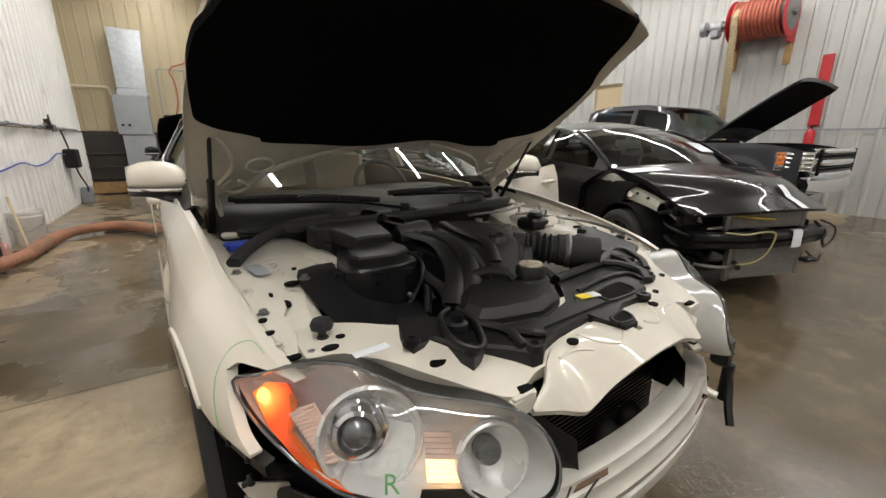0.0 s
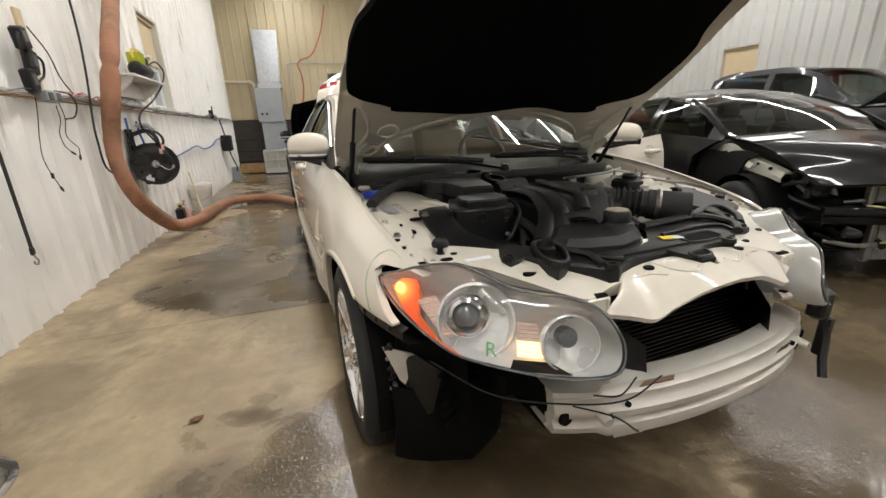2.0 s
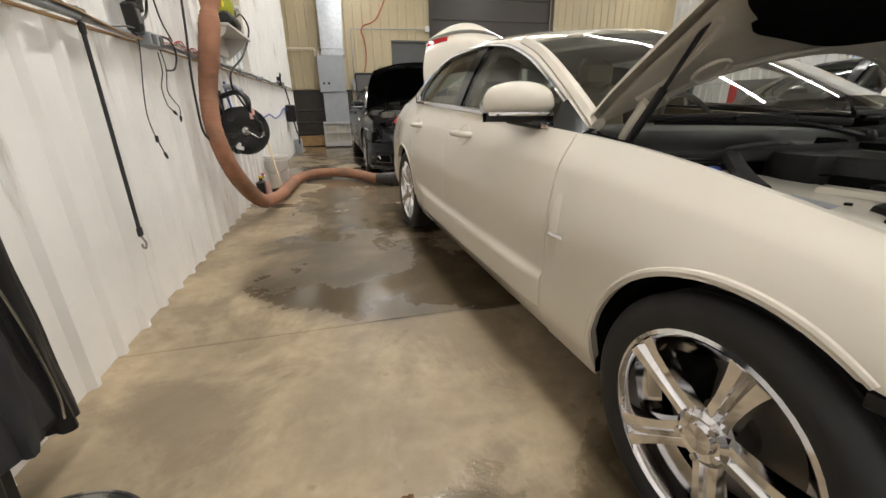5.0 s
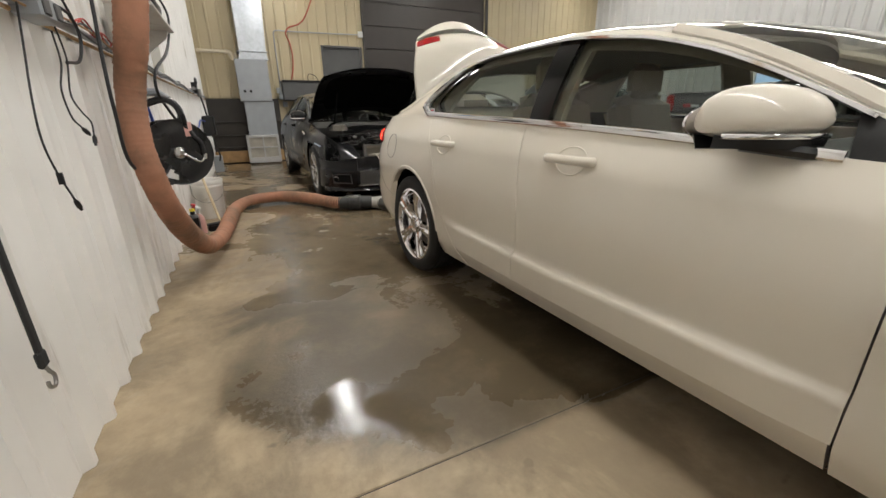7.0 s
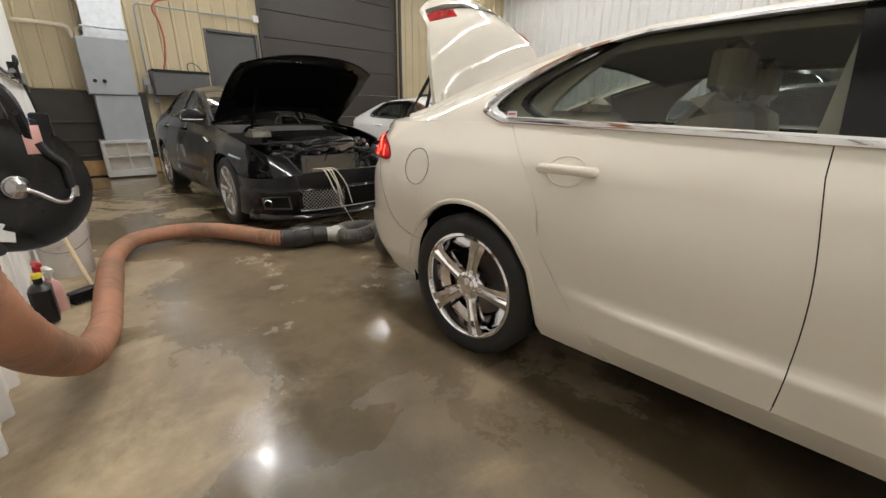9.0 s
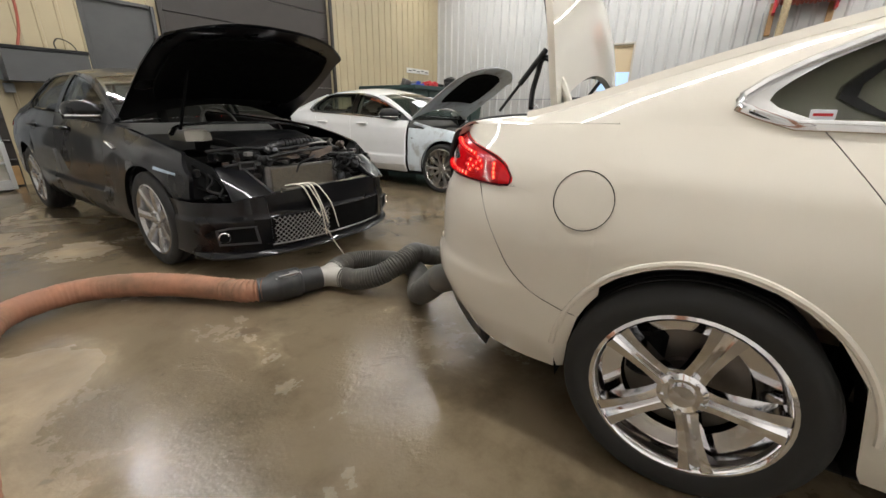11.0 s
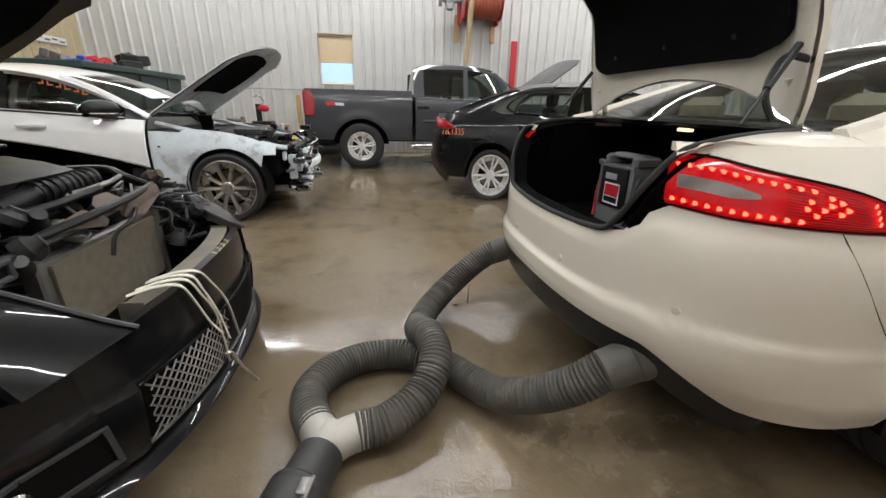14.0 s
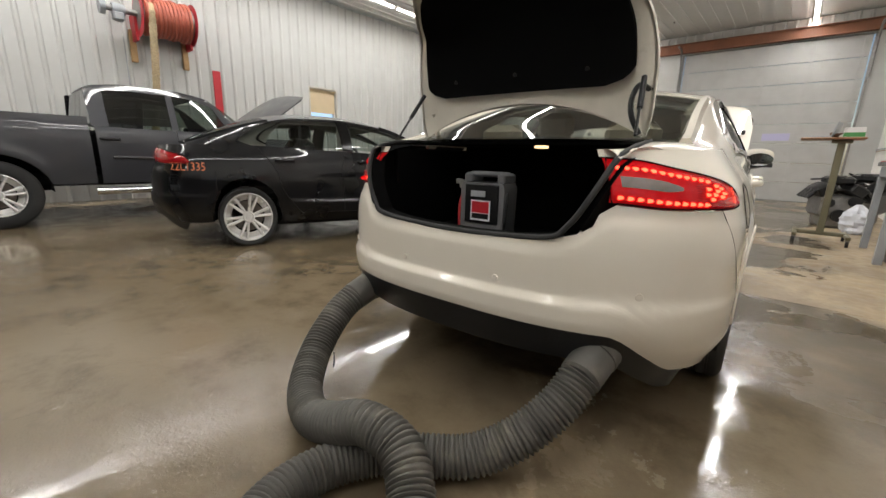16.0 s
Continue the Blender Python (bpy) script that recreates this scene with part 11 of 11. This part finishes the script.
pipes = thing("vent_pipe", "cream plastic pipe with an elbow along the back wall", "pipe")
g = Geo()
g.tube(crom([(XL + .05, FY - .12, 2.37), (-1.3, FY - .12, 2.37), (-1.08, FY - .12, 2.37), (-.99, FY - .12, 2.36), (-.94, FY - .12, 2.30), (-.93, FY - .12, 2.21)], 5), .034, 12)
g.make("pipe", M_PVC, pipes)
g = Geo()
g.tube(crom([(-1.06, FY - .12, 2.37), (-.99, FY - .12, 2.36), (-.94, FY - .12, 2.30), (-.93, FY - .12, 2.24)], 5), .042, 12)
g.make("elbow", M_PVC, pipes)
g = Geo()
g.cyl((-.86, FY - .2, 2.19), (-.86, FY - .2, 2.34), .03, n=12)
g.make("cap_pipe", M_PVC, pipes)

cond = thing("electrical_conduit", "thin steel conduit across the back wall to a white box", "conduit")
g = Geo()
g.tube(crom([(-.02, FY - .02, 1.5), (-.02, FY - .02, 2.3), (-.02, FY - .02, 2.76), (.0, FY - .02, 2.83), (.07, FY - .02, 2.86), (.5, FY - .02, 2.86), (1.2, FY - .02, 2.87), (1.93, FY - .02, 2.885)], 5), .014, 8)
g.make("conduit_pipe", M_GREYBOX, cond)
g = Geo()
g.box((1.97, FY - .04, 2.89), (.11, .07, .13), bev=.008)
g.make("outlet_box", M_VINYL, cond, "white outlet box")
for x, z, s in ((-.07, 1.60, .10), (-.02, 1.47, .12), (.03, 1.30, .10)):
    g = Geo()
    g.box((x, FY - .05, z), (s, .09, s * 1.2), bev=.008)
    g.make("switch_box", M_GREYBOX, cond)
drop([(1.1, FY - .03, 4.3), (.95, FY - .03, 3.7), (.72, FY - .03, 3.2), (.55, FY - .04, 3.02), (.32, FY - .05, 2.93), (.24, FY - .05, 2.80), (.30, FY - .05, 2.62), (.33, FY - .05, 2.35), (.30, FY - .04, 2.05), (.24, FY - .05, 1.84)], .016, "orange_cord", M_REDHOSE, "orange extension cord hanging over the conduit", n=8)
unit = thing("unit_heater", "dark grey steel cabinet with black top on the back wall", "cabinet")
g = Geo()
g.box((.44, FY - .20, 1.57), (.88, .40, .38), bev=.006)
g.make("body", M_DGREY, unit)
g = Geo()
g.box((.44, FY - .20, 1.785), (.90, .42, .045), bev=.006)
g.make("top", M_PLASTIC, unit)
g = Geo()
g.tube(crom([(.62, FY - .12, 1.80), (.60, FY - .12, 1.90), (.66, FY - .12, 1.97), (.78, FY - .12, 1.92), (.84, FY - .12, 1.82)], 6), .008, 6)
g.make("cable", M_CABLE, unit)

# sign plate and rubbish skip by the far corner
sign = thing("sign_plate", "small white strip sign on the tan wall", "sign")
g = Geo()
g.box((8.75, YB - .03, 2.19), (1.0, .02, .13), bev=.003)
pl = g.make("plate", M_VINYL, sign)
for i in range(5):
    g = Geo()
    g.box((8.37 + i * .19, YB - .0415, 2.19 + (.015 if i % 2 else -.01)), (.14, .003, .03))
    g.make("print_bar", M_GCABLE, pl, smooth=0)
skip = thing("rubbish_skip", "dark green steel rubbish skip with junk piled on it", "skip")
g = Geo()
g.slab([(6.0, 10.2, .12), (8.6, 10.2, .12), (8.75, 10.1, 1.58), (5.85, 10.1, 1.58)], (0, 1.6, 0))
g.make("bin", M_DGREEN, skip, smooth=0)
g = Geo()
for y in (10.07, 11.72):
    g.box((7.3, y, 1.57), (3.0, .08, .09), bev=.008)
for x in (5.84, 8.77):
    g.box((x, 10.9, 1.57), (.08, 1.6, .09), bev=.008)
g.make("rim", M_DGREEN, skip)
for x in (6.4, 7.3, 8.2):
    g = Geo()
    g.box((x, 10.12, .85), (.08, .07, 1.4), pose(0, 0, 0), bev=.006)
    g.make("rib", M_DGREEN, skip)
for x in (6.2, 8.4):
    g = Geo()
    g.box((x, 11.0, .06), (.12, 1.5, .12), bev=.006)
    g.make("skid", M_DGREEN, skip)


def junk(name, mat, label, x, y, z, s, seed):
    """A heap of crumpled scrap, piece by piece."""
    q = random.Random(seed)
    t = thing(name, label, "scrap", pose(x, y, z))
    for k in range(7):
        g = Geo()
        h = s * q.uniform(.15, .5)
        g.box((0, 0, 0), (s * q.uniform(.3, .8), s * q.uniform(.2, .6), h), pose(q.uniform(-s, s) * .5, q.uniform(-s, s) * .5, h * .5 + s * .06 * k, q.uniform(-18, 18), q.uniform(-18, 18), q.uniform(0, 180)), bev=s * .04)
        g.make("piece", mat, t)
    return t


junk("scrap_plastic", M_REDP, "crumpled red plastic scrap on the skip", 7.0, 10.5, 1.56, .28, 4)
junk("scrap_plastic", M_BLUE, "blue plastic scrap on the skip", 6.35, 10.4, 1.56, .2, 5)
junk("scrap_bumper", M_PLASTIC2, "black bumper scrap piled on the skip", 7.7, 10.6, 1.56, .45, 6)
junk("scrap_metal", M_STEEL, "bent steel scrap piled on the skip", 6.6, 10.9, 1.56, .3, 7)

# ---- right-hand wall ----
reel2 = thing("wall_hose_reel", "red hose reel with orange-red hose on timber wall brackets", "hose reel")
RX = XR - .42
g = Geo()
helix = []
for a in range(28 * 24):
    k = a / 28
    lay = 1 if k > 12 else 0
    y = 3.38 + .062 * k if k <= 12 else 4.11 - .062 * (k - 12)
    r = .285 + .030 * lay + .012 * math.sin(k * 1.7)
    helix.append((RX + math.cos(a * .2244) * r, y, 3.36 + math.sin(a * .2244) * r))
g.tube(helix, .030, 7)
ob = g.make("wound_hose", M_REDHOSE, reel2, "orange-red wound hose")
for y in (3.30, 4.16):
    g = Geo()
    g.lathe([(.05, 0), (.30, .1), (.36, .4), (.375, .5), (.36, .6), (.30, .9), (.05, 1)], (RX, y - .02, 3.36), (RX, y + .02, 3.36), 32, True)
    g.make("flange", M_REDP, reel2, "red steel flange")
g = Geo()
g.cyl((RX, 3.22, 3.36), (RX, 4.62, 3.36), .05, n=14)
g.cyl((RX, 3.28, 3.36), (RX, 4.18, 3.36), .27, n=24)
g.make("axle", M_STEEL, reel2)
g = Geo()
g.cyl((RX, 4.36, 3.36), (RX, 4.54, 3.36), .10, n=16)
g.box((RX - .02, 4.46, 3.24), (.16, .16, .16), bev=.03)
g.cyl((RX - .02, 4.64, 3.36), (RX - .02, 4.72, 3.36), .13, n=18)
g.make("motor", M_GREYBOX, reel2, "grey drive motor and valve")
for y in (3.32, 4.2):
    g = Geo()
    g.box((RX + .16, y, 2.98), (.10, .045, .06), bev=.004)
    g.box((RX + .2, y, 3.15), (.32, .045, .45), bev=.004)
    g.make("stand", M_REDP, reel2)
for y in (3.36, 4.22):
    g = Geo()
    g.box((XR - .07, y, 2.86), (.09, .095, .56), bev=.005)
    g.make("timber_bracket", M_WOOD, reel2, "raw timber bracket")
g = Geo()
g.tube(crom([(RX - .25, 4.02, 3.5), (RX - .31, 4.03, 3.36), (RX - .29, 4.03, 3.1), (RX - .24, 4.04, 2.7), (RX - .18, 4.05, 2.3), (RX - .10, 4.07, 1.9), (RX + .02, 4.1, 1.5), (RX + .1, 4.1, 1.2)], 8), lambda s: .060 + .005 * math.sin(s * 55), 12)
g.make("hanging_hose", M_BRAID, reel2, "tan braided hose end hanging down")
g = Geo()
g.box((XR - .045, 2.78, 2.07), (.03, .155, 1.18), bev=.006)
solo(g, "red_sign_strip", M_REDP, "upright red sign strip on the pale wall", "sign")
ext = thing("fire_extinguisher", "red fire extinguisher hung on the wall below the sign", "fire extinguisher", pose(XR - .12, 2.77, 0))
g = Geo()
g.lathe([(.0, 0), (.07, .02), (.075, .08), (.075, .8), (.05, .92), (.022, 1), (.0, 1)], (0, 0, 1.02), (0, 0, 1.44), 20)
g.make("cylinder", M_REDP, ext)
g = Geo()
g.cyl((0, 0, 1.44), (0, 0, 1.48), .018, n=10)
g.box((0, -.03, 1.50), (.02, .12, .018), bev=.004)
g.box((0, -.02, 1.475), (.02, .08, .012), bev=.004)
g.make("valve", M_PLASTIC, ext)
g = Geo()
g.box((.085, 0, 1.25), (.02, .05, .35), bev=.003)
g.make("hanger", M_STEEL, ext)
seamr = thing("wall_seam_strip", "thin grey strip along the seam of the pale wall", "trim", kind="structure")
g = Geo()
g.box((XR - .038, (YF + YB) / 2, 1.43), (.012, YB - YF - .2, .025), bev=.002)
g.make("strip", M_GREYBOX, seamr)
ob_ = thing("wall_outlet", "small grey outlet box on the pale wall", "outlet")
g = Geo()
g.box((XR - .06, 4.35, 1.9), (.05, .08, .12), bev=.006)
g.make("box", M_GREYBOX, ob_)
g = Geo()
g.cyl((XR - .05, 4.35, 1.96), (XR - .05, 4.35, 3.0), .01, n=8)
g.make("conduit_pipe", M_GREYBOX, ob_)

# parts bench below the window
benchr = thing("timber_bench", "rough timber bench against the pale wall", "bench")
g = Geo()
g.box((9.35, 9.0, .62), (.6, 1.5, .04), bev=.004)
g.make("top", M_WOOD, benchr)
for x in (9.1, 9.6):
    for y in (8.32, 9.68):
        g = Geo()
        g.box((x, y, .30), (.08, .08, .60), bev=.004)
        g.make("leg", M_WOOD, benchr)
g = Geo()
g.box((9.35, 9.0, .25), (.5, 1.3, .03), bev=.004)
g.make("shelf", M_WOOD, benchr)
press = thing("red_machine", "red and black shop machine standing on the timber bench", "machine", pose(9.35, 8.75, .64))
g = Geo()
g.box((0, 0, .04), (.36, .42, .08), bev=.01)
g.cyl((0, .08, .08), (0, .08, .45), .06, n=14)
g.make("stand", M_PLASTIC2, press)
g = Geo()
g.lathe([(.03, 0), (.07, .1), (.08, .4), (.07, .8), (.04, 1)], (0, -.15, .36), (0, .12, .36), 18, True)
g.make("motor", M_REDP, press, "red motor housing")
g = Geo()
g.tube(crom([(-.1, -.1, .5), (-.14, 0, .62), (-.1, .12, .6)], 5), .014, 8)
g.make("handle", M_CHROME, press)
junk("scrap_parts", M_STEEL, "heap of small steel parts on the bench", 9.35, 9.35, .64, .3, 9)
junk("scrap_parts", M_PLASTIC2, "heap of black plastic parts under the bench", 9.3, 8.9, .27, .3, 10)
post = thing("timber_post", "short timber post standing by the wall", "post")
g = Geo()
g.box((9.45, 7.95, .65), (.09, .09, 1.3), bev=.005)
g.make("post", M_WOOD, post)
g = Geo()
g.box((9.45, 7.95, .02), (.3, .3, .04), bev=.005)
g.make("foot", M_WOOD, post)
for k in range(2):
    t = thing("spare_tyre", "worn black tyre stacked by the pale wall", "tyre", pose(9.25, 7.35 + .02 * k, .11 + .22 * k), group="stack of tyres")
    g = Geo()
    g.lathe([(.20, .1), (.22, .0), (.30, .02), (.325, .2), (.33, .5), (.325, .8), (.30, .98), (.22, 1.0), (.20, .9), (.20, .1)], (0, 0, -.105), (0, 0, .105), 30)
    g.make("tyre", M_RUBBER, t)

# ---- by the front ----
tbl = thing("roller_table", "height-adjustable roller table with a brown top and olive post", "table", pose(-.46, -.92, 0))
g = Geo()
g.box((.02, 0, 1.355), (.62, .38, .028), bev=.008)
g.make("tabletop", M_TABLE, tbl)
g = Geo()
g.box((-.08, 0, .72), (.075, .075, 1.20), bev=.008)
g.box((-.08, 0, 1.32), (.20, .16, .04), bev=.006)
g.make("post", M_OLIVE, tbl)
g = Geo()
g.box((-.08, 0, .12), (.55, .06, .05), bev=.008)
g.make("base_bar", M_OLIVE, tbl)
for sx in (-.34, .18):
    g = Geo()
    g.box((sx, 0, .115), (.05, .62, .045), bev=.008)
    g.make("base_bar", M_OLIVE, tbl)
    for sy in (-.28, .28):
        g = Geo()
        g.cyl((sx - .015, sy, .042), (sx + .015, sy, .042), .04, n=16)
        cst = g.make("caster", M_RUBBER, tbl)
        g = Geo()
        g.box((sx, sy, .085), (.045, .035, .03), bev=.004)
        g.make("fork", M_STEEL, cst)
lap = thing("laptop", "open grey laptop standing on the roller table", "laptop", pose(-.32, -.92, 1.371, 0, 0, 80))
g = Geo()
g.box((0, 0, .009), (.32, .22, .016), bev=.004)
g.make("base", M_GREYBOX, lap)
g = Geo()
g.box((0, .11, .115), (.32, .012, .21), pose(0, .012, .0, -14), bev=.004)
scr = g.make("screen_lid", M_GREYBOX, lap)
g = Geo()
g.box((0, .1035, .115), (.29, .002, .18), pose(0, .012, .0, -14))
g.make("screen", material("grey_screen", (.25, .26, .28), .2, var=.05), scr)
carton = thing("carton", "white and green carton lying on the roller table", "carton", pose(-.63, -.90, 1.371))
g = Geo()
g.box((0, 0, .06), (.19, .14, .12), bev=.003)
g.make("box", M_VINYL, carton)
g = Geo()
g.box((0, 0, .032), (.194, .144, .055), bev=.002)
g.make("green_band", material("green_print", (0.06, 0.28, 0.08), .5), carton, "green printed band")
junk("hand_tools", M_RUST, "small rusty parts lying on the roller table", -.47, -.90, 1.371, .09, 21)


def engine(x, y, rz, s, seed, label):
    """A pulled engine on the floor: block, heads, sump, pulleys, hoses."""
    q = random.Random(seed)
    t = thing("engine_block", label, "engine", pose(x, y, 0, 0, 0, rz), group="pulled engines")
    g = Geo()
    g.box((0, 0, .36 * s), (.5 * s, .62 * s, .36 * s), bev=.04 * s)
    g.box((0, 0, .10 * s), (.36 * s, .52 * s, .20 * s), bev=.03 * s)
    g.make("block", M_STEEL, t)
    for sx in (-1, 1):
        g = Geo()
        g.box((0, 0, 0), (.22 * s, .60 * s, .18 * s), pose(sx * .2 * s, 0, .62 * s, 0, sx * 32), bev=.03 * s)
        for k in range(4):
            g.cyl((sx * .30 * s, (-.22 + .145 * k) * s, .62 * s), (sx * .42 * s, (-.22 + .145 * k) * s, .48 * s), .03 * s, n=10)
        g.make("cylinder_head", M_PLASTIC2, t)
    g = Geo()
    g.box((0, 0, .78 * s), (.30 * s, .52 * s, .14 * s), bev=.04 * s)
    g.make("intake", M_PLASTIC, t)
    for px, pz, r in ((0, .22, .10), (.16, .42, .07), (-.16, .46, .08)):
        g = Geo()
        g.lathe([(r * s, 0), (r * s, .3), (r * .85 * s, .4), (r * .85 * s, .6), (r * s, .7), (r * s, 1)], (px * s, .31 * s, pz * s), (px * s, .38 * s, pz * s), 18, True)
        g.make("pulley", M_PLASTIC2, t)
    for k in range(6):
        p = [(q.uniform(-.28, .28) * s, q.uniform(-.32, .32) * s, q.uniform(.55, .86) * s) for _ in range(3)]
        g = Geo()
        g.tube(crom(p, 6), .016 * s, 6)
        g.make("hose", M_CABLE, t)


engine(-.72, -3.0, 15, 1.0, 31, "dark greasy engine standing on the floor beside the roller table")
engine(-1.15, -3.9, -20, 1.05, 32, "dark greasy engine standing on the floor by the wall")
q = random.Random(8)
g = Geo()
rows = []
for i in range(11):
    s = i / 10
    rows.append([(math.cos(a * .349) * (.13 + .05 * math.sin(s * 3)) * (1 + .22 * q.uniform(-1, 1)) * (1 - .75 * s ** 4), math.sin(a * .349) * .13 * (1 + .22 * q.uniform(-1, 1)) * (1 - .75 * s ** 4), .01 + .44 * s) for a in range(18)])
g.grid(rows, close=True)
g.f += [tuple(range(17, -1, -1)), tuple(range(180, 198))]
solo(g, "plastic_bag", M_BAG, "crumpled clear plastic bag standing on the floor", "bag", pose(-.98, -2.25, 0), smooth=20)
rb = thing("work_bench", "dark steel work bench with parts under it, by the long wall", "bench", pose(-1.22, -.25, 0))
g = Geo()
g.box((0, 0, 1.05), (.62, 1.3, .05), bev=.006)
g.make("top", M_BLACKSTEEL, rb)
g = Geo()
g.box((0, 0, .96), (.56, 1.2, .12), bev=.008)
g.make("drawer_box", M_GREYBOX, rb)
for sx in (-.25, .25):
    for sy in (-.58, .58):
        g = Geo()
        g.box((sx, sy, .45), (.07, .07, .90), bev=.006)
        g.make("leg", M_GREYBOX, rb)
g = Geo()
g.box((.0, 0, 1.082), (.60, 1.2, .012), bev=.003)
g.make("red_mat", M_REDP, rb, "red mat edge on the top")
engine(-1.18, .02, 80, .62, 33, "black engine part lying under the work bench")
g = Geo()
g.box((.45, YF - .024, 1.775), (.62, .006, .20), bev=.002)
solo(g, "door_window_strip", glow_material("pale_lavender_daylight_panel", (.42, .40, .55), .25), "pale lavender window strip in the overhead door", "window")
